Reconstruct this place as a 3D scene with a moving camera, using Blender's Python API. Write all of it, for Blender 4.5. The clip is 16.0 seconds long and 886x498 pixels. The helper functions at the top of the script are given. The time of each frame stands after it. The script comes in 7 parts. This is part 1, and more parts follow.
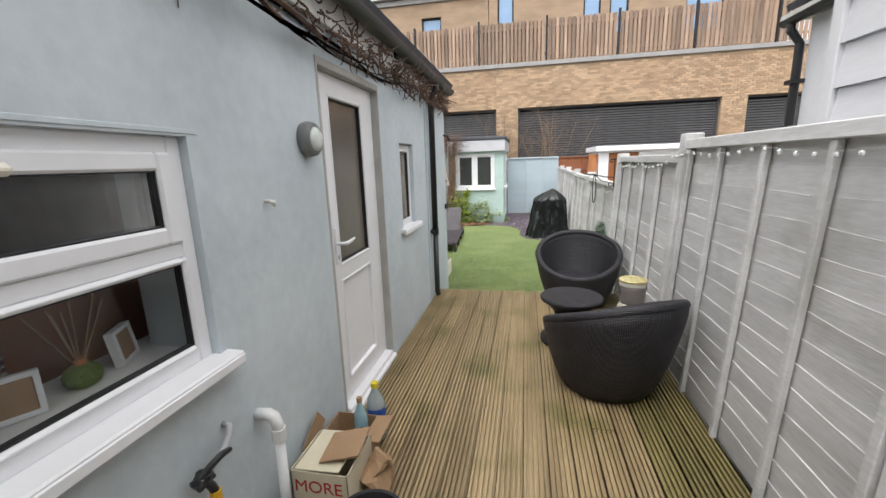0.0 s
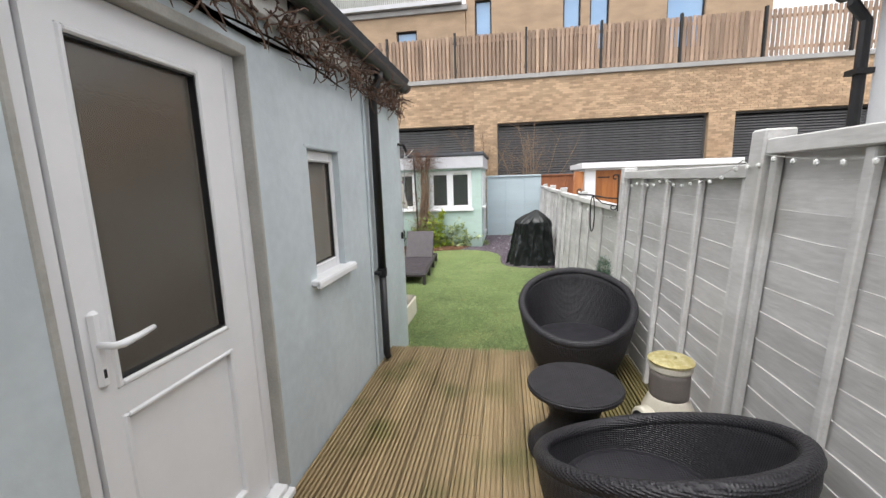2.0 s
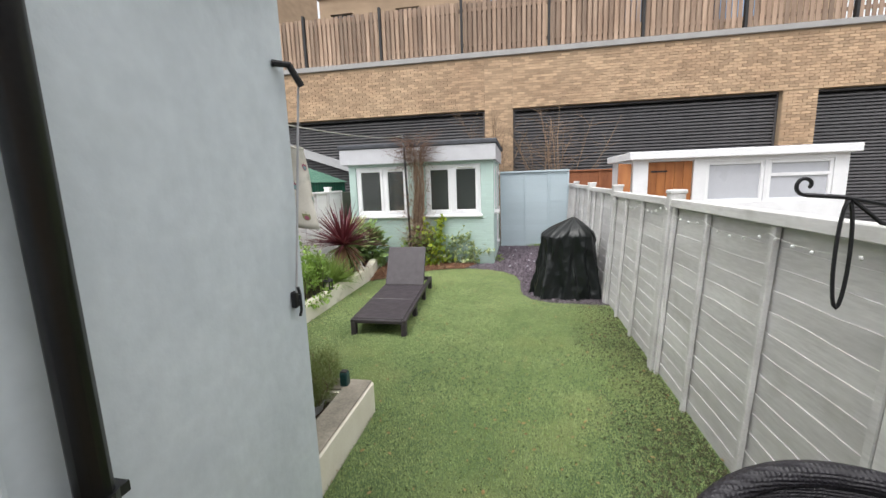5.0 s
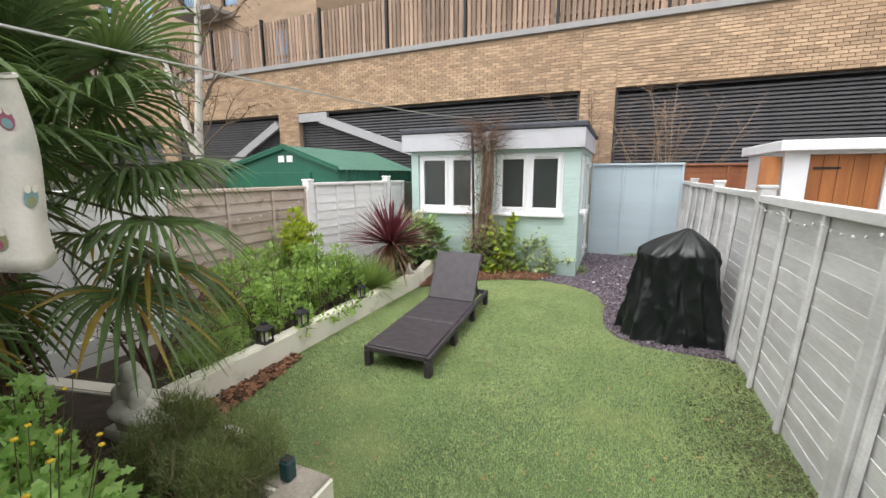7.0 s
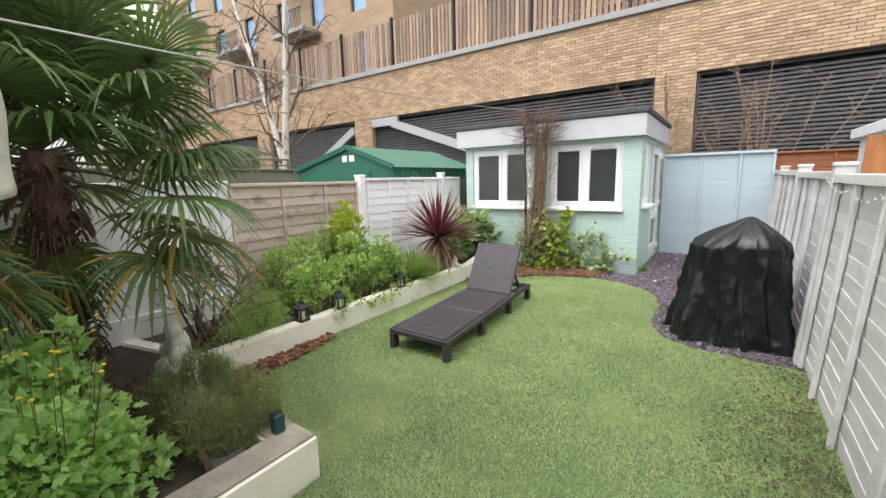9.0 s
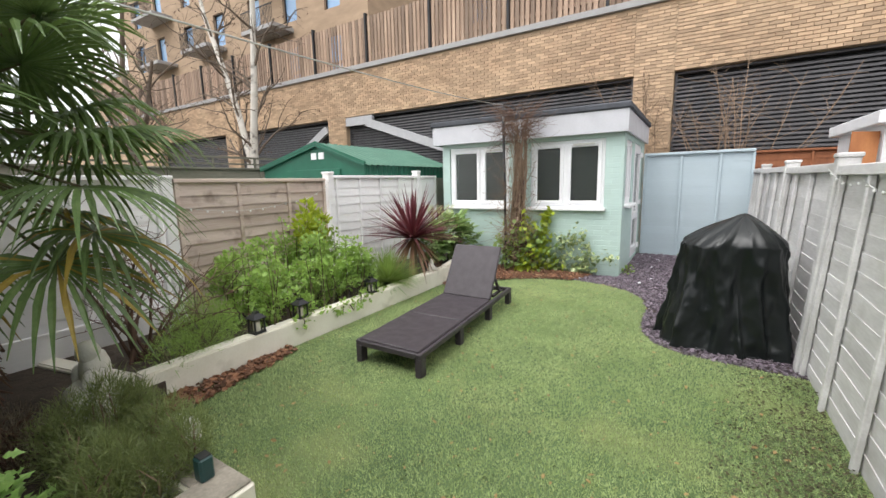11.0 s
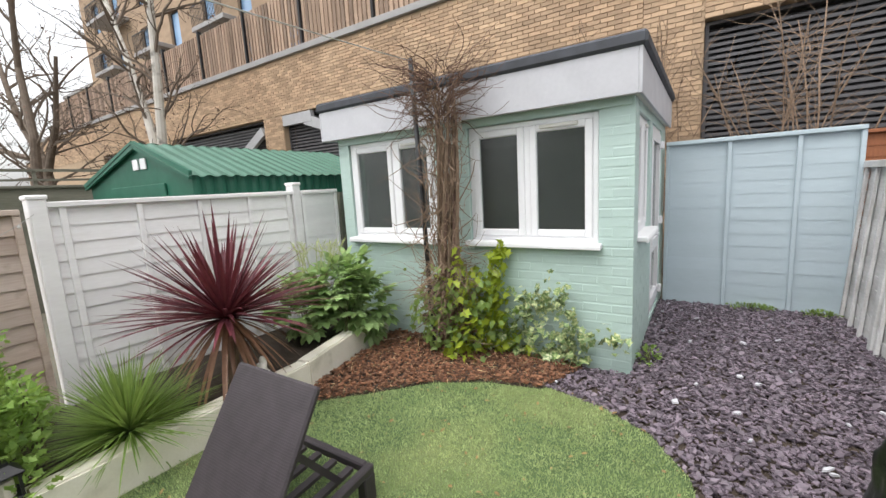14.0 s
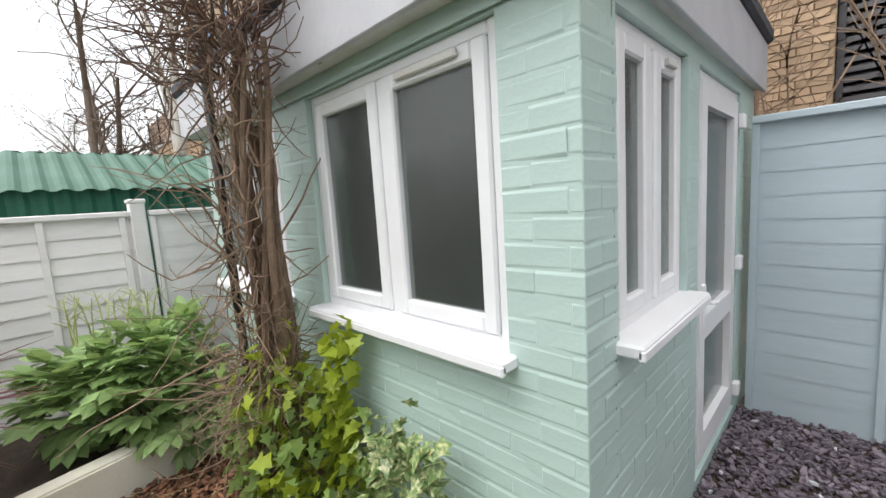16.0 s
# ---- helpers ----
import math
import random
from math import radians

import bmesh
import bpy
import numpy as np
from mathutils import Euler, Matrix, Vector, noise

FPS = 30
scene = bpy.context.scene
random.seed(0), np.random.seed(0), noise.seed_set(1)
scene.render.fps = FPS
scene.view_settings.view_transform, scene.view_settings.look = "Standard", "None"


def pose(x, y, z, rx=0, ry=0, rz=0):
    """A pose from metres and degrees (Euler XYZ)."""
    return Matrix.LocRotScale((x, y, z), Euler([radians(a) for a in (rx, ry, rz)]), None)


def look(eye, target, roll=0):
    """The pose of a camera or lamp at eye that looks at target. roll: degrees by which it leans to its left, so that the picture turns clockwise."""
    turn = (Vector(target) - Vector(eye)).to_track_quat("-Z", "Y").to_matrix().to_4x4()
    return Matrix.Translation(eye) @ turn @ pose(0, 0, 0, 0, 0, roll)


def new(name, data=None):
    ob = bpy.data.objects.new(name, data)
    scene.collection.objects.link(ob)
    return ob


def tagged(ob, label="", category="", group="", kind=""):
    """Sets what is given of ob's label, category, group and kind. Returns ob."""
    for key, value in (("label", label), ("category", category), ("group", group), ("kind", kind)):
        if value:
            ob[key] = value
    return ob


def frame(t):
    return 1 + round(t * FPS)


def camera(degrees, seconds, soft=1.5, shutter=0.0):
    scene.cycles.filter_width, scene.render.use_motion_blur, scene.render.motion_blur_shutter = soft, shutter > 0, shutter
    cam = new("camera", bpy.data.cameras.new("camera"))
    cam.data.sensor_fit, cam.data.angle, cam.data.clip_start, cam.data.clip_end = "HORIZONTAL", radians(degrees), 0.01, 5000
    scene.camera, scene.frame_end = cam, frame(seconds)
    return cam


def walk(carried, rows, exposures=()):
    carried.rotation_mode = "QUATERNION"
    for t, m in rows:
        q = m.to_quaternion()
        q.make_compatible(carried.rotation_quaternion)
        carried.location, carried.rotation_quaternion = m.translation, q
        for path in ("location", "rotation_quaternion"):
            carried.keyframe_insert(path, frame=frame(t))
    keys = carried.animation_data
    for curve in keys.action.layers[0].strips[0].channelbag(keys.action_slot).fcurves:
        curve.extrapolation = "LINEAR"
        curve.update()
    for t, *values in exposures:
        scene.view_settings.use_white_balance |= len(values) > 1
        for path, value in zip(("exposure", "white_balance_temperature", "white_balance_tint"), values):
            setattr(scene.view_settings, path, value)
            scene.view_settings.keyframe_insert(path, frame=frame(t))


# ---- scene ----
cam = camera(95.3, 16.0)
PATH = [
    (0, (0.076, 0.35, 1.574), (-0.319, 2.266, 1.157), -1.9),
    (0.5, (0.02, 0.516, 1.561), (-0.34, 2.447, 1.182), -1.7),
    (1, (0.043, 0.828, 1.539), (-0.291, 2.768, 1.188), -1.7),
    (1.5, (0.117, 1.224, 1.557), (-0.202, 3.169, 1.219), -1.7),
    (2, (0.107, 1.647, 1.547), (-0.205, 3.595, 1.215), -1.8),
    (2.5, (0.131, 2.083, 1.536), (-0.179, 4.031, 1.203), -1.8),
    (3, (0.133, 2.539, 1.533), (-0.178, 4.486, 1.198), -1.7),
    (3.5, (0.066, 2.979, 1.547), (-0.248, 4.926, 1.21), -1.6),
    (3.7, (0.065, 3.135, 1.535), (-0.258, 5.082, 1.213), -1.9),
    (5.8, (-0.124, 5.009, 1.444), (-0.581, 6.924, 1.092), -0.6),
    (6, (-0.077, 5.166, 1.459), (-0.59, 7.065, 1.095), -0.3),
    (6.5, (-0.038, 5.434, 1.46), (-0.673, 7.295, 1.094), -0.1),
    (7, (0.049, 5.632, 1.441), (-0.735, 7.437, 1.08), -0.2),
    (7.5, (0.092, 5.794, 1.332), (-0.842, 7.526, 0.977), -0.6),
    (8, (0.186, 5.846, 1.322), (-0.884, 7.501, 0.98), -1.4),
    (8.5, (0.395, 5.809, 1.319), (-0.75, 7.414, 0.981), -1.8),
    (9, (0.527, 5.834, 1.285), (-0.604, 7.449, 0.948), -1.4),
    (9.2, (0.55, 5.838, 1.269), (-0.558, 7.468, 0.933), -1.1),
    (11.5, (0.287, 6.502, 1.202), (-0.754, 8.178, 0.877), -1.4),
    (12, (0.214, 6.987, 1.235), (-0.835, 8.658, 0.906), -2.0),
    (12.5, (0.094, 7.525, 1.245), (-0.958, 9.194, 0.919), -2.4),
    (13, (0.015, 8.104, 1.289), (-1.044, 9.767, 0.955), -2.5),
    (13.5, (-0.059, 8.695, 1.275), (-1.117, 10.363, 0.959), -2.9),
    (14, (-0.109, 9.32, 1.294), (-1.191, 10.974, 0.989), -3.2),
    (14.5, (-0.153, 9.922, 1.255), (-1.245, 11.573, 0.967), -3.5),
    (15, (-0.147, 10.56, 1.241), (-1.277, 12.187, 0.965), -3.8),
    (15.5, (-0.128, 11.141, 1.253), (-1.317, 12.729, 0.992), -3.8),
    (16, (-0.074, 11.696, 1.274), (-1.484, 13.093, 1.032), -3.7),
]
EXPOSURES = [(0.0, 0.09), (3.5, 0.05), (6.0, -0.14), (6.5, -0.08), (7.5, 0.06), (8.5, 0.15), (9.5, 0.12), (12.0, 0.0), (13.0, -0.04), (14.0, -0.1), (15.0, -0.12), (16.0, -0.20)]
walk(cam, [(t, look(eye, target, roll)) for t, eye, target, roll in PATH], EXPOSURES)

# ---- world and light: an overcast winter day ----
world = bpy.data.worlds.new("overcast_sky")
scene.world = world
world.use_nodes = True
wn, wl = world.node_tree.nodes, world.node_tree.links
wn.clear()
sky = wn.new("ShaderNodeTexSky")
sky.sky_type, sky.sun_disc = "NISHITA", False
sky.sun_elevation, sky.sun_rotation = radians(65), radians(200)
sky.air_density, sky.dust_density, sky.ozone_density = 1.0, 4.0, 1.0
pale = wn.new("ShaderNodeHueSaturation")
pale.inputs["Saturation"].default_value = 0.12
pale.inputs["Value"].default_value = 2.5
back = wn.new("ShaderNodeBackground")
back.inputs["Strength"].default_value = 0.15
wout = wn.new("ShaderNodeOutputWorld")
wl.new(sky.outputs[0], pale.inputs["Color"])
wl.new(pale.outputs[0], back.inputs["Color"])
wl.new(back.outputs[0], wout.inputs["Surface"])

sun = new("sun", bpy.data.lights.new("sun", "SUN"))
sun.data.energy, sun.data.angle, sun.data.color = 0.8, radians(60), (1.0, 0.97, 0.93)
sun.matrix_basis = look((5, -0.5, 9), (0, 0, 0))

# ---- materials ----
def mat(name, col, col2=None, rough=0.6, metal=0.0, scale=8.0, fine=90.0, mix=0.5, bump=0.15, depth=0.01,
        stretch=(1, 1, 1), random=0.0, island=False, spec=0.5, wave=None, stain=None, trans=0.0, alpha=1.0):
    """A surface with broad stains, fine grain, relief and a small difference from piece to piece."""
    m = bpy.data.materials.new(name)
    m.use_nodes = True
    n, l = m.node_tree.nodes, m.node_tree.links
    p = n["Principled BSDF"]
    col2 = col2 or tuple(c * 0.75 for c in col)
    tc = n.new("ShaderNodeTexCoord")
    mp = n.new("ShaderNodeMapping")
    mp.inputs["Scale"].default_value = stretch
    l.new(tc.outputs["Object"], mp.inputs["Vector"])
    n1 = n.new("ShaderNodeTexNoise")
    n1.inputs["Scale"].default_value, n1.inputs["Detail"].default_value = scale, 6
    n2 = n.new("ShaderNodeTexNoise")
    n2.inputs["Scale"].default_value, n2.inputs["Detail"].default_value = fine, 4
    l.new(mp.outputs[0], n1.inputs["Vector"])
    l.new(mp.outputs[0], n2.inputs["Vector"])
    add = n.new("ShaderNodeMath")
    add.operation = "MULTIPLY_ADD"
    l.new(n2.outputs[0], add.inputs[0])
    add.inputs[1].default_value = 0.5
    l.new(n1.outputs[0], add.inputs[2])
    ramp = n.new("ShaderNodeMapRange")
    ramp.inputs["From Min"].default_value, ramp.inputs["From Max"].default_value = 0.5, 1.0
    ramp.inputs["To Max"].default_value = mix * 2
    l.new(add.outputs[0], ramp.inputs["Value"])
    mx = n.new("ShaderNodeMix")
    mx.data_type = "RGBA"
    mx.inputs["A"].default_value, mx.inputs["B"].default_value = (*col, 1), (*col2, 1)
    l.new(ramp.outputs[0], mx.inputs["Factor"])
    colour = mx.outputs["Result"]
    if stain:
        n3 = n.new("ShaderNodeTexNoise")
        n3.inputs["Scale"].default_value, n3.inputs["Detail"].default_value = stain[1], 5
        l.new(tc.outputs["Object"], n3.inputs["Vector"])
        r3 = n.new("ShaderNodeMapRange")
        r3.inputs["From Min"].default_value, r3.inputs["From Max"].default_value = stain[2], stain[2] + 0.16
        r3.inputs["To Max"].default_value = stain[3]
        l.new(n3.outputs[0], r3.inputs["Value"])
        mx3 = n.new("ShaderNodeMix")
        mx3.data_type = "RGBA"
        mx3.inputs["B"].default_value = (*stain[0], 1)
        l.new(r3.outputs[0], mx3.inputs["Factor"])
        l.new(colour, mx3.inputs["A"])
        colour = mx3.outputs["Result"]
    if random:
        if island:
            src = n.new("ShaderNodeNewGeometry").outputs["Random Per Island"]
        else:
            src = n.new("ShaderNodeObjectInfo").outputs["Random"]
        rr = n.new("ShaderNodeMapRange")
        rr.inputs["To Min"].default_value, rr.inputs["To Max"].default_value = 1 - random, 1 + random
        l.new(src, rr.inputs["Value"])
        hs = n.new("ShaderNodeHueSaturation")
        l.new(rr.outputs[0], hs.inputs["Value"])
        l.new(colour, hs.inputs["Color"])
        colour = hs.outputs[0]
    l.new(colour, p.inputs["Base Color"])
    rv = n.new("ShaderNodeMapRange")
    rv.inputs["To Min"].default_value, rv.inputs["To Max"].default_value = max(rough - 0.12, 0.02), min(rough + 0.12, 1)
    l.new(n1.outputs[0], rv.inputs["Value"])
    l.new(rv.outputs[0], p.inputs["Roughness"])
    p.inputs["Metallic"].default_value = metal
    p.inputs["Specular IOR Level"].default_value = spec
    p.inputs["Transmission Weight"].default_value = trans
    if bump:
        b = n.new("ShaderNodeBump")
        b.inputs["Strength"].default_value, b.inputs["Distance"].default_value = bump, depth
        if wave:
            w = n.new("ShaderNodeTexWave")
            w.bands_direction = wave[0]
            w.inputs["Scale"].default_value, w.inputs["Distortion"].default_value = wave[1], wave[2]
            l.new(tc.outputs["Object"], w.inputs["Vector"])
            l.new(w.outputs["Fac"], b.inputs["Height"])
        else:
            l.new(add.outputs[0], b.inputs["Height"])
        l.new(b.outputs[0], p.inputs["Normal"])
    return m


def leaf_mat(name, col, col2, rough=0.45, glow=0.25, scale=30, fine=200, vary=0.35):
    """Leaves: each one a little different, letting some light through."""
    m = mat(name, col, col2, rough=rough, scale=scale, fine=fine, bump=0.1, depth=0.002, random=vary, island=True, spec=0.35)
    n, l = m.node_tree.nodes, m.node_tree.links
    p = n["Principled BSDF"]
    t = n.new("ShaderNodeBsdfTranslucent")
    t.inputs["Color"].default_value = (col[0] * 1.3, col[1] * 1.3, col[2], 1)
    mixs = n.new("ShaderNodeMixShader")
    mixs.inputs[0].default_value = glow
    l.new(p.outputs[0], mixs.inputs[1])
    l.new(t.outputs[0], mixs.inputs[2])
    l.new(mixs.outputs[0], n["Material Output"].inputs["Surface"])
    return m


STUCCO = mat("blue_grey_masonry_paint", (0.61, 0.67, 0.70), (0.50, 0.555, 0.585), rough=0.65, scale=1.8, fine=16, mix=0.6, bump=0.4, depth=0.014,
             stain=((0.46, 0.51, 0.52), 3.2, 0.60, 0.4))
UPVC = mat("white_upvc", (0.82, 0.82, 0.835), (0.76, 0.76, 0.775), rough=0.35, scale=6, fine=30, mix=0.3, bump=0.02)
OLDWHITE = mat("weathered_white_paint", (0.72, 0.71, 0.68), (0.55, 0.53, 0.48), rough=0.6, scale=5, fine=80, mix=0.45, bump=0.2, depth=0.004)
MORTAR_TRIM = mat("grey_render_edge", (0.48, 0.47, 0.44), (0.36, 0.35, 0.32), rough=0.85, scale=6, fine=80, bump=0.4)
FENCE_GREY = mat("grey_fence_paint", (0.69, 0.68, 0.675), (0.50, 0.49, 0.48), rough=0.7, scale=5, fine=70, stretch=(1, 0.14, 1), mix=0.6, bump=0.45, depth=0.007, random=0.09,
                 stain=((0.40, 0.39, 0.36), 3.0, 0.58, 0.6))
FENCE_WHITE = mat("white_fence_paint", (0.88, 0.87, 0.87), (0.78, 0.765, 0.76), rough=0.7, scale=5, fine=70, stretch=(1, 0.2, 1), bump=0.3, depth=0.006, random=0.06)
FENCE_BROWN = mat("weathered_brown_boards", (0.60, 0.50, 0.44), (0.42, 0.325, 0.27), rough=0.8, scale=5, fine=60, stretch=(1, 0.15, 2), bump=0.45, depth=0.006, random=0.14,
                  stain=((0.16, 0.11, 0.08), 5, 0.58, 0.6))
FENCE_OLD = mat("old_green_grey_boards", (0.22, 0.21, 0.17), (0.12, 0.125, 0.09), rough=0.85, scale=4, fine=50, stretch=(1, 0.2, 1), bump=0.4, random=0.15)
FENCE_BLUE = mat("pale_blue_fence_paint", (0.47, 0.555, 0.60), (0.42, 0.50, 0.54), rough=0.6, scale=3, fine=50, stretch=(0.2, 1, 1), bump=0.2, random=0.04)
FENCE_RED = mat("red_brown_fence_stain", (0.33, 0.12, 0.05), (0.2, 0.07, 0.03), rough=0.7, scale=6, fine=60, stretch=(1, 1, 0.2), random=0.15)
PALE_BOARD = mat("pale_timber_boards", (0.37, 0.265, 0.195), (0.23, 0.15, 0.105), rough=0.75, scale=4, fine=40, stretch=(2, 2, 0.25), bump=0.3, random=0.4)
DECK = mat("grooved_deck_timber", (0.37, 0.275, 0.15), (0.18, 0.125, 0.062), rough=0.5, scale=3, fine=50, stretch=(3, 0.25, 1), bump=0.3, depth=0.004, random=0.16,
           stain=((0.105, 0.10, 0.025), 2.1, 0.52, 0.75))
DECK_MOSS = mat("mossy_deck_timber", (0.23, 0.185, 0.075), (0.10, 0.085, 0.03), rough=0.5, scale=3, fine=50, stretch=(3, 0.25, 1), bump=0.3, depth=0.004, random=0.2,
                stain=((0.15, 0.12, 0.045), 2.1, 0.45, 0.8))
TURF = mat("artificial_turf", (0.10, 0.15, 0.05), (0.05, 0.085, 0.028), rough=0.8, scale=1.6, fine=35, bump=0.5, depth=0.02,
           stain=((0.22, 0.24, 0.09), 1.1, 0.55, 0.6))
BLADE = leaf_mat("turf_blades", (0.48, 0.555, 0.262), (0.265, 0.36, 0.152), rough=0.6, glow=0.15, scale=2.4, fine=18, vary=0.22)
SOIL = mat("dark_soil", (0.07, 0.05, 0.035), (0.035, 0.025, 0.018), rough=0.95, scale=12, fine=90, bump=0.8, depth=0.03)
EARTH = mat("bare_ground", (0.16, 0.14, 0.11), (0.1, 0.1, 0.07), rough=0.95, scale=2, fine=30, bump=0.5)
SLATE = mat("plum_slate_chips", (0.175, 0.140, 0.165), (0.10, 0.08, 0.10), rough=0.5, scale=20, fine=120, bump=0.2, depth=0.003, random=0.5, island=True)
MULCH = mat("bark_mulch", (0.22, 0.105, 0.055), (0.11, 0.05, 0.028), rough=0.9, scale=25, fine=120, random=0.6, island=True)
CREAM = mat("cream_masonry_paint", (0.82, 0.785, 0.69), (0.71, 0.67, 0.56), rough=0.75, scale=4, fine=70, bump=0.25, depth=0.005,
            stain=((0.36, 0.34, 0.24), 3.5, 0.62, 0.6))
CONC = mat("stained_concrete_top", (0.36, 0.32, 0.26), (0.17, 0.155, 0.13), rough=0.9, scale=5, fine=60, bump=0.4)
MINT = mat("mint_painted_brick", (0.475, 0.605, 0.565), (0.435, 0.56, 0.52), rough=0.45, scale=5, fine=60, bump=0.35, depth=0.005, random=0.035,
           stain=((0.37, 0.45, 0.42), 5, 0.64, 0.4))
FASCIA = mat("white_fascia_paint", (0.55, 0.55, 0.58), (0.48, 0.48, 0.51), rough=0.5, scale=4, fine=40, bump=0.1)
FELT = mat("dark_roofing_felt", (0.075, 0.08, 0.095), (0.05, 0.052, 0.06), rough=0.8, scale=8, fine=200, bump=0.3)
BRICK = mat("buff_brick", (0.50, 0.355, 0.23), (0.39, 0.265, 0.17), rough=0.85, scale=6, fine=60, bump=0.3, depth=0.004, random=0.25)
BRICKI = mat("buff_brick_far", (0.50, 0.355, 0.23), (0.39, 0.265, 0.17), rough=0.85, scale=1.1, fine=60, bump=0.3, depth=0.004, random=0.25, island=True)
BRICK_MORTAR = mat("sandy_mortar", (0.44, 0.325, 0.215), (0.37, 0.265, 0.175), rough=0.9, scale=8, fine=80, bump=0.3)
COPING = mat("grey_metal_coping", (0.34, 0.33, 0.325), (0.28, 0.27, 0.265), rough=0.5, scale=3, fine=40, bump=0.05)
LOUVRE = mat("dark_grey_louvre_metal", (0.095, 0.091, 0.096), (0.072, 0.07, 0.074), rough=0.5, metal=0.2, scale=5, fine=40, bump=0.05, random=0.06)
# near-black colour that stands for the shade inside hollow places
PAINTED_DARK = mat("painted_dark_inside", (0.02, 0.02, 0.022), rough=0.9)
STRUT = mat("pale_grey_steel", (0.42, 0.42, 0.43), (0.36, 0.36, 0.37), rough=0.6, bump=0.05)
BLACKP = mat("black_plastic", (0.012, 0.012, 0.014), (0.02, 0.02, 0.022), rough=0.38, scale=10, bump=0.05)
DARKSTEEL = mat("black_steel", (0.02, 0.02, 0.022), rough=0.5, metal=0.3)
WHITEP = mat("white_plastic_pipe", (0.78, 0.78, 0.78), (0.68, 0.68, 0.68), rough=0.35, scale=8, bump=0.03)
def wicker_mat(name, col, relief=0.5):
    """A woven strap surface: two crossed waves set the relief."""
    m = mat(name, col, tuple(c * 0.7 for c in col), rough=0.5, scale=12, bump=0.0, spec=0.4)
    n, l = m.node_tree.nodes, m.node_tree.links
    tc = n.new("ShaderNodeTexCoord")
    waves = []
    for axis, sc in (("Z", 34.0), ("X", 26.0), ("Y", 26.0)):
        w = n.new("ShaderNodeTexWave")
        w.bands_direction = axis
        w.inputs["Scale"].default_value, w.inputs["Distortion"].default_value = sc, 1.5
        w.inputs["Detail"].default_value = 1
        l.new(tc.outputs["Object"], w.inputs["Vector"])
        waves.append(w)
    m1 = n.new("ShaderNodeMath"); m1.operation = "MULTIPLY"
    m2 = n.new("ShaderNodeMath"); m2.operation = "ADD"
    l.new(waves[1].outputs["Fac"], m2.inputs[0]); l.new(waves[2].outputs["Fac"], m2.inputs[1])
    l.new(m2.outputs[0], m1.inputs[0]); l.new(waves[0].outputs["Fac"], m1.inputs[1])
    b = n.new("ShaderNodeBump")
    b.inputs["Strength"].default_value, b.inputs["Distance"].default_value = relief, 0.005
    l.new(m1.outputs[0], b.inputs["Height"])
    l.new(b.outputs[0], n["Principled BSDF"].inputs["Normal"])
    return m
WICKER = wicker_mat("dark_grey_wicker", (0.022, 0.0205, 0.025))
LOUNGE = wicker_mat("brown_grey_resin_weave", (0.050, 0.041, 0.047), 0.12)
COVER = mat("black_polythene_cover", (0.005, 0.007, 0.007), (0.009, 0.011, 0.011), rough=0.32, scale=5, fine=14, bump=0.25, depth=0.02, spec=0.36)
GREENM = mat("dark_green_painted_steel", (0.012, 0.125, 0.075), (0.012, 0.10, 0.06), rough=0.5, scale=3, fine=30, bump=0.05)
GREENR = mat("green_painted_roof_sheet", (0.055, 0.15, 0.105), (0.04, 0.12, 0.08), rough=0.5, scale=3, fine=30, bump=0.05)
TIMBER_DOOR = mat("orange_brown_door_stain", (0.40, 0.15, 0.04), (0.27, 0.09, 0.025), rough=0.6, scale=5, fine=60, stretch=(2, 2, 0.2), random=0.1)
NETCURTAIN = mat("pale_curtained_window", (0.52, 0.53, 0.57), (0.46, 0.47, 0.51), rough=0.3, scale=3, bump=0.02)
ROOM = mat("dim_room_walls", (0.5, 0.47, 0.43), rough=0.9)
# the dimness behind the hut panes is put into this lining colour
HUT_SHADE = mat("shade_toned_hut_lining", (0.27, 0.28, 0.27), rough=0.9)
ROOM_DARK = mat("dim_room_dark", (0.42, 0.37, 0.31), rough=0.9)
WOODRED = mat("red_brown_worktop", (0.34, 0.12, 0.055), (0.22, 0.07, 0.03), rough=0.4, scale=5, stretch=(1, 0.2, 1))


def glass_mat(name, tint, rough):
    m = bpy.data.materials.new(name)
    m.use_nodes = True
    n, l = m.node_tree.nodes, m.node_tree.links
    p = n["Principled BSDF"]
    p.inputs["Base Color"].default_value = (*tint, 1)
    p.inputs["Roughness"].default_value = rough
    p.inputs["Transmission Weight"].default_value = 1.0
    p.inputs["IOR"].default_value = 1.45
    if rough > 0.05:
        tc = n.new("ShaderNodeTexCoord")
        t = n.new("ShaderNodeTexNoise")
        t.inputs["Scale"].default_value = 45
        b = n.new("ShaderNodeBump")
        b.inputs["Strength"].default_value, b.inputs["Distance"].default_value = 0.25, 0.004
        l.new(tc.outputs["Object"], t.inputs["Vector"])
        l.new(t.outputs[0], b.inputs["Height"])
        l.new(b.outputs[0], p.inputs["Normal"])
    return m
GLASS = glass_mat("clear_glass", (0.9, 0.92, 0.92), 0.0)
FROST = glass_mat("obscured_glass", (0.66, 0.60, 0.52), 0.13)
FROST.node_tree.nodes["Principled BSDF"].inputs["Transmission Weight"].default_value = 0.91
HUT_GLASS = glass_mat("grey_obscured_glass", (0.50, 0.54, 0.52), 0.2)
HUT_GLASS.node_tree.nodes["Principled BSDF"].inputs["Transmission Weight"].default_value = 0.96
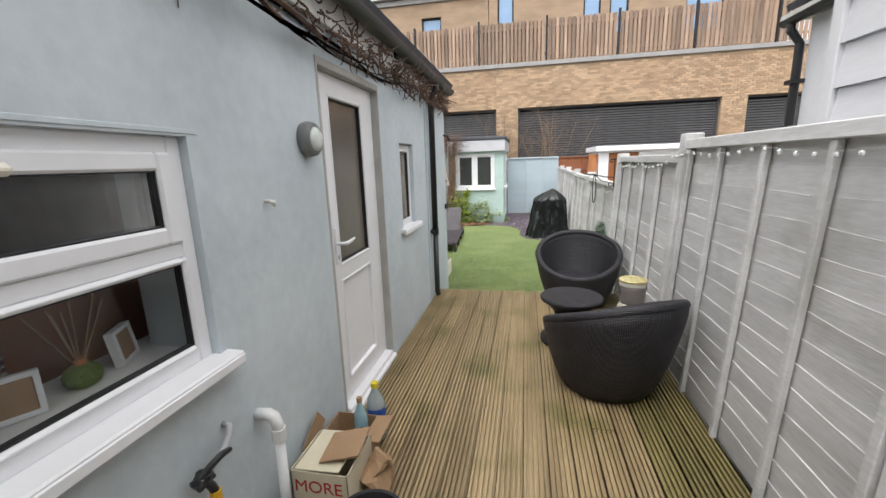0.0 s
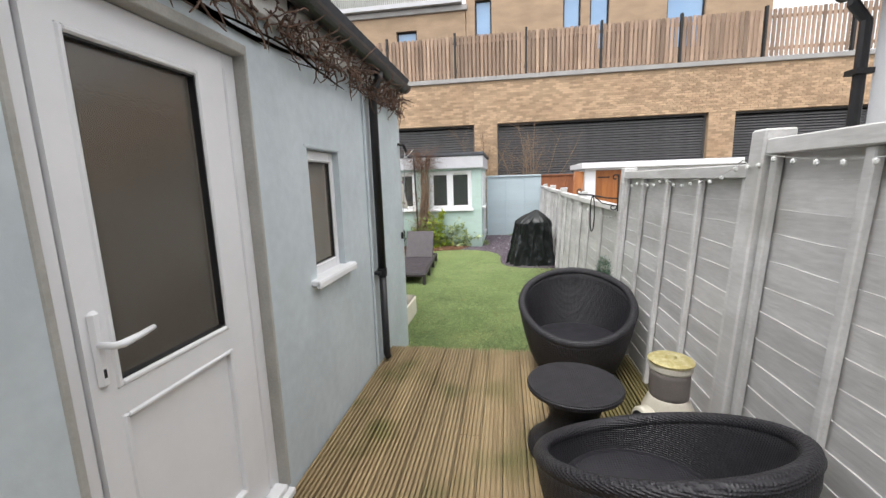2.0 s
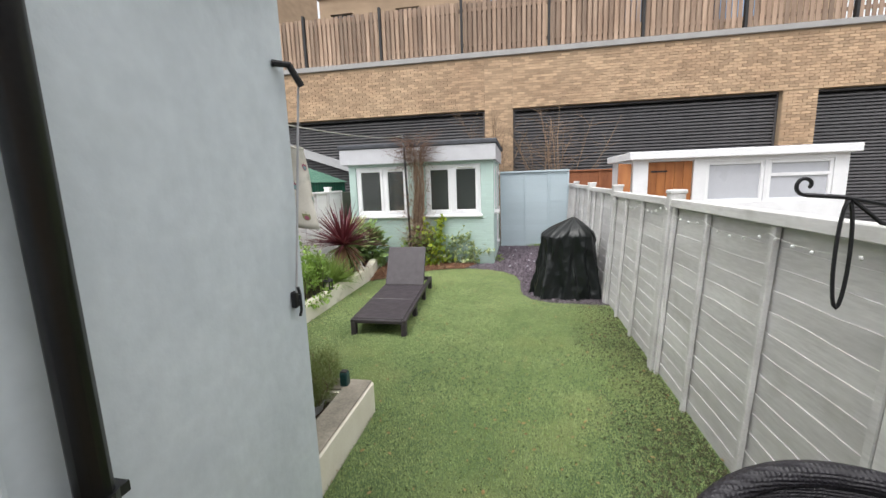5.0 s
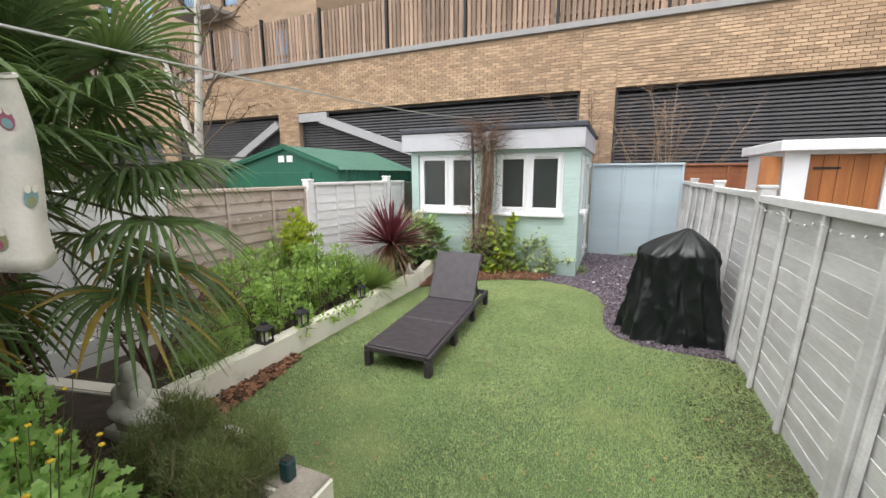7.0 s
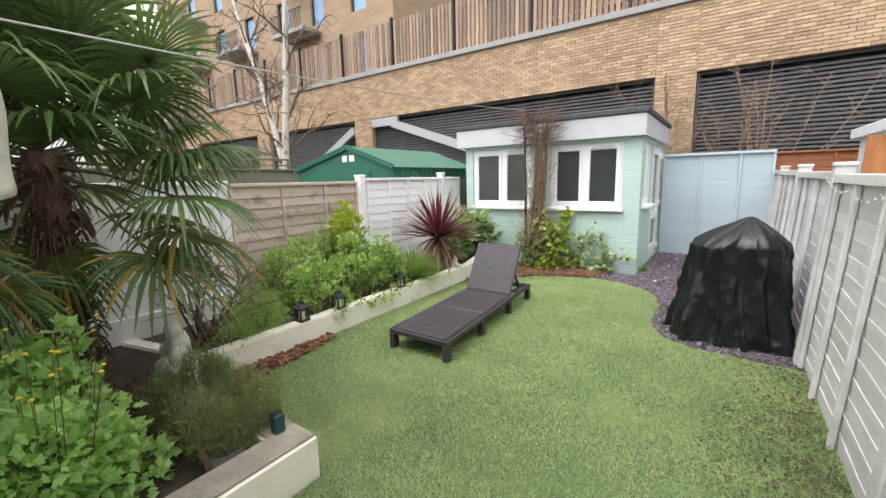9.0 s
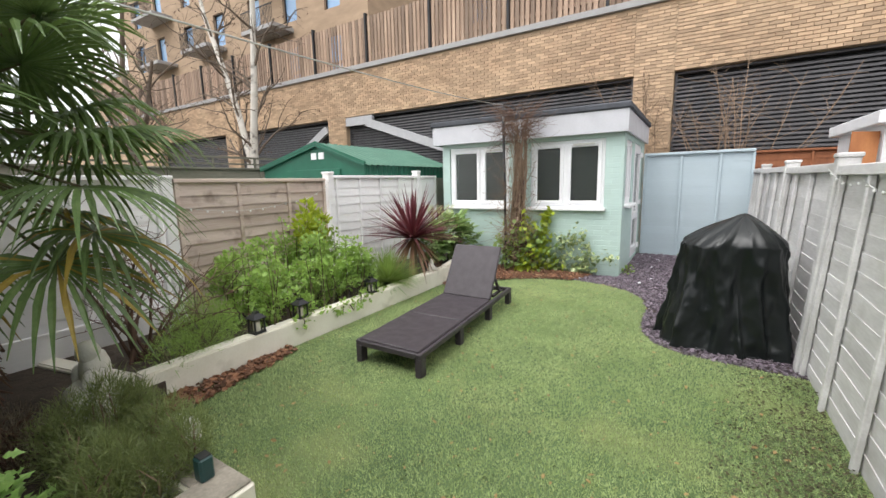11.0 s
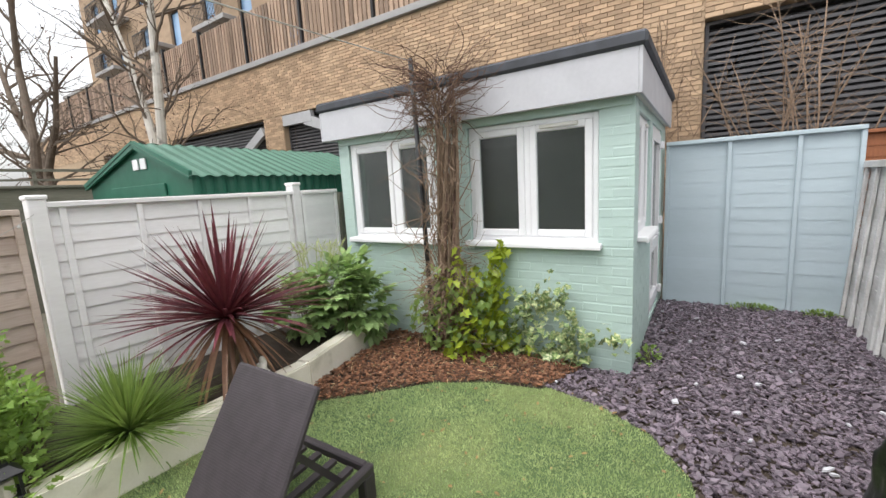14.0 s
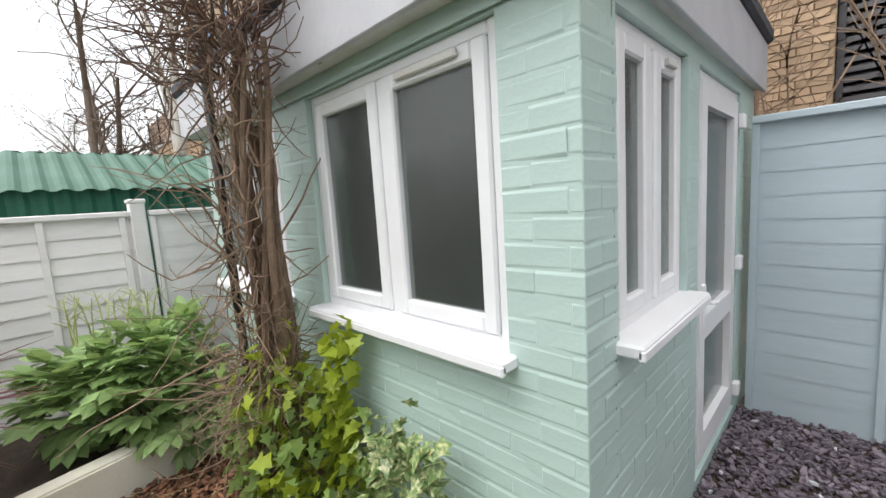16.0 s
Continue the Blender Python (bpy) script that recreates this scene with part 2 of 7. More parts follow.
# opaque pane; the blue of a reflected sky is painted as base colour
BLUEGLASS = mat("sky_painted_glass", (0.20, 0.34, 0.55), (0.25, 0.40, 0.6), rough=0.08, scale=1, bump=0.0, spec=0.8)

# ---- building helpers ----
def link(name, bm, material, smooth=False):
    me = bpy.data.meshes.new(name)
    bmesh.ops.recalc_face_normals(bm, faces=bm.faces)
    bm.to_mesh(me)
    bm.free()
    me.materials.append(material)
    if smooth:
        me.polygons.foreach_set("use_smooth", [True] * len(me.polygons))
    return new(name, me)


def under(ob, parent):
    ob.parent = parent
    if parent.type == "EMPTY":
        ob.matrix_parent_inverse = parent.matrix_basis.inverted()
    return ob


def part(name, bm, material, parent, label="", smooth=False):
    ob = under(link(name, bm, material, smooth), parent)
    return tagged(ob, label) if label else ob


def thing(name, place, label, category, group="", kind=""):
    ob = new(name)
    ob.empty_display_size = 0.1
    ob.matrix_basis = Matrix.Translation(place)
    return tagged(ob, label, category, group, kind)


def raw(name, verts, faces, material, parent=None, smooth=False):
    me = bpy.data.meshes.new(name)
    me.from_pydata([tuple(v) for v in verts] if not isinstance(verts, np.ndarray) else verts.tolist(), [], faces if not isinstance(faces, np.ndarray) else faces.tolist())
    me.materials.append(material)
    if smooth:
        me.polygons.foreach_set("use_smooth", [True] * len(me.polygons))
    ob = new(name, me)
    return under(ob, parent) if parent else ob


def box(bm, x0, x1, y0, y1, z0, z1, bevel=0.0):
    m = Matrix.LocRotScale(((x0 + x1) / 2, (y0 + y1) / 2, (z0 + z1) / 2), None, (abs(x1 - x0), abs(y1 - y0), abs(z1 - z0)))
    g = bmesh.ops.create_cube(bm, size=1, matrix=m)
    if bevel:
        es = list({e for v in g["verts"] for e in v.link_edges})
        bmesh.ops.bevel(bm, geom=es, offset=bevel, segments=1, affect="EDGES")
    return bm


def boxes(*rows, bevel=0.0):
    bm = bmesh.new()
    for r in rows:
        box(bm, *r, bevel=bevel)
    return bm


def beam(bm, p, q, w, h, up=(0, 0, 1)):
    """A straight bar of section w x h from p to q."""
    p, q = Vector(p), Vector(q)
    d = (q - p).normalized()
    s = d.cross(Vector(up))
    s = s.normalized() if s.length > 1e-4 else Vector((1, 0, 0))
    t = s.cross(d)
    vs = []
    for c in (p, q):
        for a, b in ((-1, -1), (1, -1), (1, 1), (-1, 1)):
            vs.append(bm.verts.new(c + s * a * w / 2 + t * b * h / 2))
    for f in ((3, 2, 1, 0), (4, 5, 6, 7), (0, 1, 5, 4), (1, 2, 6, 5), (2, 3, 7, 6), (3, 0, 4, 7)):
        bm.faces.new([vs[i] for i in f])
    return bm


def tube(bm, pts, r, n=8, caps=True):
    """A round bar through pts; r is one radius or one a point."""
    pts = [Vector(p) for p in pts]
    rs = r if isinstance(r, (list, tuple)) else [r] * len(pts)
    rings, side = [], None
    for i, p in enumerate(pts):
        d = (pts[min(i + 1, len(pts) - 1)] - pts[max(i - 1, 0)]).normalized()
        if side is None or abs(side.dot(d)) > 0.95:
            side = d.orthogonal().normalized()
        side = (side - d * side.dot(d)).normalized()
        up = d.cross(side)
        rings.append([bm.verts.new(p + (side * math.cos(a) + up * math.sin(a)) * rs[i]) for a in [2 * math.pi * k / n for k in range(n)]])
    for a, b in zip(rings, rings[1:]):
        for k in range(n):
            bm.faces.new((a[k], a[(k + 1) % n], b[(k + 1) % n], b[k]))
    if caps:
        bm.faces.new(rings[0][::-1])
        bm.faces.new(rings[-1])
    return bm


def lathe(bm, profile, centre, n=24):
    cx, cy, cz = centre
    rings = [[bm.verts.new((cx + r * math.cos(a), cy + r * math.sin(a), cz + z)) for a in [2 * math.pi * k / n for k in range(n)]] for r, z in profile]
    for a, b in zip(rings, rings[1:]):
        for k in range(n):
            bm.faces.new((a[k], a[(k + 1) % n], b[(k + 1) % n], b[k]))
    bm.faces.new(rings[0][::-1])
    bm.faces.new(rings[-1])
    return bm


def side_x(x):
    """Local (along, outward, up) to the world, for a face that looks to +x at x: along runs with y."""
    return Matrix(((0, 1, 0, x), (1, 0, 0, 0), (0, 0, 1, 0), (0, 0, 0, 1)))


def side_mx(x):
    return Matrix(((0, -1, 0, x), (1, 0, 0, 0), (0, 0, 1, 0), (0, 0, 0, 1)))


def side_my(y):
    """For a face that looks to -y at y: along runs with x."""
    return Matrix(((1, 0, 0, 0), (0, -1, 0, y), (0, 0, 1, 0), (0, 0, 0, 1)))


def put(bm, m):
    bm.transform(m)
    return bm


def pierced(u0, u1, z0, z1, v0, v1, holes):
    """A wall slab with openings (u0, u1, z0, z1) through it, as one closed skin."""
    bm = bmesh.new()
    us = sorted({u0, u1, *[min(max(h[k], u0), u1) for h in holes for k in (0, 1)]})
    zs = sorted({z0, z1, *[min(max(h[k], z0), z1) for h in holes for k in (2, 3)]})
    def full(i, j):
        if not (0 <= i < len(us) - 1 and 0 <= j < len(zs) - 1):
            return False
        u, z = (us[i] + us[i + 1]) / 2, (zs[j] + zs[j + 1]) / 2
        return not any(h[0] < u < h[1] and h[2] < z < h[3] for h in holes)
    made = {}
    def at(i, v, j):
        if (i, v, j) not in made:
            made[(i, v, j)] = bm.verts.new((us[i], v, zs[j]))
        return made[(i, v, j)]
    for i in range(len(us) - 1):
        for j in range(len(zs) - 1):
            if not full(i, j):
                continue
            for v in (v0, v1):
                bm.faces.new((at(i, v, j), at(i + 1, v, j), at(i + 1, v, j + 1), at(i, v, j + 1)))
            for di, dj, p, q in ((-1, 0, (i, j), (i, j + 1)), (1, 0, (i + 1, j), (i + 1, j + 1)), (0, -1, (i, j), (i + 1, j)), (0, 1, (i, j + 1), (i + 1, j + 1))):
                if not full(i + di, j + dj):
                    bm.faces.new((at(p[0], v0, p[1]), at(q[0], v0, q[1]), at(q[0], v1, q[1]), at(p[0], v1, p[1])))
    return bm


def ring(u0, u1, z0, z1, w, v0, v1, bevel=0.006):
    """A mitred-looking window frame of width w."""
    bm = bmesh.new()
    box(bm, u0, u0 + w, v0, v1, z0, z1, bevel)
    box(bm, u1 - w, u1, v0, v1, z0, z1, bevel)
    box(bm, u0 + w - 0.002, u1 - w + 0.002, v0 + 0.001, v1 - 0.001, z0, z0 + w, bevel)
    box(bm, u0 + w - 0.002, u1 - w + 0.002, v0 + 0.001, v1 - 0.001, z1 - w, z1, bevel)
    return bm

# ---- ground ----
tagged(link("ground", boxes((-120, 120, -60, 160, -0.6, -0.31)), EARTH), "bare earth reaching to the horizon around the gardens", "ground", kind="structure")

def outline_slab(name, pts, z0, z1, material):
    bm = bmesh.new()
    f = bm.faces.new([bm.verts.new((x, y, z1)) for x, y in pts])
    g = bmesh.ops.extrude_face_region(bm, geom=[f])
    for v in g["geom"]:
        if isinstance(v, bmesh.types.BMVert):
            v.co.z = z0
    return link(name, bm, material)

LAWN = [(-1.15, 5.0), (1.15, 5.0), (1.15, 9.86), (0.7, 9.9), (0.34, 9.95), (0.12, 10.1), (0.0, 10.35), (-0.04, 10.75), (-0.03, 11.15), (-0.12, 11.55),
        (-0.34, 11.86), (-0.66, 12.05), (-1.05, 12.14), (-1.5, 12.05), (-1.9, 11.85), (-2.2, 11.55), (-2.55, 11.3), (-2.72, 11.0), (-2.72, 7.04), (-1.15, 7.04)]
tagged(outline_slab("lawn", LAWN, -0.33, -0.27, TURF), "green artificial turf lawn with worn pale patches", "lawn", kind="structure")

def inside(x, y, poly):
    r = np.zeros(len(x), bool)
    for (x0, y0), (x1, y1) in zip(poly, poly[1:] + poly[:1]):
        if y0 != y1:
            r ^= ((y0 > y) != (y1 > y)) & (x < (x1 - x0) * (y - y0) / (y1 - y0) + x0)
    return r

rng = np.random.default_rng(4)
def scatter(n, poly):
    xs, ys = [p[0] for p in poly], [p[1] for p in poly]
    x, y = rng.uniform(min(xs), max(xs), n), rng.uniform(min(ys), max(ys), n)
    k = inside(x, y, poly)
    return x[k], y[k]

def blades(name, poly, n, z, length, width, material, lean=0.6):
    x, y = scatter(n, poly)
    a, h = rng.uniform(0, 6.283, len(x)), rng.uniform(0.6, 1.2, len(x)) * length
    b = rng.uniform(0, 6.283, len(x))
    k = rng.uniform(0.1, lean, len(x)) * h
    p0 = np.stack([x - np.cos(a) * width / 2, y - np.sin(a) * width / 2, np.full(len(x), z)], 1)
    p1 = np.stack([x + np.cos(a) * width / 2, y + np.sin(a) * width / 2, np.full(len(x), z)], 1)
    p2 = np.stack([x + np.cos(b) * k, y + np.sin(b) * k, z + h], 1)
    v = np.stack([p0, p1, p2], 1).reshape(-1, 3)
    return raw(name, v, np.arange(len(v)).reshape(-1, 3), material)

tagged(blades("turf_blades", LAWN, 430000, -0.272, 0.017, 0.0045, BLADE, 1.3), "short plastic grass blades of the lawn", "grass", kind="stuff")

# slate bed
SLATE_BED = [(1.15, 9.86), (1.2, 14.95), (-0.56, 14.95), (-0.56, 12.66), (-0.9, 12.6), (-1.15, 12.2), (-1.05, 12.14), (-0.66, 12.05), (-0.34, 11.86), (-0.12, 11.55), (-0.03, 11.15), (-0.04, 10.75),
             (0.0, 10.35), (0.12, 10.1), (0.34, 9.95), (0.7, 9.9)]
tagged(outline_slab("slate_bed", SLATE_BED, -0.33, -0.285, SOIL), "dark bed under plum slate chips", "path", kind="structure")

def chips(name, poly, n, z, size, thick, material, spread=0.02):
    """Flat broken flakes, each a lopsided five-sided plate lying at its own tilt."""
    x, y = scatter(n, poly)
    n = len(x)
    s = rng.uniform(0.5, 1.3, n) * size
    ang = np.sort(rng.uniform(0, 6.283, (n, 5)), 1) * 0.35 + np.linspace(0, 6.283, 6)[:5] * 0.8
    rad = s[:, None] * rng.uniform(0.55, 1.1, (n, 5)) * 0.5
    lx, ly = rad * np.cos(ang), rad * np.sin(ang) * rng.uniform(0.45, 0.9, (n, 1))
    turn = rng.uniform(0, 6.283, (n, 1))
    px, py = lx * np.cos(turn) - ly * np.sin(turn), lx * np.sin(turn) + ly * np.cos(turn)
    tx, ty = rng.normal(0, 0.28, (n, 1)), rng.normal(0, 0.28, (n, 1))
    zz = z + rng.uniform(0, spread, (n, 1)) + px * tx + py * ty
    top = np.stack([x[:, None] + px, y[:, None] + py, zz + thick], 2)
    bot = np.stack([x[:, None] + px * 1.1, y[:, None] + py * 1.1, zz], 2)
    v = np.concatenate([top, bot], 1).reshape(-1, 3)
    faces = []
    for i in range(n):
        o = i * 10
        faces.append((o, o + 1, o + 2, o + 3, o + 4))
        for k in range(5):
            j = (k + 1) % 5
            faces.append((o + 5 + k, o + 5 + j, o + j, o + k))
    return raw(name, v, faces, material)

tagged(chips("slate_chips", SLATE_BED, 26000, -0.283, 0.046, 0.007, SLATE), "plum and grey slate chippings", "gravel", kind="stuff")
MULCH_BED = [(-2.7, 11.0), (-2.2, 11.5), (-1.9, 11.82), (-1.5, 12.02), (-1.1, 12.1), (-0.9, 12.62), (-2.95, 12.64), (-2.85, 11.9)]
tagged(outline_slab("mulch_bed", MULCH_BED, -0.33, -0.262, SOIL), "dark soil bed under bark mulch", "flower bed", kind="structure")
tagged(chips("bark_mulch", MULCH_BED, 9000, -0.262, 0.042, 0.006, MULCH, 0.03), "red-brown bark mulch chips", "mulch", kind="stuff")
MULCH_STRIP = [(-2.72, 7.25), (-2.45, 7.3), (-2.52, 7.9), (-2.62, 8.4), (-2.72, 8.4)]
tagged(chips("bark_mulch", MULCH_STRIP, 900, -0.262, 0.06, 0.008, MULCH, 0.03), "red-brown bark mulch chips by the low wall", "mulch", kind="stuff")

# ---- deck: grooved boards running down the garden ----
deck = thing("deck", (0, 2, -0.05), "green-tinged grooved softwood decking", "deck", kind="structure")
part("joist", boxes((-0.95, 1.1, -2.5, 5.14, -0.2, -0.03)), SOIL, deck)
DX0, DX1, DN = -0.985, 1.15, 16
bw = (DX1 - DX0) / DN
def deck_board(x0, y0, y1):
    bm = bmesh.new()
    w, g = bw - 0.004, 5
    prof = [(0, -0.028), (0, -0.004)]
    for k in range(g):
        a = w * (k + 0.06) / g
        b = w * (k + 0.56) / g
        c = w * (k + 0.62) / g
        d = w * (k + 1.0) / g
        prof += [(a, 0.0), (b, 0.0), (c, -0.02), (d, -0.02)]
    prof += [(w, -0.004), (w, -0.028)]
    rings = [[bm.verts.new((x0 + x, y, z)) for x, z in prof] for y in (y0, y1)]
    for k in range(len(prof) - 1):
        bm.faces.new((rings[0][k], rings[0][k + 1], rings[1][k + 1], rings[1][k]))
    bm.faces.new(rings[0])
    bm.faces.new(rings[1][::-1])
    return bm
for i in range(DN):
    x = DX0 + i * bw
    cut = 2.6 if i % 2 else 3.9
    if i in (3, 6, 11):
        part("deck_board", deck_board(x, -2.5, cut - 0.003), DECK, deck)
        part("deck_board", deck_board(x, cut + 0.003, 5.2 + 0.01 * (i % 3)), DECK, deck)
    else:
        part("deck_board", deck_board(x, -2.5, 5.2 + 0.008 * (i % 4)), DECK if i < 13 else DECK_MOSS, deck)
part("deck_fascia", boxes((-0.98, 1.1, 5.145, 5.17, -0.27, -0.035), bevel=0.004), DECK, deck)

# ---- the house ----
HX, HEND = -1.0, 5.885
def stucco(bm, amp=0.004):
    bmesh.ops.subdivide_edges(bm, edges=[e for e in bm.edges if e.calc_length() > 0.5], cuts=3, use_grid_fill=True)
    return bm
kw, dw, sw = (-0.4, 1.515, 0.92, 1.685), (2.43, 3.345, -0.02, 2.14), (3.83, 4.26, 0.98, 1.755)
tagged(link("wall_house", put(pierced(-2.6, HEND, -0.33, 2.46, -0.3, 0.0, [kw, dw, sw]), side_x(HX)), STUCCO), "pale blue-grey rendered house wall with hairline cracks", "wall", kind="structure")
tagged(link("wall_house_end", boxes((-4.6, HX - 0.3, HEND - 0.25, HEND, -0.33, 2.46)), STUCCO), "pale blue-grey rendered end wall of the house", "wall", kind="structure")
# out of view behind the start; height added to shade the near passage
tagged(link("wall_house_rear", boxes((-5.0, 2.6, -2.9, -2.6, -0.33, 6.2)), STUCCO), "unseen pale wall of the main house, raised to shade the passage", "wall", kind="structure")
tagged(link("wall_inner", boxes((-3.3, -3.1, -2.6, HEND - 0.25, -0.05, 2.4), (-3.1, HX - 0.3, 1.9, 2.0, 0, 2.4)), ROOM_DARK), "dim plain inside walls of the house", "wall", kind="structure")
tagged(link("floor_inner", boxes((-3.1, HX - 0.3, -2.6, HEND - 0.25, -0.2, -0.01)), ROOM_DARK), "dim inside floor of the house", "floor", kind="structure")
tagged(link("ceiling_inner", boxes((-3.3, HX - 0.3, -2.6, HEND - 0.25, 2.32, 2.42)), ROOM), "plain inside ceiling of the house", "ceiling", kind="structure")

roof = thing("roof", (-2.5, 2, 2.5), "dark slated lean-to roof over the house wall", "roof", kind="structure")
bm = bmesh.new()
beam(bm, (-0.86, 1.55, 2.52), (-4.8, 1.55, 4.3), 8.5, 0.06, up=(0, 0, 1))
part("slates", bm, FELT, roof)
part("fascia_board", boxes((-1.0, -0.955, -2.6, 5.80, 2.3, 2.48), bevel=0.004), OLDWHITE, roof, "weathered off-white fascia board")

gutter = thing("gutter", (-0.88, 2, 2.4), "black half-round plastic gutter below the eaves", "gutter")
bm = bmesh.new()
prof = [(0.06 * math.cos(a), 0.06 * math.sin(a)) for a in [math.pi + math.pi * k / 10 for k in range(11)]] + [(0.052 * math.cos(a), 0.052 * math.sin(a)) for a in [2 * math.pi - math.pi * k / 10 for k in range(11)]]
rings = [[bm.verts.new((-0.885 + a, y, 2.47 + b)) for a, b in prof] for y in (-2.5, 5.74)]
for k in range(len(prof)):
    j = (k + 1) % len(prof)
    bm.faces.new((rings[0][k], rings[0][j], rings[1][j], rings[1][k]))
part("channel", bm, BLACKP, gutter)
for y in (0.9, 2.3, 3.7, 4.95, 5.72):
    bm = bmesh.new()
    pr = [(0.066 * math.cos(a), 0.066 * math.sin(a)) for a in [math.pi + math.pi * k / 8 for k in range(9)]]
    rings = [[bm.verts.new((-0.885 + a, y + d, 2.475 + b)) for a, b in pr] for d in (-0.03, 0.03)]
    for k in range(8):
        bm.faces.new((rings[0][k], rings[0][k + 1], rings[1][k + 1], rings[1][k]))
    box(bm, -0.955, -0.94, y - 0.03, y + 0.03, 2.4, 2.48)
    part("bracket", bm, BLACKP, gutter)
bm = bmesh.new()
vs = [bm.verts.new((-0.885 + 0.062 * math.cos(a), 5.742, 2.47 + 0.062 * math.sin(a))) for a in [math.pi + math.pi * k / 10 for k in range(11)]]
bm.faces.new(vs)
g = bmesh.ops.extrude_face_region(bm, geom=bm.faces[:])
for v in g["geom"]:
    if isinstance(v, bmesh.types.BMVert):
        v.co.y += 0.012
part("end_cap", bm, BLACKP, gutter)

downpipe = thing("downpipe", (-0.945, 4.9, 0), "black plastic downpipe clipped to the rendered wall", "pipe")
bm = tube(bmesh.new(), [(-0.885, 4.9, 2.41), (-0.885, 4.9, 2.36), (-0.945, 4.9, 2.26), (-0.945, 4.9, 0.82)], 0.034, 12)
part("upper_pipe", bm, BLACKP, downpipe, smooth=True)
part("lower_pipe", tube(bmesh.new(), [(-0.945, 4.9, 0.84), (-0.945, 4.9, 0.06), (-0.93, 4.9, 0.02)], 0.031, 12), BLACKP, downpipe, smooth=True)
part("socket", tube(bmesh.new(), [(-0.945, 4.9, 0.76), (-0.945, 4.9, 0.83)], 0.041, 12), BLACKP, downpipe)
part("clip", boxes((-1.0, -0.94, 4.83, 4.97, 0.785, 0.81)), BLACKP, downpipe)
tagged(link("corner_conduit", tube(bmesh.new(), [(-0.99, 4.78, 0.0), (-0.99, 4.78, 2.3)], 0.012, 8), STUCCO), "thin painted conduit beside the downpipe", "pipe")

def upvc_window(name, m, u0, u1, z0, z1, label, splits=(), rails=(), sill=(0.06, 0.06), deep=-0.06, glass=GLASS, sash=0.05, fixed=0):
    """A white plastic window: outer frame, a sash in each light, panes and a projecting sill."""
    w = thing(name, m @ Vector((0.5 * (u0 + u1), 0, z0)), label, "window", kind="structure")
    part("window_frame", put(ring(u0, u1, z0, z1, 0.055, deep - 0.06, deep), m), UPVC, w)
    us, zs = [u0 + 0.05, *splits, u1 - 0.05], [z0 + 0.05, *rails, z1 - 0.05]
    for s in splits:
        part("mullion", put(boxes((s - 0.022, s + 0.022, deep - 0.058, deep - 0.002, z0 + 0.05, z1 - 0.05), bevel=0.005), m), UPVC, w)
    for s in rails:
        part("transom", put(boxes((u0 + 0.05, u1 - 0.05, deep - 0.058, deep - 0.002, s - 0.025, s + 0.025), bevel=0.005), m), UPVC, w)
    for i, (a, b) in enumerate(zip(us, us[1:])):
        for j, (c, d) in enumerate(zip(zs, zs[1:])):
            a1, b1 = a + (0.022 if i else 0), b - (0.022 if i < len(us) - 2 else 0)
            c1, d1 = c + (0.025 if j else 0), d - (0.025 if j < len(zs) - 2 else 0)
            edge = fixed if fixed and j == 0 else sash
            part("sash", put(ring(a1, b1, c1, d1, edge, deep - 0.045, deep + 0.012, 0.008), m), UPVC, w)
            part("gasket", put(ring(a1 + edge, b1 - edge, c1 + edge, d1 - edge, 0.006, deep - 0.03, deep - 0.002, 0), m), BLACKP, w)
            p = part("pane", put(boxes((a1 + edge - 0.002, b1 - edge + 0.002, deep - 0.022, deep - 0.016, c1 + edge - 0.002, d1 - edge + 0.002)), m), glass, w)
            p.visible_shadow = False
    if sill:
        ov = 0.045 + sill[1]
        bm = boxes((u0 - ov, u1 + ov, deep - 0.02, sill[0], z0 - 0.03, z0 + 0.004), bevel=0.006)
        box(bm, u0 - ov, u1 + ov, sill[0] - 0.022, sill[0] + 0.004, z0 - 0.045, z0 - 0.006, 0.005)
        part("window_sill", put(bm, m), UPVC, w)
    return w

w1 = upvc_window("window_1", side_x(HX), -0.4, 1.515, 0.92, 1.685, "wide white plastic kitchen window with an opening top light", rails=(1.322,), sill=(0.065, 0), deep=-0.03, sash=0.056, fixed=0.02)
part("catch", put(boxes((0.90, 1.03, -0.02, 0.02, 1.575, 1.605), bevel=0.012), side_x(HX)), CREAM, w1, "cream plastic catch")
upvc_window("window_2", side_x(HX), 3.83, 4.26, 1.0, 1.75, "small white plastic window with obscured glass", sill=(0.052, 0.03), deep=-0.04, glass=FROST, sash=0.016)
tagged(link("trim_window", put(boxes((3.80, 4.29, -0.02, 0.004, 1.758, 1.775), (-0.4, 1.56, -0.02, 0.004, 1.692, 1.708), bevel=0.002), side_x(HX)), STUCCO), "raised render edge round the windows", "trim", kind="structure")

# back door
door = thing("door_1", (-1.07, 2.9, 0), "white plastic half-glazed back door, closed", "door", kind="structure")
M = side_x(HX)
part("door_frame", put(ring(2.45, 3.335, 0.0, 2.1, 0.07, -0.13, -0.05), M), UPVC, door)
D0, D1 = 2.525, 3.24
leaf = put(pierced(D0, D1, 0.08, 2.05, -0.105, -0.04, [(2.60, 3.105, 0.2, 0.88), (2.60, 3.105, 0.965, 1.985)]), M)
part("door_leaf", leaf, UPVC, door)
part("bead", put(ring(2.60, 3.105, 0.965, 1.985, 0.02, -0.08, -0.034), M), UPVC, door)
part("bead", put(ring(2.60, 3.105, 0.2, 0.88, 0.02, -0.08, -0.034), M), UPVC, door)
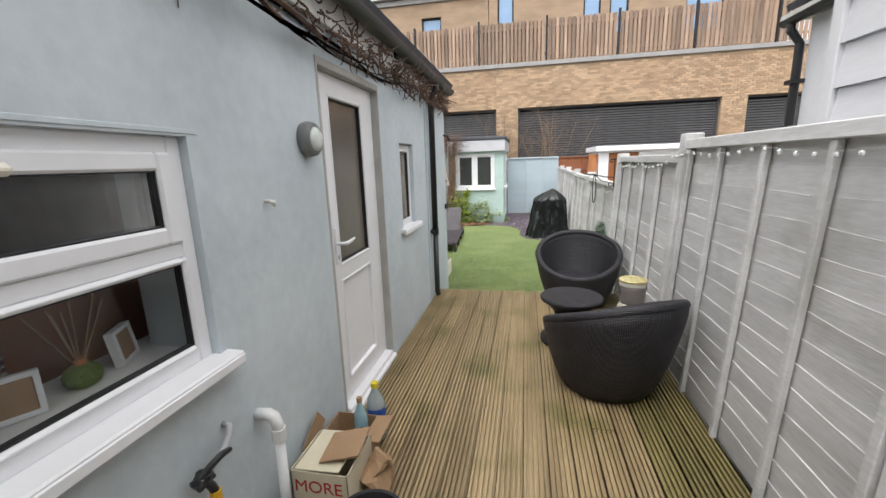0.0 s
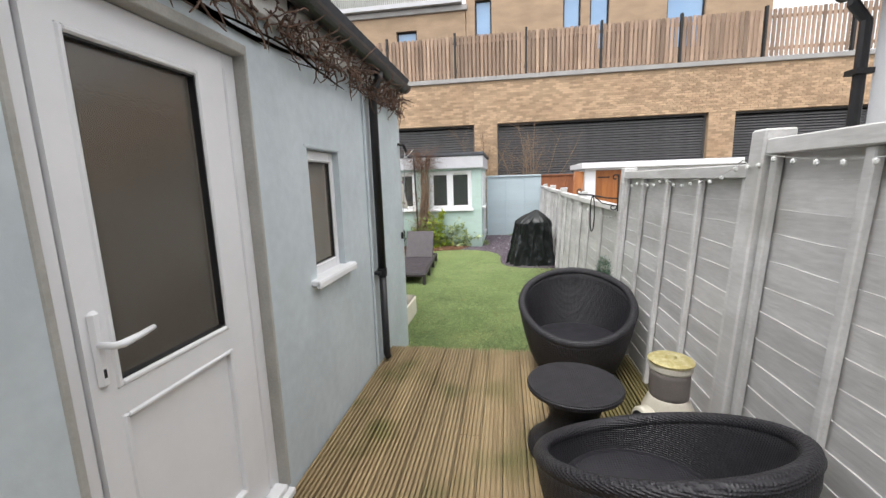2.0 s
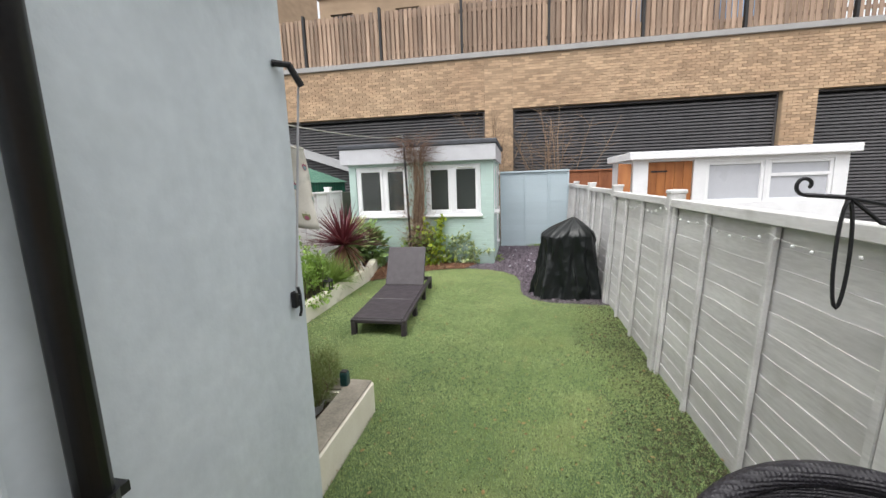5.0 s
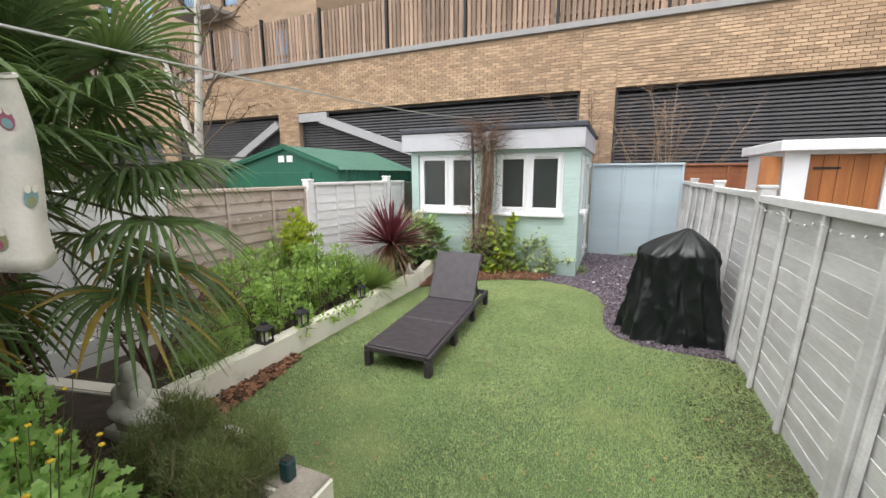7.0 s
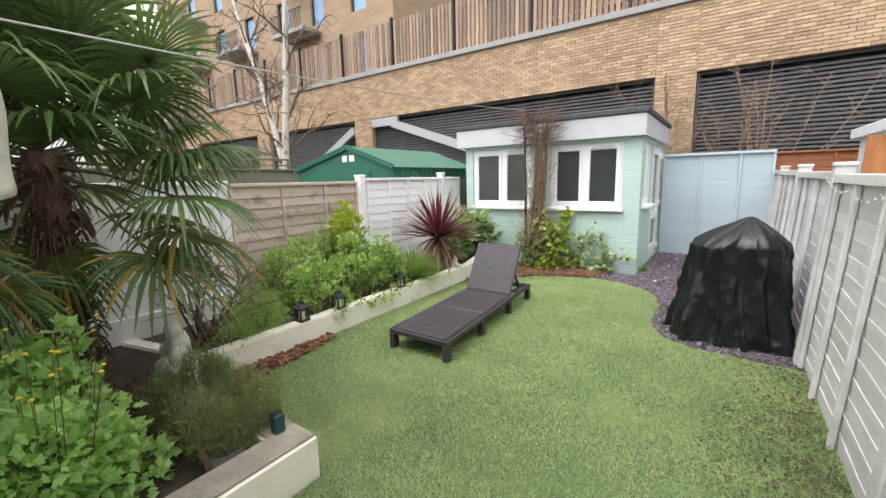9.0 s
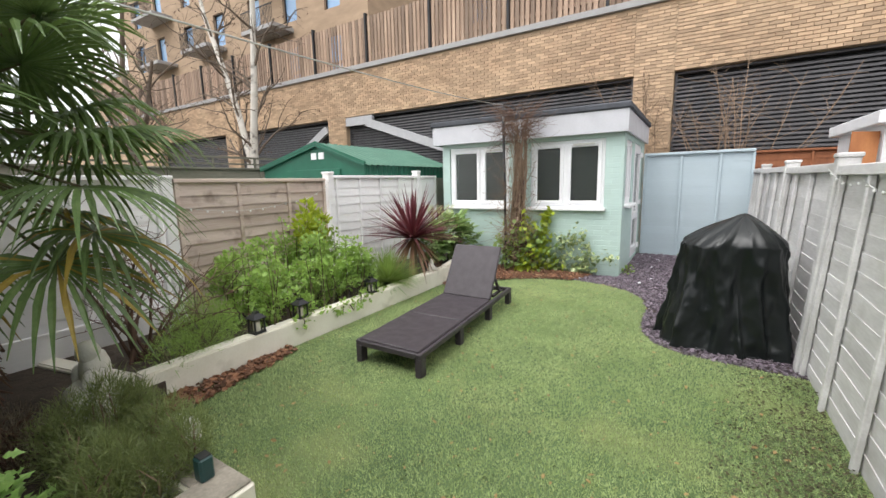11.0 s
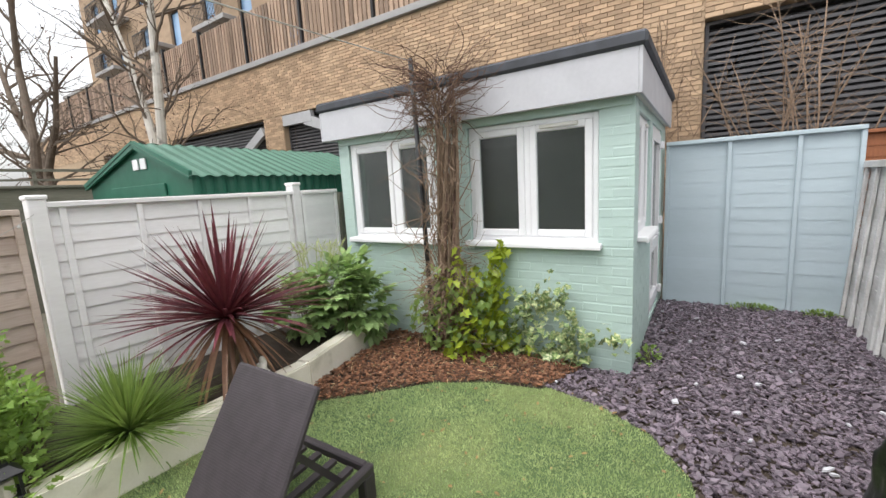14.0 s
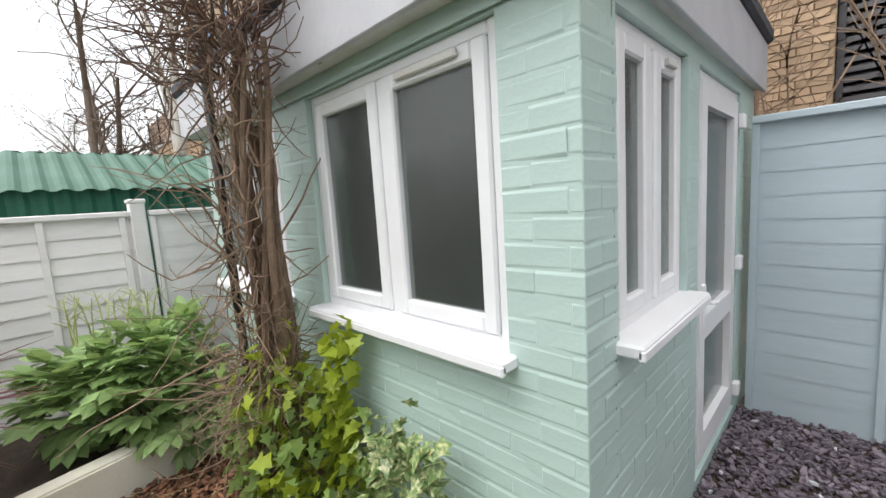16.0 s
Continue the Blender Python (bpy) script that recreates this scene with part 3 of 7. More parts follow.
part("gasket", put(ring(2.618, 3.087, 0.983, 1.967, 0.008, -0.075, -0.045, 0), M), BLACKP, door)
part("panel", put(boxes((2.615, 3.09, -0.08, -0.06, 0.215, 0.865), bevel=0.004), M), UPVC, door)
pane = part("pane", put(boxes((2.615, 3.09, -0.075, -0.068, 0.98, 1.97)), M), FROST, door, "dark obscured glass pane")
pane.visible_shadow = False
hb = part("handle_plate", put(boxes((D0 + 0.02, D0 + 0.055, -0.045, -0.025, 0.99, 1.22), bevel=0.01), M), UPVC, door)
bm = tube(bmesh.new(), [(D0 + 0.037, -0.03, 1.12), (D0 + 0.037, 0.02, 1.12), (D0 + 0.055, 0.03, 1.12), (D0 + 0.11, 0.032, 1.125), (D0 + 0.16, 0.03, 1.132)], [0.011, 0.011, 0.012, 0.01, 0.008], 10)
part("lever", put(bm, M), UPVC, hb, smooth=True)
part("keyhole", put(boxes((D0 + 0.031, D0 + 0.043, -0.03, -0.0235, 1.02, 1.05), bevel=0.003), M), DARKSTEEL, hb)
part("door_sill", put(boxes((2.44, 3.335, -0.12, 0.04, -0.0, 0.035), (2.47, 3.31, -0.12, 0.015, 0.035, 0.07), bevel=0.006), M), UPVC, door, "white plastic threshold")
tagged(link("trim_door", put(boxes((3.336, 3.352, -0.13, 0.005, 0.036, 2.12), (2.424, 2.447, -0.13, 0.005, 0.036, 2.12), (2.424, 3.352, -0.13, 0.005, 2.102, 2.145), bevel=0.004), M), MORTAR_TRIM), "grey render reveal round the back door", "trim", kind="structure")

# ---- fences ----
def lap_panel(place_name, m, u0, u1, z0, z1, material, label, group, battens=3, pitch=0.122, cap=0.03, lean=0.010, at=(), proud_top=False):
    """An overlap panel: wavy boards shingled over one another between upright battens."""
    f = thing(place_name, m @ Vector(((u0 + u1) / 2, 0, z0)), label, "fence", group)
    n = max(1, round((z1 - z0) / pitch))
    h = (z1 - z0) / n
    segs = max(6, int((u1 - u0) / 0.16))
    for i in range(n):
        bm = bmesh.new()
        zb, zt = z0 + i * h - 0.02, z0 + (i + 1) * h
        rows = []
        for k in range(segs + 1):
            u = u0 + (u1 - u0) * k / segs
            wob = 0.012 * noise.noise((u * 2.3, z0 + i * 1.7, u0)) + 0.005 * noise.noise((u * 7, i * 2.1, u0))
            if proud_top:
                quad = ((u, -0.003, zb), (u, lean, zt + wob), (u, lean - 0.006, zt + wob), (u, -0.009, zb))
            else:
                quad = ((u, lean, zb + wob), (u, 0.002, zt), (u, -0.007, zt), (u, lean - 0.009, zb + wob))
            rows.append([bm.verts.new(q) for q in quad])
        for a, b in zip(rows, rows[1:]):
            for j in range(4):
                bm.faces.new((a[j], b[j], b[(j + 1) % 4], a[(j + 1) % 4]))
        bm.faces.new(rows[0]); bm.faces.new(rows[-1][::-1])
        part("board", put(bm, m), material, f)
    us = at or [u0 + 0.02 + (u1 - u0 - 0.04) * k / (battens - 1) for k in range(battens)]
    for u in us:
        part("batten", put(boxes((u - 0.02, u + 0.02, 0.012, 0.042, z0 - 0.01, z1 - 0.012), bevel=0.004), m), material, f)
    if cap:
        part("cap_rail", put(boxes((u0, u1, -0.02, 0.055, z1 - 0.01, z1 + cap), bevel=0.005), m), material, f)
    return f

def post(m, u, z0, z1, material, label, group, s=0.085, square=True):
    bm = boxes((u - s / 2, u + s / 2, -s / 2 - 0.01, s / 2 + 0.01, z0, z1), bevel=0.008)
    if not square:
        box(bm, u - s / 2 - 0.008, u + s / 2 + 0.008, -s / 2 - 0.018, s / 2 + 0.018, z1 - 0.004, z1 + 0.03, 0.008)
    return tagged(link("wooden_post", put(bm, m), material), label, "post", group)

FR = side_mx(1.162) @ Matrix(((1, 0, 0, 0), (0, 1, -0.055, 0), (0, 0, 1, 0), (0, 0, 0, 1)))
GR = "grey fence beside the deck and lawn"
for u0, u1, z0, z1, at in ((-2.5, -0.32, 0.01, 1.625, ()), (-0.28, 1.62, 0.01, 1.625, ()), (1.66, 3.60, 0.01, 1.625, (1.70, 2.17, 2.63, 3.10, 3.56)),
                           (3.715, 5.675, 0.01, 1.525, (3.75, 4.20, 4.68, 5.19, 5.64)), (5.795, 7.93, -0.28, 1.20, (5.83, 6.56, 7.30, 7.89)), (8.04, 9.985, -0.28, 1.205, (8.08, 8.77, 9.40, 9.95)),
                           (10.095, 11.915, -0.28, 1.225, (10.13, 10.82, 11.44, 11.88)), (12.025, 13.895, -0.28, 1.245, (12.06, 12.66, 13.28, 13.86)), (14.0, 14.92, -0.28, 1.26, ())):
    lap_panel("garden_fence", FR, u0, u1, z0, z1, FENCE_GREY, "grey-painted overlap timber fence panel", GR, 4, at=at, proud_top=True, pitch=0.115, lean=0.0055, cap=0.055)
for u, z0, z1, s in ((-0.3, 0, 1.72, 0.09), (1.64, 0, 1.68, 0.05), (3.657, 0, 1.725, 0.105), (5.735, -0.28, 1.615, 0.1), (7.985, -0.28, 1.30, 0.1), (10.04, -0.28, 1.315, 0.1), (11.97, -0.28, 1.33, 0.1), (13.95, -0.28, 1.34, 0.09)):
    post(FR, u, z0, z1, FENCE_GREY, "grey-painted square timber fence post", GR, s, square=u < 6)
GL = "fence along the planting bed"
FL = side_x(-3.98)
lap_panel("garden_fence", FL, 3.9, 6.05, -0.3, 1.32, FENCE_WHITE, "off-white overlap fence panel behind the palm", GL, 4)
lap_panel("garden_fence", FL, 6.13, 8.02, -0.3, 1.30, FENCE_WHITE, "off-white overlap fence panel behind the palm", GL, 4)
lap_panel("garden_fence", FL, 8.15, 10.06, -0.3, 1.27, FENCE_BROWN, "weathered brown overlap fence panel", GL, lean=0.02, at=(8.18, 8.82, 9.47, 10.04))
lap_panel("garden_fence", FL, 10.185, 12.215, -0.3, 1.31, FENCE_WHITE, "white-painted overlap fence panel", GL, lean=0.016, at=(10.28, 10.75, 11.22, 11.7, 12.15))
lap_panel("garden_fence", FL, 12.32, 12.85, -0.3, 1.31, FENCE_WHITE, "short white-painted overlap fence panel", GL, 2)
for u, z1, mm in ((6.09, 1.36, FENCE_WHITE), (8.09, 1.30, FENCE_WHITE), (10.15, 1.36, FENCE_WHITE), (12.25, 1.40, FENCE_WHITE)):
    post(FL, u, -0.3, z1, mm, "white-painted timber fence post", GL, 0.1, square=False)
lap_panel("garden_screen", side_my(14.98), -0.52, 1.19, -0.28, 1.63, FENCE_BLUE, "pale blue-grey painted timber screen panel", "", at=(-0.5, 0.105, 0.70, 1.17), pitch=0.15, cap=0.035, lean=0.006)
tagged(link("back_bed_wall", boxes((-4.1, -3.95, 12.9, 15.2, -0.3, 1.3)), FENCE_OLD), "old timber fence behind the summer house", "fence", kind="structure")
lap_panel("garden_fence", side_my(15.6), 1.2, 4.5, -0.3, 1.62, FENCE_RED, "red-brown stained fence panel past the garden", "", 5)

# far garden fence to the west
far = lap_panel("old_fence", side_x(-8.7), 2.0, 16.5, -0.3, 1.62, FENCE_OLD, "old green-grey timber fence with an open top rail", "", 8, pitch=0.3)
part("top_rail", boxes((-8.74, -8.66, 2.0, 16.5, 1.86, 1.9), (-8.74, -8.66, 2.0, 16.5, 1.72, 1.75)), FENCE_OLD, far)
for k in range(15):
    part("spindle", boxes((-8.72, -8.68, 2.2 + k, 2.24 + k, 1.62, 1.86)), FENCE_OLD, far)

# ---- the long brick building behind ----
GY = 16.9
garage = thing("wall_garage", (0, GY, 0), "buff brick rear wall of a building with louvred bays", "building", kind="structure")
BAYS = [(-23.4, -17.62), (-16.7, -11.13), (-10.23, -1.04), (-0.21, 6.8), (7.62, 14.2)]
part("wall", put(pierced(-34, 20, -0.33, 5.0, -0.4, -0.012, [(a, b, -0.2, 3.53) for a, b in BAYS]), side_my(GY)), BRICK_MORTAR, garage)
# flat sheet behind the louvres, painted near-black for the shade within
part("dark_backing", boxes((-34, 20, GY + 0.75, GY + 0.9, -0.3, 4.9)), PAINTED_DARK, garage)
part("coping", boxes((-34, 20, GY - 0.08, GY + 0.42, 5.0, 5.15), bevel=0.01), COPING, garage)
for a, b in BAYS:
    lv = thing("louvre_screen", ((a + b) / 2, GY + 0.2, -0.2), "dark grey horizontal metal louvre screen", "louvre", "louvred bays")
    part("louvre_frame", put(ring(a + 0.01, b - 0.01, -0.19, 3.52, 0.05, -0.32, -0.16, 0), side_my(GY)), LOUVRE, lv)
    z = -0.1
    shared = None
    while z < 3.42:
        if shared is None:
            bm = bmesh.new()
            vs = [bm.verts.new((x, y, zz)) for x in (a + 0.06, b - 0.06) for y, zz in ((GY + 0.18, 0.0), (GY + 0.185, 0.045), (GY + 0.27, 0.085), (GY + 0.27, 0.07), (GY + 0.19, 0.0))]
            for k in range(5):
                bm.faces.new((vs[k], vs[(k + 1) % 5], vs[5 + (k + 1) % 5], vs[5 + k]))
            s = part("slat", bm, LOUVRE, lv)
            shared = s.data
        else:
            s = under(new("slat", shared), lv)
        s.location.z = z
        z += 0.088
bm = bmesh.new()
beam(bm, (-10.2, GY + 0.02, 3.36), (-9.0, GY + 0.02, 3.36), 0.12, 0.28)
beam(bm, (-9.3, GY + 0.03, 3.3), (-4.8, GY + 0.03, 1.8), 0.12, 0.26)
tagged(link("steel_brace", bm, STRUT), "pale grey diagonal steel brace across the louvres", "brace")
bm = bmesh.new()
beam(bm, (-11.2, GY + 0.03, 3.2), (-14.4, GY + 0.03, 1.5), 0.12, 0.26)
tagged(link("steel_brace", bm, STRUT), "pale grey diagonal steel brace across the louvres", "brace")

# close-boarded fence on the coping
posts_x = [0.81 + 2.507 * k for k in range(-12, 6)]
for xp in posts_x:
    f = thing("boundary_fence", (xp + 1.22, GY + 0.2, 5.15), "pale timber hit-and-miss fence panel on the brick wall", "fence", "fence panels on the brick wall")
    part("steel_post", boxes((xp - 0.035, xp + 0.035, GY + 0.08, GY + 0.2, 5.15, 6.72)), DARKSTEEL, f, "black steel post")
    for z in (5.4, 6.35):
        part("rail", boxes((xp + 0.04, xp + 2.467, GY + 0.17, GY + 0.21, z, z + 0.09)), PALE_BOARD, f)
    nb = 17
    for k in range(nb):
        x = xp + 0.06 + (2.41 / nb) * k
        hgt = 6.62 + 0.03 * noise.noise((x * 9, 1, 0))
        part("board", boxes((x, x + 0.098, GY + 0.14, GY + 0.162, 5.22, hgt)), PALE_BOARD, f)
    if xp < 9:
        tagged(part("rear_boarding", boxes(*[(xp + 0.132 + 0.1418 * k, xp + 0.212 + 0.1418 * k, GY + 0.22, GY + 0.24, 5.22, 6.6) for k in range(nb - 1)]), PALE_BOARD, f), kind="stuff")

# ---- mint summer house ----
SX0, SX1, SY0, SY1 = -3.68, -0.56, 12.70, 15.3
hut = thing("summer_house", (-2.1, 14.0, -0.28), "mint-painted brick summer house with a flat felt roof", "shed")
WL, WR = (-3.53, -2.36, 0.77, 1.81), (-1.99, -0.82, 0.77, 1.81)
SWIN, SDOOR = (12.93, 13.68, 0.8, 1.80), (13.86, 14.82, -0.22, 1.80)
part("front_wall", put(pierced(SX0, SX1 - 0.004, -0.33, 1.9, -0.2, -0.004, [WL, WR]), side_my(SY0)), MINT, hut)
part("side_wall", put(pierced(SY0 + 0.21, SY1, -0.33, 1.9, -0.2, -0.004, [SWIN, SDOOR]), side_x(SX1)), MINT, hut)
part("rear_wall", boxes((SX0, SX1 - 0.21, SY1 - 0.2, SY1, -0.33, 1.9), (SX0, SX0 + 0.2, SY0 + 0.21, SY1 - 0.2, -0.33, 1.9)), MINT, hut)
# floor, lining and ceiling carry the painted dimness seen through the glass
part("inner_floor", boxes((SX0 + 0.2, SX1 - 0.2, SY0 + 0.2, SY1 - 0.2, -0.3, -0.22)), HUT_SHADE, hut)
part("inner_lining", boxes((SX0 + 0.2, SX0 + 0.23, SY0 + 0.2, SY1 - 0.2, -0.22, 1.88), (SX0 + 0.23, SX1 - 0.2, SY1 - 0.23, SY1 - 0.2, -0.22, 1.88)), HUT_SHADE, hut)
part("ceiling_lining", boxes((SX0 + 0.2, SX1 - 0.2, SY0 + 0.2, SY1 - 0.2, 1.86, 1.9)), HUT_SHADE, hut)
part("lintel", boxes((SX0 + 0.02, SX1 - 0.02, SY0 - 0.012, SY0 - 0.005, 1.815, 1.88), bevel=0.003), MINT, hut)
for fb in ((-3.8, -0.53, 12.585, 12.61, 1.87, 2.185), (-0.53, -0.505, 12.585, SY1 + 0.08, 1.87, 2.185), (-3.82, -3.8, 12.585, SY1 + 0.08, 1.87, 2.185)):
    part("fascia_board", boxes(fb, bevel=0.004), FASCIA, hut, "white painted fascia board")
part("soffit", boxes((-3.8, -0.53, 12.61, SY0 + 0.1, 1.88, 1.9), (SX1 - 0.1, -0.53, SY0 + 0.1, SY1, 1.88, 1.9)), OLDWHITE, hut)
part("felt_roof", boxes((-3.85, -0.475, 12.56, SY1 + 0.1, 2.186, 2.285), bevel=0.02), FELT, hut, "dark grey felt roof edge")

def brick_face(parent, m, u0, u1, z0, z1, holes, material, L=0.225, H=0.075, g=0.009, proud=0.008, seed=1, limit=10**6, soft=0.004, jolt=0.003, gv=None):
    """Bricks in stretcher bond, each an object; whole bricks share one mesh."""
    r = random.Random(seed)
    gv = g if gv is None else gv
    shared, made, z, row = {}, 0, z0, 0
    while z + H <= z1 + 0.001:
        u = u0 - (L + gv) / 2 * (row % 2)
        while u < u1:
            a, b = max(u, u0), min(u + L, u1)
            pieces = [(a, b)]
            for h in holes:
                if z + H > h[2] and z < h[3]:
                    nxt = []
                    for p, q in pieces:
                        if p < h[0]:
                            nxt.append((p, min(q, h[0])))
                        if q > h[1]:
                            nxt.append((max(p, h[1]), q))
                    pieces = nxt
            for p, q in pieces:
                if q - p > 0.03 and made < limit:
                    key = round(q - p, 2)
                    if key not in shared:
                        bm = bmesh.new()
                        w = (q - p) / 2
                        e = soft
                        base = [bm.verts.new(v) for v in ((-w, 0, 0), (w, 0, 0), (w, 0, H), (-w, 0, H))]
                        top = [bm.verts.new(v) for v in ((-w + 0.003, proud, e), (w - 0.003, proud + 0.001, e), (w - 0.003, proud, H - e), (-w + 0.003, proud + 0.001, H - e))]
                        for k in range(4):
                            bm.faces.new((base[k], base[(k + 1) % 4], top[(k + 1) % 4], top[k]))
                        bm.faces.new(top)
                        me = bpy.data.meshes.new("brick")
                        bmesh.ops.recalc_face_normals(bm, faces=bm.faces)
                        bm.to_mesh(me)
                        bm.free()
                        me.materials.append(material)
                        shared[key] = me
                    ob = under(new("brick", shared[key]), parent)
                    ob.matrix_basis = m @ Matrix.Translation(((p + q) / 2, r.uniform(-0.005 - jolt, -0.005 + jolt), z + r.uniform(-0.002, 0.002))) @ pose(0, 0, 0, r.uniform(-1.5, 1.5), r.uniform(-0.7, 0.7), r.uniform(-1, 1))
                    made += 1
            u += L + gv
        z += H + g
        row += 1
    return made

MF, MS = side_my(SY0), side_x(SX1)
def hut_window(m, h, split, depth):
    w = thing("window_3", m @ Vector(((h[0] + h[1]) / 2, 0, h[2])), "white plastic two-light window of the summer house", "window", "summer house windows", "structure")
    part("window_frame", put(ring(h[0] + 0.005, h[1] - 0.005, h[2], h[3], 0.045, -0.09, -0.03), m), UPVC, w)
    part("mullion", put(boxes((split - 0.025, split + 0.025, -0.088, -0.032, h[2] + 0.045, h[3] - 0.045), bevel=0.005), m), UPVC, w)
    for a, b in ((h[0] + 0.05, split - 0.025), (split + 0.025, h[1] - 0.05)):
        part("sash", put(ring(a, b, h[2] + 0.045, h[3] - 0.045, 0.062, -0.075, -0.018, 0.008), m), UPVC, w)
        p = part("pane", put(boxes((a + 0.06, b - 0.06, -0.05, -0.044, h[2] + 0.105, h[3] - 0.105)), m), HUT_GLASS, w, "dark obscured glass pane")
        p.visible_shadow = False
    part("trickle_vent", put(boxes((split + 0.12, h[1] - 0.16, -0.02, 0.0, h[3] - 0.085, h[3] - 0.055), bevel=0.005), m), OLDWHITE, w)
    bm = boxes((h[0] - 0.03, h[1] + 0.03, -0.05, depth, h[2] - 0.04, h[2] + 0.004), bevel=0.008)
    box(bm, h[0] - 0.03, h[1] + 0.03, depth - 0.02, depth + 0.004, h[2] - 0.046, h[2] - 0.008, 0.006)
    part("window_sill", put(bm, m), UPVC, w)
hut_window(MF, WL, -2.90, 0.075)
hut_window(MF, WR, -1.42, 0.075)
hut_window(MS, SWIN, 13.30, 0.08)
hd = thing("door_2", (SX1, 14.34, -0.22), "white plastic door of the summer house with dark glass, closed", "door", kind="structure")
part("door_frame", put(ring(SDOOR[0], SDOOR[1], SDOOR[2], SDOOR[3], 0.05, -0.09, -0.02), MS), UPVC, hd)
part("door_leaf", put(pierced(13.92, 14.76, -0.16, 1.74, -0.08, -0.005, [(14.02, 14.66, -0.03, 0.48), (14.02, 14.66, 0.6, 1.64)]), MS), UPVC, hd)
for a, b in ((-0.03, 0.48), (0.6, 1.64)):
    part("pane", put(boxes((14.02, 14.66, -0.05, -0.042, a, b)), MS), HUT_GLASS, hd, "dark obscured glass pane").visible_shadow = False
hp = part("handle_plate", put(boxes((13.945, 13.98, -0.01, 0.01, 0.56, 0.78), bevel=0.006), MS), UPVC, hd)
part("lever", put(tube(bmesh.new(), [(13.962, 0, 0.69), (13.962, 0.04, 0.69), (13.98, 0.05, 0.69), (14.08, 0.05, 0.69)], 0.01, 8), MS), UPVC, hp)
for z in (-0.08, 0.76, 1.63):
    part("hinge", put(boxes((14.765, 14.83, -0.01, 0.03, z - 0.045, z + 0.045), bevel=0.008), MS), UPVC, hd)

# ---- green metal shed next door ----
gs = thing("metal_shed", (-5.9, 12.8, -0.3), "dark green corrugated metal garden shed with a gabled roof", "shed")
GX0, GX1, GP, GF, GB, GE, GT = -7.25, -4.5, -5.62, 11.45, 14.3, 1.55, 1.94
bm = bmesh.new()
f = bm.faces.new([bm.verts.new(v) for v in ((GX0, GF, -0.3), (GX1, GF, -0.3), (GX1, GF, GE), (GP, GF, GT), (GX0, GF, GE))])
g = bmesh.ops.extrude_face_region(bm, geom=[f])
for v in g["geom"]:
    if isinstance(v, bmesh.types.BMVert):
        v.co.y = GF + 0.03
part("gable_wall", bm, GREENM, gs)
def corrugated(p, q, up, n, amp, cap=None):
    """A ribbed sheet from edge p-q upward along up, ribs along up."""
    bm = bmesh.new()
    p, q, up = Vector(p), Vector(q), Vector(up)
    nrm = (q - p).cross(up).normalized()
    rows = []
    for k in range(n * 4 + 1):
        t = k / (n * 4)
        o = amp if k % 4 in (1, 2) else 0
        a = p.lerp(q, t) + nrm * o
        rows.append((bm.verts.new(a), bm.verts.new(a + up), bm.verts.new(a + up - nrm * 0.004), bm.verts.new(a - nrm * 0.004)))
    for a, b in zip(rows, rows[1:]):
        for j in range(4):
            bm.faces.new((a[j], b[j], b[(j + 1) % 4], a[(j + 1) % 4]))
    return bm
part("side_wall", corrugated((GX1, GF, -0.3), (GX1, GB, -0.3), (0, 0, GE + 0.3), 22, 0.02), GREENM, gs)
part("side_wall", corrugated((GX0, GB, -0.3), (GX0, GF, -0.3), (0, 0, GE + 0.3), 22, 0.02), GREENM, gs)
part("rear_wall", boxes((GX0, GX1, GB - 0.03, GB, -0.3, GE)), GREENM, gs)
part("roof_sheet", corrugated((GX1 + 0.07, GF - 0.06, GE - 0.02), (GX1 + 0.07, GB + 0.05, GE - 0.02), (GP - GX1 - 0.07, 0, GT - GE + 0.05), 20, 0.018), GREENR, gs, "green ribbed roof sheet")
part("roof_sheet", corrugated((GX0 - 0.07, GB + 0.05, GE - 0.02), (GX0 - 0.07, GF - 0.06, GE - 0.02), (GP - GX0 + 0.07, 0, GT - GE + 0.05), 20, 0.018), GREENR, gs, "green ribbed roof sheet")
bm = bmesh.new()
beam(bm, (GX0 - 0.06, GF - 0.04, GE), (GP, GF - 0.04, GT + 0.02), 0.03, 0.09)
beam(bm, (GP, GF - 0.04, GT + 0.02), (GX1 + 0.06, GF - 0.04, GE), 0.03, 0.09)
part("barge_trim", bm, GREENM, gs)
for x in (GP - 0.17, GP + 0.03):
    part("gable_vent", boxes((x, x + 0.14, GF - 0.018, GF - 0.002, 1.68, 1.8), bevel=0.004), UPVC, gs, "white slotted vent")
part("door_panel", boxes((-6.5, -5.05, GF - 0.025, GF - 0.002, -0.2, 1.5), bevel=0.006), GREENM, gs)

# ---- neighbours on the east side ----
OUTWHITE = mat("bright_white_paint", (0.80, 0.80, 0.82), (0.72, 0.72, 0.74), rough=0.5, scale=4, fine=40, bump=0.08)
PEELING = mat("peeling_white_paint", (0.78, 0.78, 0.80), (0.68, 0.68, 0.70), rough=0.55, scale=5, fine=60, stretch=(1, 0.2, 1), bump=0.3, depth=0.006, random=0.05,
              stain=((0.40, 0.38, 0.35), 6.0, 0.66, 0.7))
ob_ = thing("outbuilding", (3.5, 13.5, -0.3), "white rendered outbuilding with a flat roof next door", "building")
part("wall", put(pierced(2.13, 5.72, -0.3, 1.745, -0.15, 0, [(2.40, 3.2, -0.25, 1.70), (3.42, 4.4, 0.9, 1.66), (4.46, 5.5, 0.9, 1.66)]), side_my(12.8)), OUTWHITE, ob_)
part("return_wall", boxes((2.13, 2.28, 12.95, 14.6, -0.3, 1.75)), OUTWHITE, ob_)
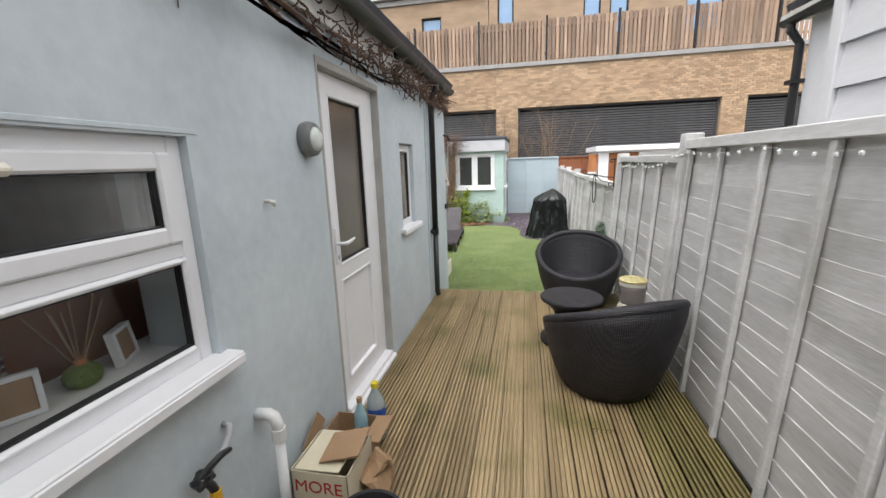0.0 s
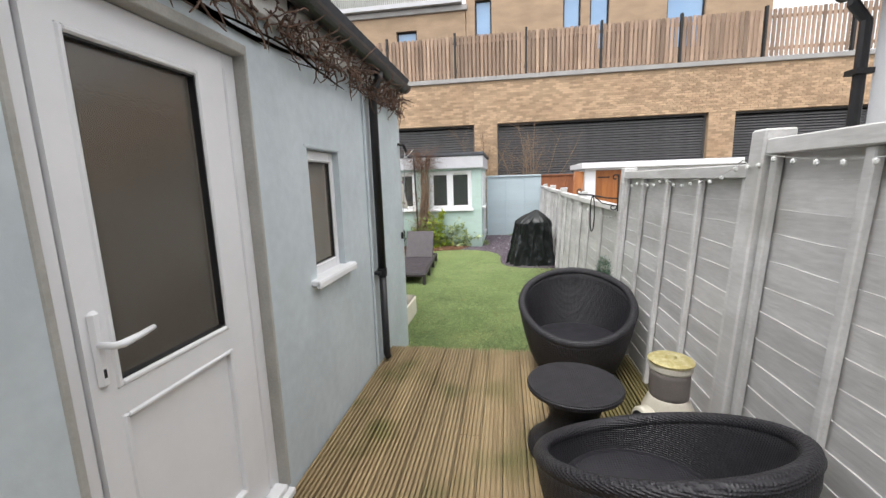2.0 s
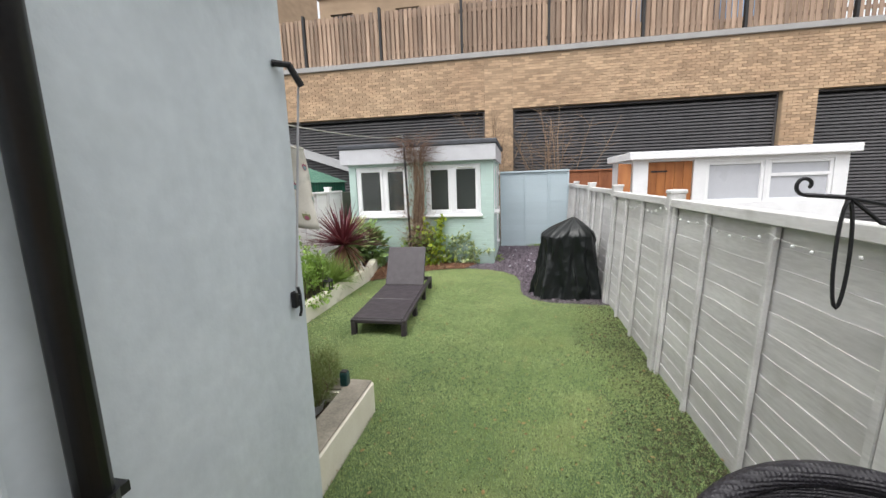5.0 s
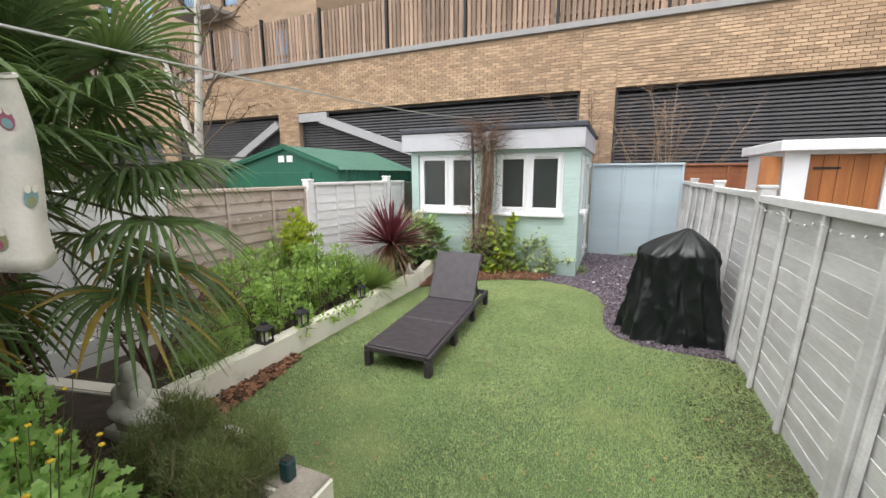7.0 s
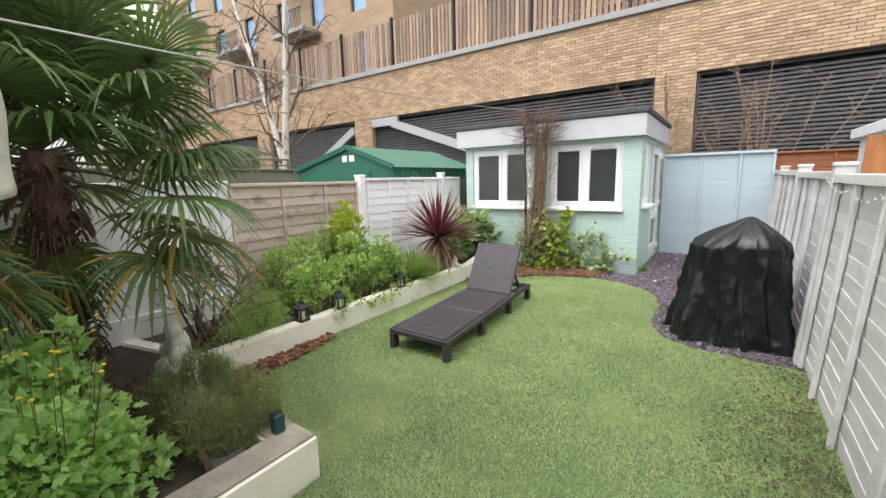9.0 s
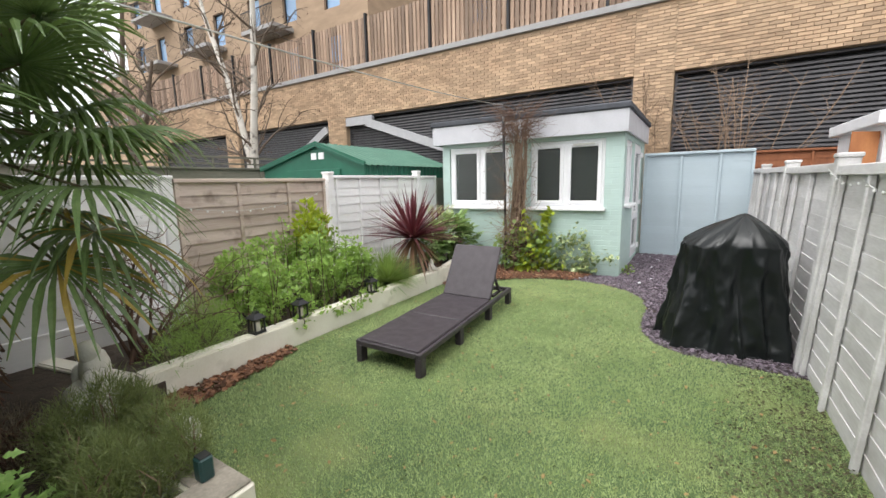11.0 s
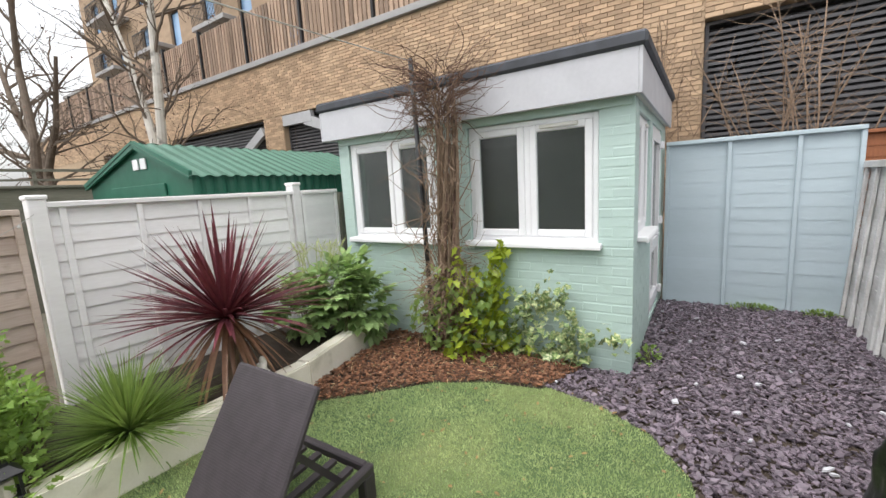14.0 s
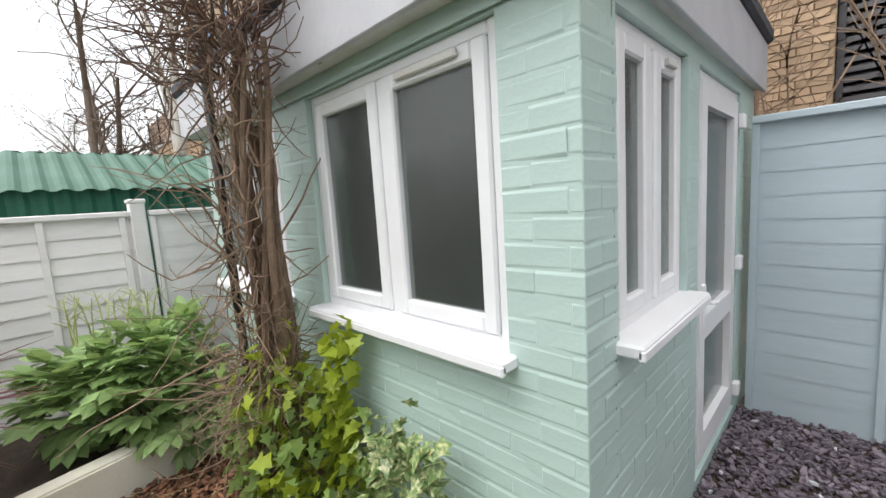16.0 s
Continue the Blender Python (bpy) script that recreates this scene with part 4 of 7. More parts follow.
part("fascia", boxes((2.03, 5.82, 12.66, 14.7, 1.745, 1.89), bevel=0.01), OUTWHITE, ob_, "white flat roof edge")
part("roof_felt", boxes((2.06, 5.8, 12.7, 14.68, 1.89, 1.9)), FELT, ob_)
for k in range(5):
    part("door_plank", boxes((2.41 + 0.157 * k, 2.563 + 0.157 * k, 12.84, 12.88, -0.24, 1.69), bevel=0.004), TIMBER_DOOR, ob_)
part("strap_hinge", boxes((2.46, 2.75, 12.825, 12.84, 1.5, 1.53)), DARKSTEEL, ob_)
for a, b in ((3.42, 4.4), (4.46, 5.5)):
    part("window_frame", put(ring(a, b, 0.9, 1.66, 0.06, -0.1, -0.02), side_my(12.8)), UPVC, ob_)
    part("pane", boxes((a + 0.05, b - 0.05, 12.86, 12.87, 0.95, 1.61)), NETCURTAIN, ob_, "pale curtained window pane")
part("glazing_bar", boxes((4.52, 5.44, 12.83, 12.87, 1.36, 1.42)), UPVC, ob_)
bm = bmesh.new()
beam(bm, (1.86, 12.5, -0.3), (2.0, 12.9, 1.68), 0.24, 0.03, up=(0, 1, 0))
tagged(link("leaning_board", bm, TIMBER_DOOR), "orange-brown board leaning against the white outbuilding", "board")

TWIG_VENT = mat("dark_brown_vent", (0.10, 0.085, 0.075), (0.07, 0.06, 0.05), rough=0.6)
nh = thing("neighbour_house", (3.5, 1, -0.3), "white-painted house wall with a black gutter beside the garden", "house")
NX, NE = 2.80, 5.28
part("wall", boxes((NX, 6.0, -6, NE, -0.3, 2.84)), OUTWHITE, nh)
part("wall_vent", boxes((NX - 0.03, NX - 0.002, 4.80, 4.95, 2.46, 2.62), bevel=0.006), TWIG_VENT, nh, "dark brown slotted wall vent")
part("soffit", boxes((NX - 0.2, NX + 1, -6, NE + 0.15, 2.86, 2.90)), OLDWHITE, nh)
bm = bmesh.new()
beam(bm, (NX - 0.22, -0.3, 2.94), (NX + 3, -0.3, 4.2), 11.2, 0.06)
part("roof", bm, FELT, nh)
part("gutter", tube(bmesh.new(), [(NX - 0.14, -5.5, 2.86), (NX - 0.14, NE + 0.18, 2.86)], 0.06, 10), BLACKP, nh, "black plastic gutter")
part("downpipe", tube(bmesh.new(), [(NX - 0.14, NE + 0.06, 2.82), (NX - 0.14, NE + 0.06, 2.75), (NX - 0.055, NE + 0.04, 2.62), (NX - 0.055, NE + 0.04, 0.0)], 0.04, 10), BLACKP, nh, "black plastic downpipe")
part("pipe_clip", boxes((NX - 0.12, NX, NE - 0.02, NE + 0.1, 2.24, 2.28)), BLACKP, nh)

ext = thing("boarded_extension", (2.1, 0.2, -0.3), "white weatherboarded extension of the next house behind the fence", "extension")
EX, EE = 1.484, 2.69
part("wall", boxes((EX, 2.72, -2.55, EE, -0.3, 3.05)), OUTWHITE, ext)
for k in range(11):
    z = 0.9 + 0.19 * k
    bm = bmesh.new()
    rows = []
    for i in range(23):
        y = -2.5 + (EE - 0.062 + 2.5) * i / 22
        wob = 0.004 * noise.noise((y * 5, z, 3))
        rows.append([bm.verts.new(q) for q in ((EX - 0.002, y, z), (EX - 0.026, y, z + wob), (EX - 0.006, y, z + 0.187), (EX - 0.002, y, z + 0.187))])
    for a, b in zip(rows, rows[1:]):
        for j in range(4):
            bm.faces.new((a[j], a[(j + 1) % 4], b[(j + 1) % 4], b[j]))
    bm.faces.new(rows[0]); bm.faces.new(rows[-1][::-1])
    part("weatherboard", bm, PEELING, ext)
part("corner_board", boxes((EX - 0.034, EX - 0.001, EE - 0.06, EE + 0.012, -0.2, 3.04), bevel=0.004), OUTWHITE, ext)
part("roof", boxes((EX - 0.1, 2.75, -2.56, EE + 0.1, 3.05, 3.13), bevel=0.01), FELT, ext)

# ---- apartment blocks beyond ----
def flats(x0, x1, y0, y1, z1, label, windows, balconies=()):
    b = thing("apartment_building", ((x0 + x1) / 2, y0, -0.3), label, "building", "apartment blocks")
    part("wall", put(pierced(x0, x1, -0.3, z1, -0.4, 0, windows), side_my(y0)), BRICK_FAR, b)
    for q in ((x0, x0 + 0.4, y0 + 0.4, y1, -0.3, z1), (x1 - 0.4, x1, y0 + 0.4, y1, -0.3, z1), (x0 + 0.4, x1 - 0.4, y1 - 0.4, y1, -0.3, z1)):
        part("side_wall", boxes(q), BRICK_FAR, b)
    part("roof", boxes((x0 - 0.1, x1 + 0.1, y0 - 0.1, y1 + 0.1, z1, z1 + 0.25), bevel=0.02), COPING, b)
    for a, c, d, e in windows:
        w = part("window", put(ring(a, c, d, e, 0.07, -0.22, -0.14, 0), side_my(y0)), DARKSTEEL, b)
        # pane with the sky's reflection put into its colour
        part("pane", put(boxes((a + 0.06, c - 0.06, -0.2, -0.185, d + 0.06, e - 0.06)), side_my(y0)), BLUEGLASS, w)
    for a, c, z in balconies:
        bl = part("balcony", boxes((a, c, y0 - 1.3, y0 - 0.01, z, z + 0.22), bevel=0.02), COPING, b)
        part("railing", boxes((a + 0.02, c - 0.02, y0 - 1.28, y0 - 1.25, z + 1.1, z + 1.15), *[(a + 0.05 + 0.12 * k, a + 0.07 + 0.12 * k, y0 - 1.28, y0 - 1.26, z + 0.22, z + 1.1) for k in range(int((c - a) / 0.12))]), DARKSTEEL, bl)
    return b
BRICK_FAR = mat("far_buff_brick", (0.42, 0.30, 0.20), (0.32, 0.23, 0.155), rough=0.9, scale=1.2, fine=14, stretch=(1, 1, 3), mix=0.6, bump=0.2)
rows_ = [(-1.31, -0.54, 7.2, 9.75), (2.67, 3.44, 7.2, 9.75), (3.83, 4.65, 7.2, 9.75), (7.05, 8.6, 7.0, 9.4)]
flats(-1.72, 11.2, 22, 30, 14.0, "tall buff brick apartment block with sky reflection painted blue on its windows", rows_ + [(a, c, d + 3.3, e + 3.3) for a, c, d, e in rows_])
flats(-8.5, -1.75, 22, 29, 9.35, "lower buff brick wing with a slatted roof terrace", [(-8.0, -7.0, 7.6, 8.72), (-5.1, -4.1, 7.6, 8.68)])
ter = thing("roof_terrace", (-5.1, 22.3, 9.6), "brown slatted roof terrace screen with a pale floor edge", "terrace")
part("floor_edge", boxes((-8.7, -1.9, 21.7, 22.1, 9.62, 9.82), bevel=0.01), FASCIA, ter)
for k in range(66):
    if k == 0:
        sl = part("slat", boxes((-8.65, -8.6, 21.8, 21.86, 9.83, 11.1)), FENCE_OLD, ter)
    else:
        s = under(new("slat", sl.data), ter)
        s.location.x = 0.1 * k
wl_ = [(x, x + 1.1, z, z + 1.9) for z in (6.9, 10.0, 13.1) for x in (-36.6, -33.5, -29.8, -26.2, -22.6, -19.5, -16.3)]
flats(-38.5, -13.4, 22, 32, 16.0, "long buff brick apartment block with balconies", wl_, [(-34, -31, 9.6), (-28, -25, 9.6), (-21.5, -18.7, 9.4), (-34, -31, 12.7), (-21.5, -18.7, 12.6)])
flats(-52, -39, 24, 34, 11.5, "far buff brick apartment block with recessed balconies", [(-50.5, -49, 6, 8), (-46.5, -45, 6, 8), (-43, -41.5, 6, 8)], [(-47, -43.5, 8.6)])
flats(-78, -55, 26, 36, 7.5, "low tan apartment block far off", [(-74, -72, 4, 5.6), (-68, -66, 4, 5.6), (-61, -59, 4, 5.6)])
flats(-9.0, -7.2, 23.5, 24.5, 9.9, "narrow brick stair tower beyond the fence", [])

# ---- planters ----
pl = thing("planter_wall", (-1.3, 6.4, -0.3), "cream-painted low planter wall with a stained concrete top", "planter")
part("wall", boxes((-1.36, -1.16, 5.77, 7.04, -0.33, -0.04), (-2.3, -1.36, 6.86, 7.04, -0.33, -0.04), bevel=0.01), CREAM, pl)
part("top", boxes((-1.35, -1.17, 5.77, 7.03, -0.039, -0.022), (-2.3, -1.35, 6.87, 7.03, -0.039, -0.022), bevel=0.006), CONC, pl, "grey stained concrete top")
tagged(outline_slab("planter_soil", [(-3.95, 5.77), (-1.36, 5.77), (-1.36, 6.86), (-2.3, 6.86), (-2.75, 7.4), (-2.85, 11.3), (-3.15, 12.65), (-3.95, 12.65)], -0.33, -0.13, SOIL), "dark soil in the raised planting bed", "flower bed", kind="structure")
pw = thing("bed_wall", (-2.8, 9.5, -0.3), "cream-painted low retaining wall along the lawn", "wall")
bm = bmesh.new()
beam(bm, (-2.80, 7.25, -0.187), (-2.79, 11.28, -0.187), 0.13, 0.29)
beam(bm, (-2.79, 11.26, -0.18), (-3.13, 12.62, -0.18), 0.13, 0.30)
beam(bm, (-2.74, 7.30, -0.215), (-3.9, 7.05, -0.215), 0.13, 0.23)
bmesh.ops.bevel(bm, geom=bm.edges[:], offset=0.012, segments=2, affect="EDGES")
part("wall", bm, CREAM, pw)
tagged(link("bed_edging", boxes((-3.94, -3.9, 6.0, 8.1, -0.15, 0.1), bevel=0.005), FENCE_WHITE), "white timber edging at the foot of the fence", "edging")

# ---- sun lounger ----
lg = thing("sun_lounger", (-1.7, 9.6, -0.27), "dark brown-grey resin weave sun lounger with its back raised", "lounger")
def skew(bm):
    for v in bm.verts:
        v.co.x -= 0.072 * (v.co.y - 8.5)
    return bm
LX0, LX1 = -1.985, -1.32
part("frame", skew(boxes((LX0, LX0 + 0.045, 8.5, 10.66, -0.125, -0.075), (LX1 - 0.045, LX1, 8.5, 10.66, -0.125, -0.075), (LX0 + 0.045, LX1 - 0.045, 8.5, 8.545, -0.125, -0.075), (LX0 + 0.045, LX1 - 0.045, 10.615, 10.66, -0.125, -0.075), bevel=0.008)), LOUNGE, lg)
part("foot_section", skew(boxes((LX0 + 0.03, LX1 - 0.03, 8.52, 9.28, -0.085, -0.058), bevel=0.008)), LOUNGE, lg)
part("seat_section", skew(boxes((LX0 + 0.03, LX1 - 0.03, 9.29, 10.02, -0.085, -0.058), bevel=0.008)), LOUNGE, lg)
bm = bmesh.new()
beam(bm, (0, 0, 0), (0, 0.36, 0.53), 0.6, 0.035, up=(0, -1, 1))
bmesh.ops.bevel(bm, geom=bm.edges[:], offset=0.01, segments=1, affect="EDGES")
bm.transform(Matrix.Translation(((LX0 + LX1) / 2, 10.03, -0.07)))
part("backrest", skew(bm), LOUNGE, lg)
part("back_slats", skew(boxes(*[(LX0 + 0.05 + 0.12 * k, LX0 + 0.09 + 0.12 * k, 10.3, 10.6, -0.115, -0.095) for k in range(5)])), LOUNGE, lg)
bm = bmesh.new()
beam(bm, (LX1 - 0.1, 10.5, -0.1), (LX1 - 0.1, 10.25, 0.22), 0.02, 0.03)
part("prop", skew(bm), LOUNGE, lg)
for y in (8.5, 9.2, 9.93, 10.58):
    for x in (LX0, LX1 - 0.06):
        part("leg", skew(boxes((x, x + 0.06, y, y + 0.08, -0.272, -0.12), bevel=0.006)), LOUNGE, lg)

# ---- covered barbecue ----
bm = bmesh.new()
N, R_ = 180, 84
rg = random.Random(5)
# hanging folds: where each starts, how far it drifts round the cover as it falls, its width, its depth and the height at which it fades
folds = [(rg.uniform(0, 6.283), rg.uniform(-0.35, 0.35), rg.uniform(0.05, 0.13), rg.uniform(0.02, 0.055), rg.uniform(0.35, 1.05)) for _ in range(24)]
# slack creases that run slantwise round the sides
slants = [(rg.uniform(0, 6.283), rg.uniform(0.05, 0.75), rg.choice((-1, 1)) * rg.uniform(2.2, 5.0), rg.uniform(0.12, 0.32), rg.uniform(0.010, 0.022)) for _ in range(30)]
def crease(v):
    """Sharp-ridged crumple."""
    return 0.5 - abs(noise.noise(v))
rings = []
for i in range(R_ + 1):
    h = i / R_
    z = -0.272 + 1.155 * h
    if h < 0.78:
        k = h / 0.78
        sx, sy, cx = 0.47 - 0.095 * k + 0.03 * (1 - k) ** 4, 0.405 - 0.09 * k + 0.03 * (1 - k) ** 4, 0.635 + 0.035 * k
    else:
        k = (h - 0.78) / 0.22
        sx, sy, cx = 0.33 * (1 - k ** 1.25) ** 0.85 + 0.045, 0.26 * (1 - k ** 1.35) ** 0.8 + 0.055, 0.67 + 0.07 * k
    p_ = 3.6 if h < 0.78 else 3.0
    row = []
    for j in range(N):
        a = 2 * math.pi * j / N
        ca, sa = math.cos(a), math.sin(a)
        q = (abs(ca) ** p_ + abs(sa) ** p_) ** (-1 / p_)
        d = 0
        for fa, fs, fw, fd, fh in folds:
            dd = (a - fa - fs * (1 - h) + math.pi) % (2 * math.pi) - math.pi
            d += fd * max(0, 1 - abs(dd) / fw) * max(0, min(1, (fh - h) * 3)) * (0.4 + 0.6 * (1 - h))
        for fa, fh, slope, fl, fd in slants:
            dd = (a - fa + math.pi) % (2 * math.pi) - math.pi
            if abs(dd) < fl:
                gap = abs(h - fh - slope * dd * 0.4) / (0.03 * abs(slope))
                if gap < 1:
                    d += fd * (1 - gap) * (1 - abs(dd) / fl)
        fade = 1 if h < 0.78 else max(0.12, 1 - k)
        d += fade * (0.07 * crease((ca * 1.7, sa * 1.7, z * 1.5)) + 0.045 * crease((ca * 3.6 + 3, sa * 3.6, z * 3.2 + ca)) + 0.016 * crease((ca * 8, sa * 8 + 2, z * 7)))
        row.append(bm.verts.new((cx + (sx * q + d - 0.05) * ca, 10.52 + (sy * q + d - 0.05) * sa, z + (0.015 * noise.noise((a * 3, z * 3, 1)) if 0 < i < R_ else 0.0))))
    rings.append(row)
for a, b in zip(rings, rings[1:]):
    for j in range(N):
        bm.faces.new((a[j], a[(j + 1) % N], b[(j + 1) % N], b[j]))
bm.faces.new(rings[-1])
bq = thing("covered_barbecue", (0.63, 10.52, -0.272), "barbecue under a creased black polythene cover on slate", "barbecue cover")
part("cover", bm, COVER, bq, smooth=True)
bm = bmesh.new()
tube(bm, [(0.635 + 0.475 * math.cos(t) * (abs(math.cos(t)) ** 4 + abs(math.sin(t)) ** 4) ** -0.25, 10.52 + 0.41 * math.sin(t) * (abs(math.cos(t)) ** 4 + abs(math.sin(t)) ** 4) ** -0.25, -0.262) for t in [6.283 * k / 60 for k in range(61)]], 0.01, 6, caps=False)
part("hem", bm, COVER, bq, "gathered hem lying on the slate")

# ---- wicker tub chairs and table ----
def tub_chair(cx, cy, face, label):
    """A round tub: woven shell with a slanted rim, round seat and a drum foot. face: degrees towards which it opens."""
    c = thing("tub_chair", (cx, cy, 0), label, "chair", "wicker tub chairs")
    N = 56
    f = radians(face)
    def rim(a):
        return 0.53 - 0.18 * math.cos(a - f)
    bm = bmesh.new()
    outer, inner = [], []
    for t in [k / 10 for k in range(11)]:
        row = []
        for k in range(N):
            a = 2 * math.pi * k / N
            z = 0.015 + t * (rim(a) - 0.015)
            r = 0.272 + 0.2 * min(z / 0.62, 1) ** 0.62 + 0.008 * math.sin(math.pi * t)
            row.append(bm.verts.new((cx + r * math.cos(a), cy + r * math.sin(a), z)))
        outer.append(row)
    for t in [k / 8 for k in range(9)]:
        row = []
        for k in range(N):
            a = 2 * math.pi * k / N
            z = rim(a) - t * (rim(a) - 0.25)
            r = 0.272 + 0.2 * min(z / 0.62, 1) ** 0.62 - 0.05
            row.append(bm.verts.new((cx + r * math.cos(a), cy + r * math.sin(a), z)))
        inner.append(row)
    allr = outer + inner
    for a, b in zip(allr, allr[1:]):
        for k in range(N):
            bm.faces.new((a[k], a[(k + 1) % N], b[(k + 1) % N], b[k]))
    bm.faces.new(outer[0][::-1])
    part("shell", bm, WICKER, c, smooth=True)
    part("seat", lathe(bmesh.new(), [(0.34, 0.235), (0.345, 0.262), (0.30, 0.275), (0.05, 0.278)], (cx, cy, 0), 40), WICKER, c)
    bm = bmesh.new()
    pts = []
    for k in range(N + 1):
        a = 2 * math.pi * k / N
        r = 0.272 + 0.2 * min(rim(a) / 0.62, 1) ** 0.62 - 0.026
        pts.append((cx + r * math.cos(a), cy + r * math.sin(a), rim(a) + 0.004))
    loops = []
    for k in range(N):
        q, a = Vector(pts[k]), 2 * math.pi * k / N
        out = Vector((math.cos(a), math.sin(a), 0))
        loops.append([bm.verts.new(q + (out * math.cos(b) + Vector((0, 0, 1)) * math.sin(b)) * 0.032) for b in [2 * math.pi * j / 8 for j in range(8)]])
    for k in range(N):
        p, q = loops[k], loops[(k + 1) % N]
        for j in range(8):
            bm.faces.new((p[j], p[(j + 1) % 8], q[(j + 1) % 8], q[j]))
    part("rim", bm, WICKER, c, smooth=True)
    return c
tub_chair(0.655, 4.89, -97, "dark grey woven tub armchair facing the table")
tub_chair(0.65, 3.15, 114, "dark grey woven tub armchair turned to the table")
tb = thing("side_table", (0.48, 3.84, 0), "round dark grey woven side table with a waisted base", "table")
part("tabletop", lathe(bmesh.new(), [(0.235, 0.375), (0.258, 0.382), (0.262, 0.4), (0.255, 0.412), (0.03, 0.414)], (0.48, 3.84, 0), 48), WICKER, tb)
part("base", lathe(bmesh.new(), [(0.255, 0.002), (0.258, 0.03), (0.2, 0.08), (0.15, 0.15), (0.132, 0.21), (0.15, 0.28), (0.2, 0.345), (0.235, 0.376)], (0.48, 3.84, 0), 40), WICKER, tb, smooth=True)

# ---- small stove by the fence ----
CERAM = mat("cream_glazed_ceramic", (0.62, 0.58, 0.49), (0.5, 0.46, 0.38), rough=0.35, scale=8, bump=0.08)
GREYBAND = mat("brown_grey_glaze", (0.20, 0.175, 0.165), (0.16, 0.14, 0.13), rough=0.4, scale=8)
BRASS = mat("mottled_brass_lid", (0.66, 0.60, 0.36), (0.45, 0.38, 0.15), rough=0.4, metal=0.3, scale=25, fine=80, mix=0.7)
SC = (0.97, 3.93, 0)
cm = thing("chimenea", SC, "cream ceramic patio stove with a brass-coloured lid", "stove")
part("bowl", lathe(bmesh.new(), [(0.10, 0.002), (0.125, 0.03), (0.165, 0.13), (0.172, 0.22), (0.155, 0.31), (0.122, 0.375), (0.115, 0.39)], SC, 32), CERAM, cm, smooth=True)
part("neck", lathe(bmesh.new(), [(0.116, 0.385), (0.118, 0.41), (0.119, 0.51), (0.122, 0.54)], SC, 32), GREYBAND, cm, "brown-grey glazed neck", smooth=True)
part("lip", lathe(bmesh.new(), [(0.121, 0.535), (0.13, 0.55), (0.13, 0.575), (0.12, 0.585)], SC, 32), CERAM, cm)
part("lid", lathe(bmesh.new(), [(0.134, 0.582), (0.137, 0.594), (0.12, 0.602), (0.035, 0.606), (0.026, 0.622), (0.006, 0.625)], SC, 32), BRASS, cm, "mottled brass lid")
D_ = Vector((-0.93, -0.37, 0))
c_ = Vector(SC) + Vector((0, 0, 0.25))
part("mouth", tube(bmesh.new(), [c_ + D_ * 0.1, c_ + D_ * 0.2, c_ + D_ * 0.215], [0.085, 0.088, 0.08], 20), CERAM, cm, smooth=True)
# solid black disc in the mouth; its colour stands for the shade inside
part("opening", tube(bmesh.new(), [c_ + D_ * 0.19, c_ + D_ * 0.217], 0.066, 20), PAINTED_DARK, cm, "black disc painted as the shade inside the fire opening")
cm.matrix_basis = Matrix.Translation((0.965, 3.82, SC[2])) @ Matrix.Diagonal((0.82, 0.82, 0.97, 1))

# ---- plants ----
def frames_of(d, roll):
    """Unit vectors along, across and off each leaf, from directions d (n x 3)."""
    d = d / np.linalg.norm(d, axis=1, keepdims=True)
    ref = np.where(np.abs(d[:, 2:3]) > 0.95, np.array([[1.0, 0, 0]]), np.array([[0, 0, 1.0]]))
    s = np.cross(d, ref)
    s /= np.linalg.norm(s, axis=1, keepdims=True)
    u = np.cross(s, d)
    c, k = np.cos(roll)[:, None], np.sin(roll)[:, None]
    return d, s * c + u * k, u * c - s * k


LEAF_OVAL = [(0, 0, 0), (0.35, 0.24, 0.05), (0.72, 0.2, 0.04), (1, 0, -0.06), (0.72, -0.2, 0.04), (0.35, -0.24, 0.05)]
LEAF_LOBED = [(0, 0, 0), (0.22, 0.30, 0.06), (0.42, 0.18, 0.02), (0.52, 0.42, 0.05), (0.70, 0.18, 0.0), (1, 0, -0.1), (0.70, -0.18, 0.0), (0.52, -0.42, 0.05), (0.42, -0.18, 0.02), (0.22, -0.30, 0.06)]
LEAF_IVY = [(0, 0, 0), (-0.05, 0.32, 0.03), (0.3, 0.24, 0), (0.36, 0.5, 0.03), (0.6, 0.2, 0), (1, 0, -0.06), (0.6, -0.2, 0), (0.36, -0.5, 0.03), (0.3, -0.24, 0), (-0.05, -0.32, 0.03)]
LEAF_NEEDLE = [(0, -0.04, 0), (0, 0.04, 0), (1, 0, 0)]


def leaves(name, pos, d, size, shape, material, parent, rollspread=0.8, kind="stuff"):
    """All leaves of a plant in one mesh, each with its own outline, fold and tilt."""
    n = len(pos)
    e, s, u = frames_of(d, rng.normal(0, rollspread, n))
    t = np.array(shape)
    v = pos[:, None, :] + size[:, None, None] * (t[None, :, 0:1] * e[:, None, :] + t[None, :, 1:2] * s[:, None, :] + t[None, :, 2:3] * u[:, None, :])
    k = len(shape)
    ob = raw(name, v.reshape(-1, 3), np.arange(n * k).reshape(n, k), material, parent)
    return tagged(ob, kind=kind)


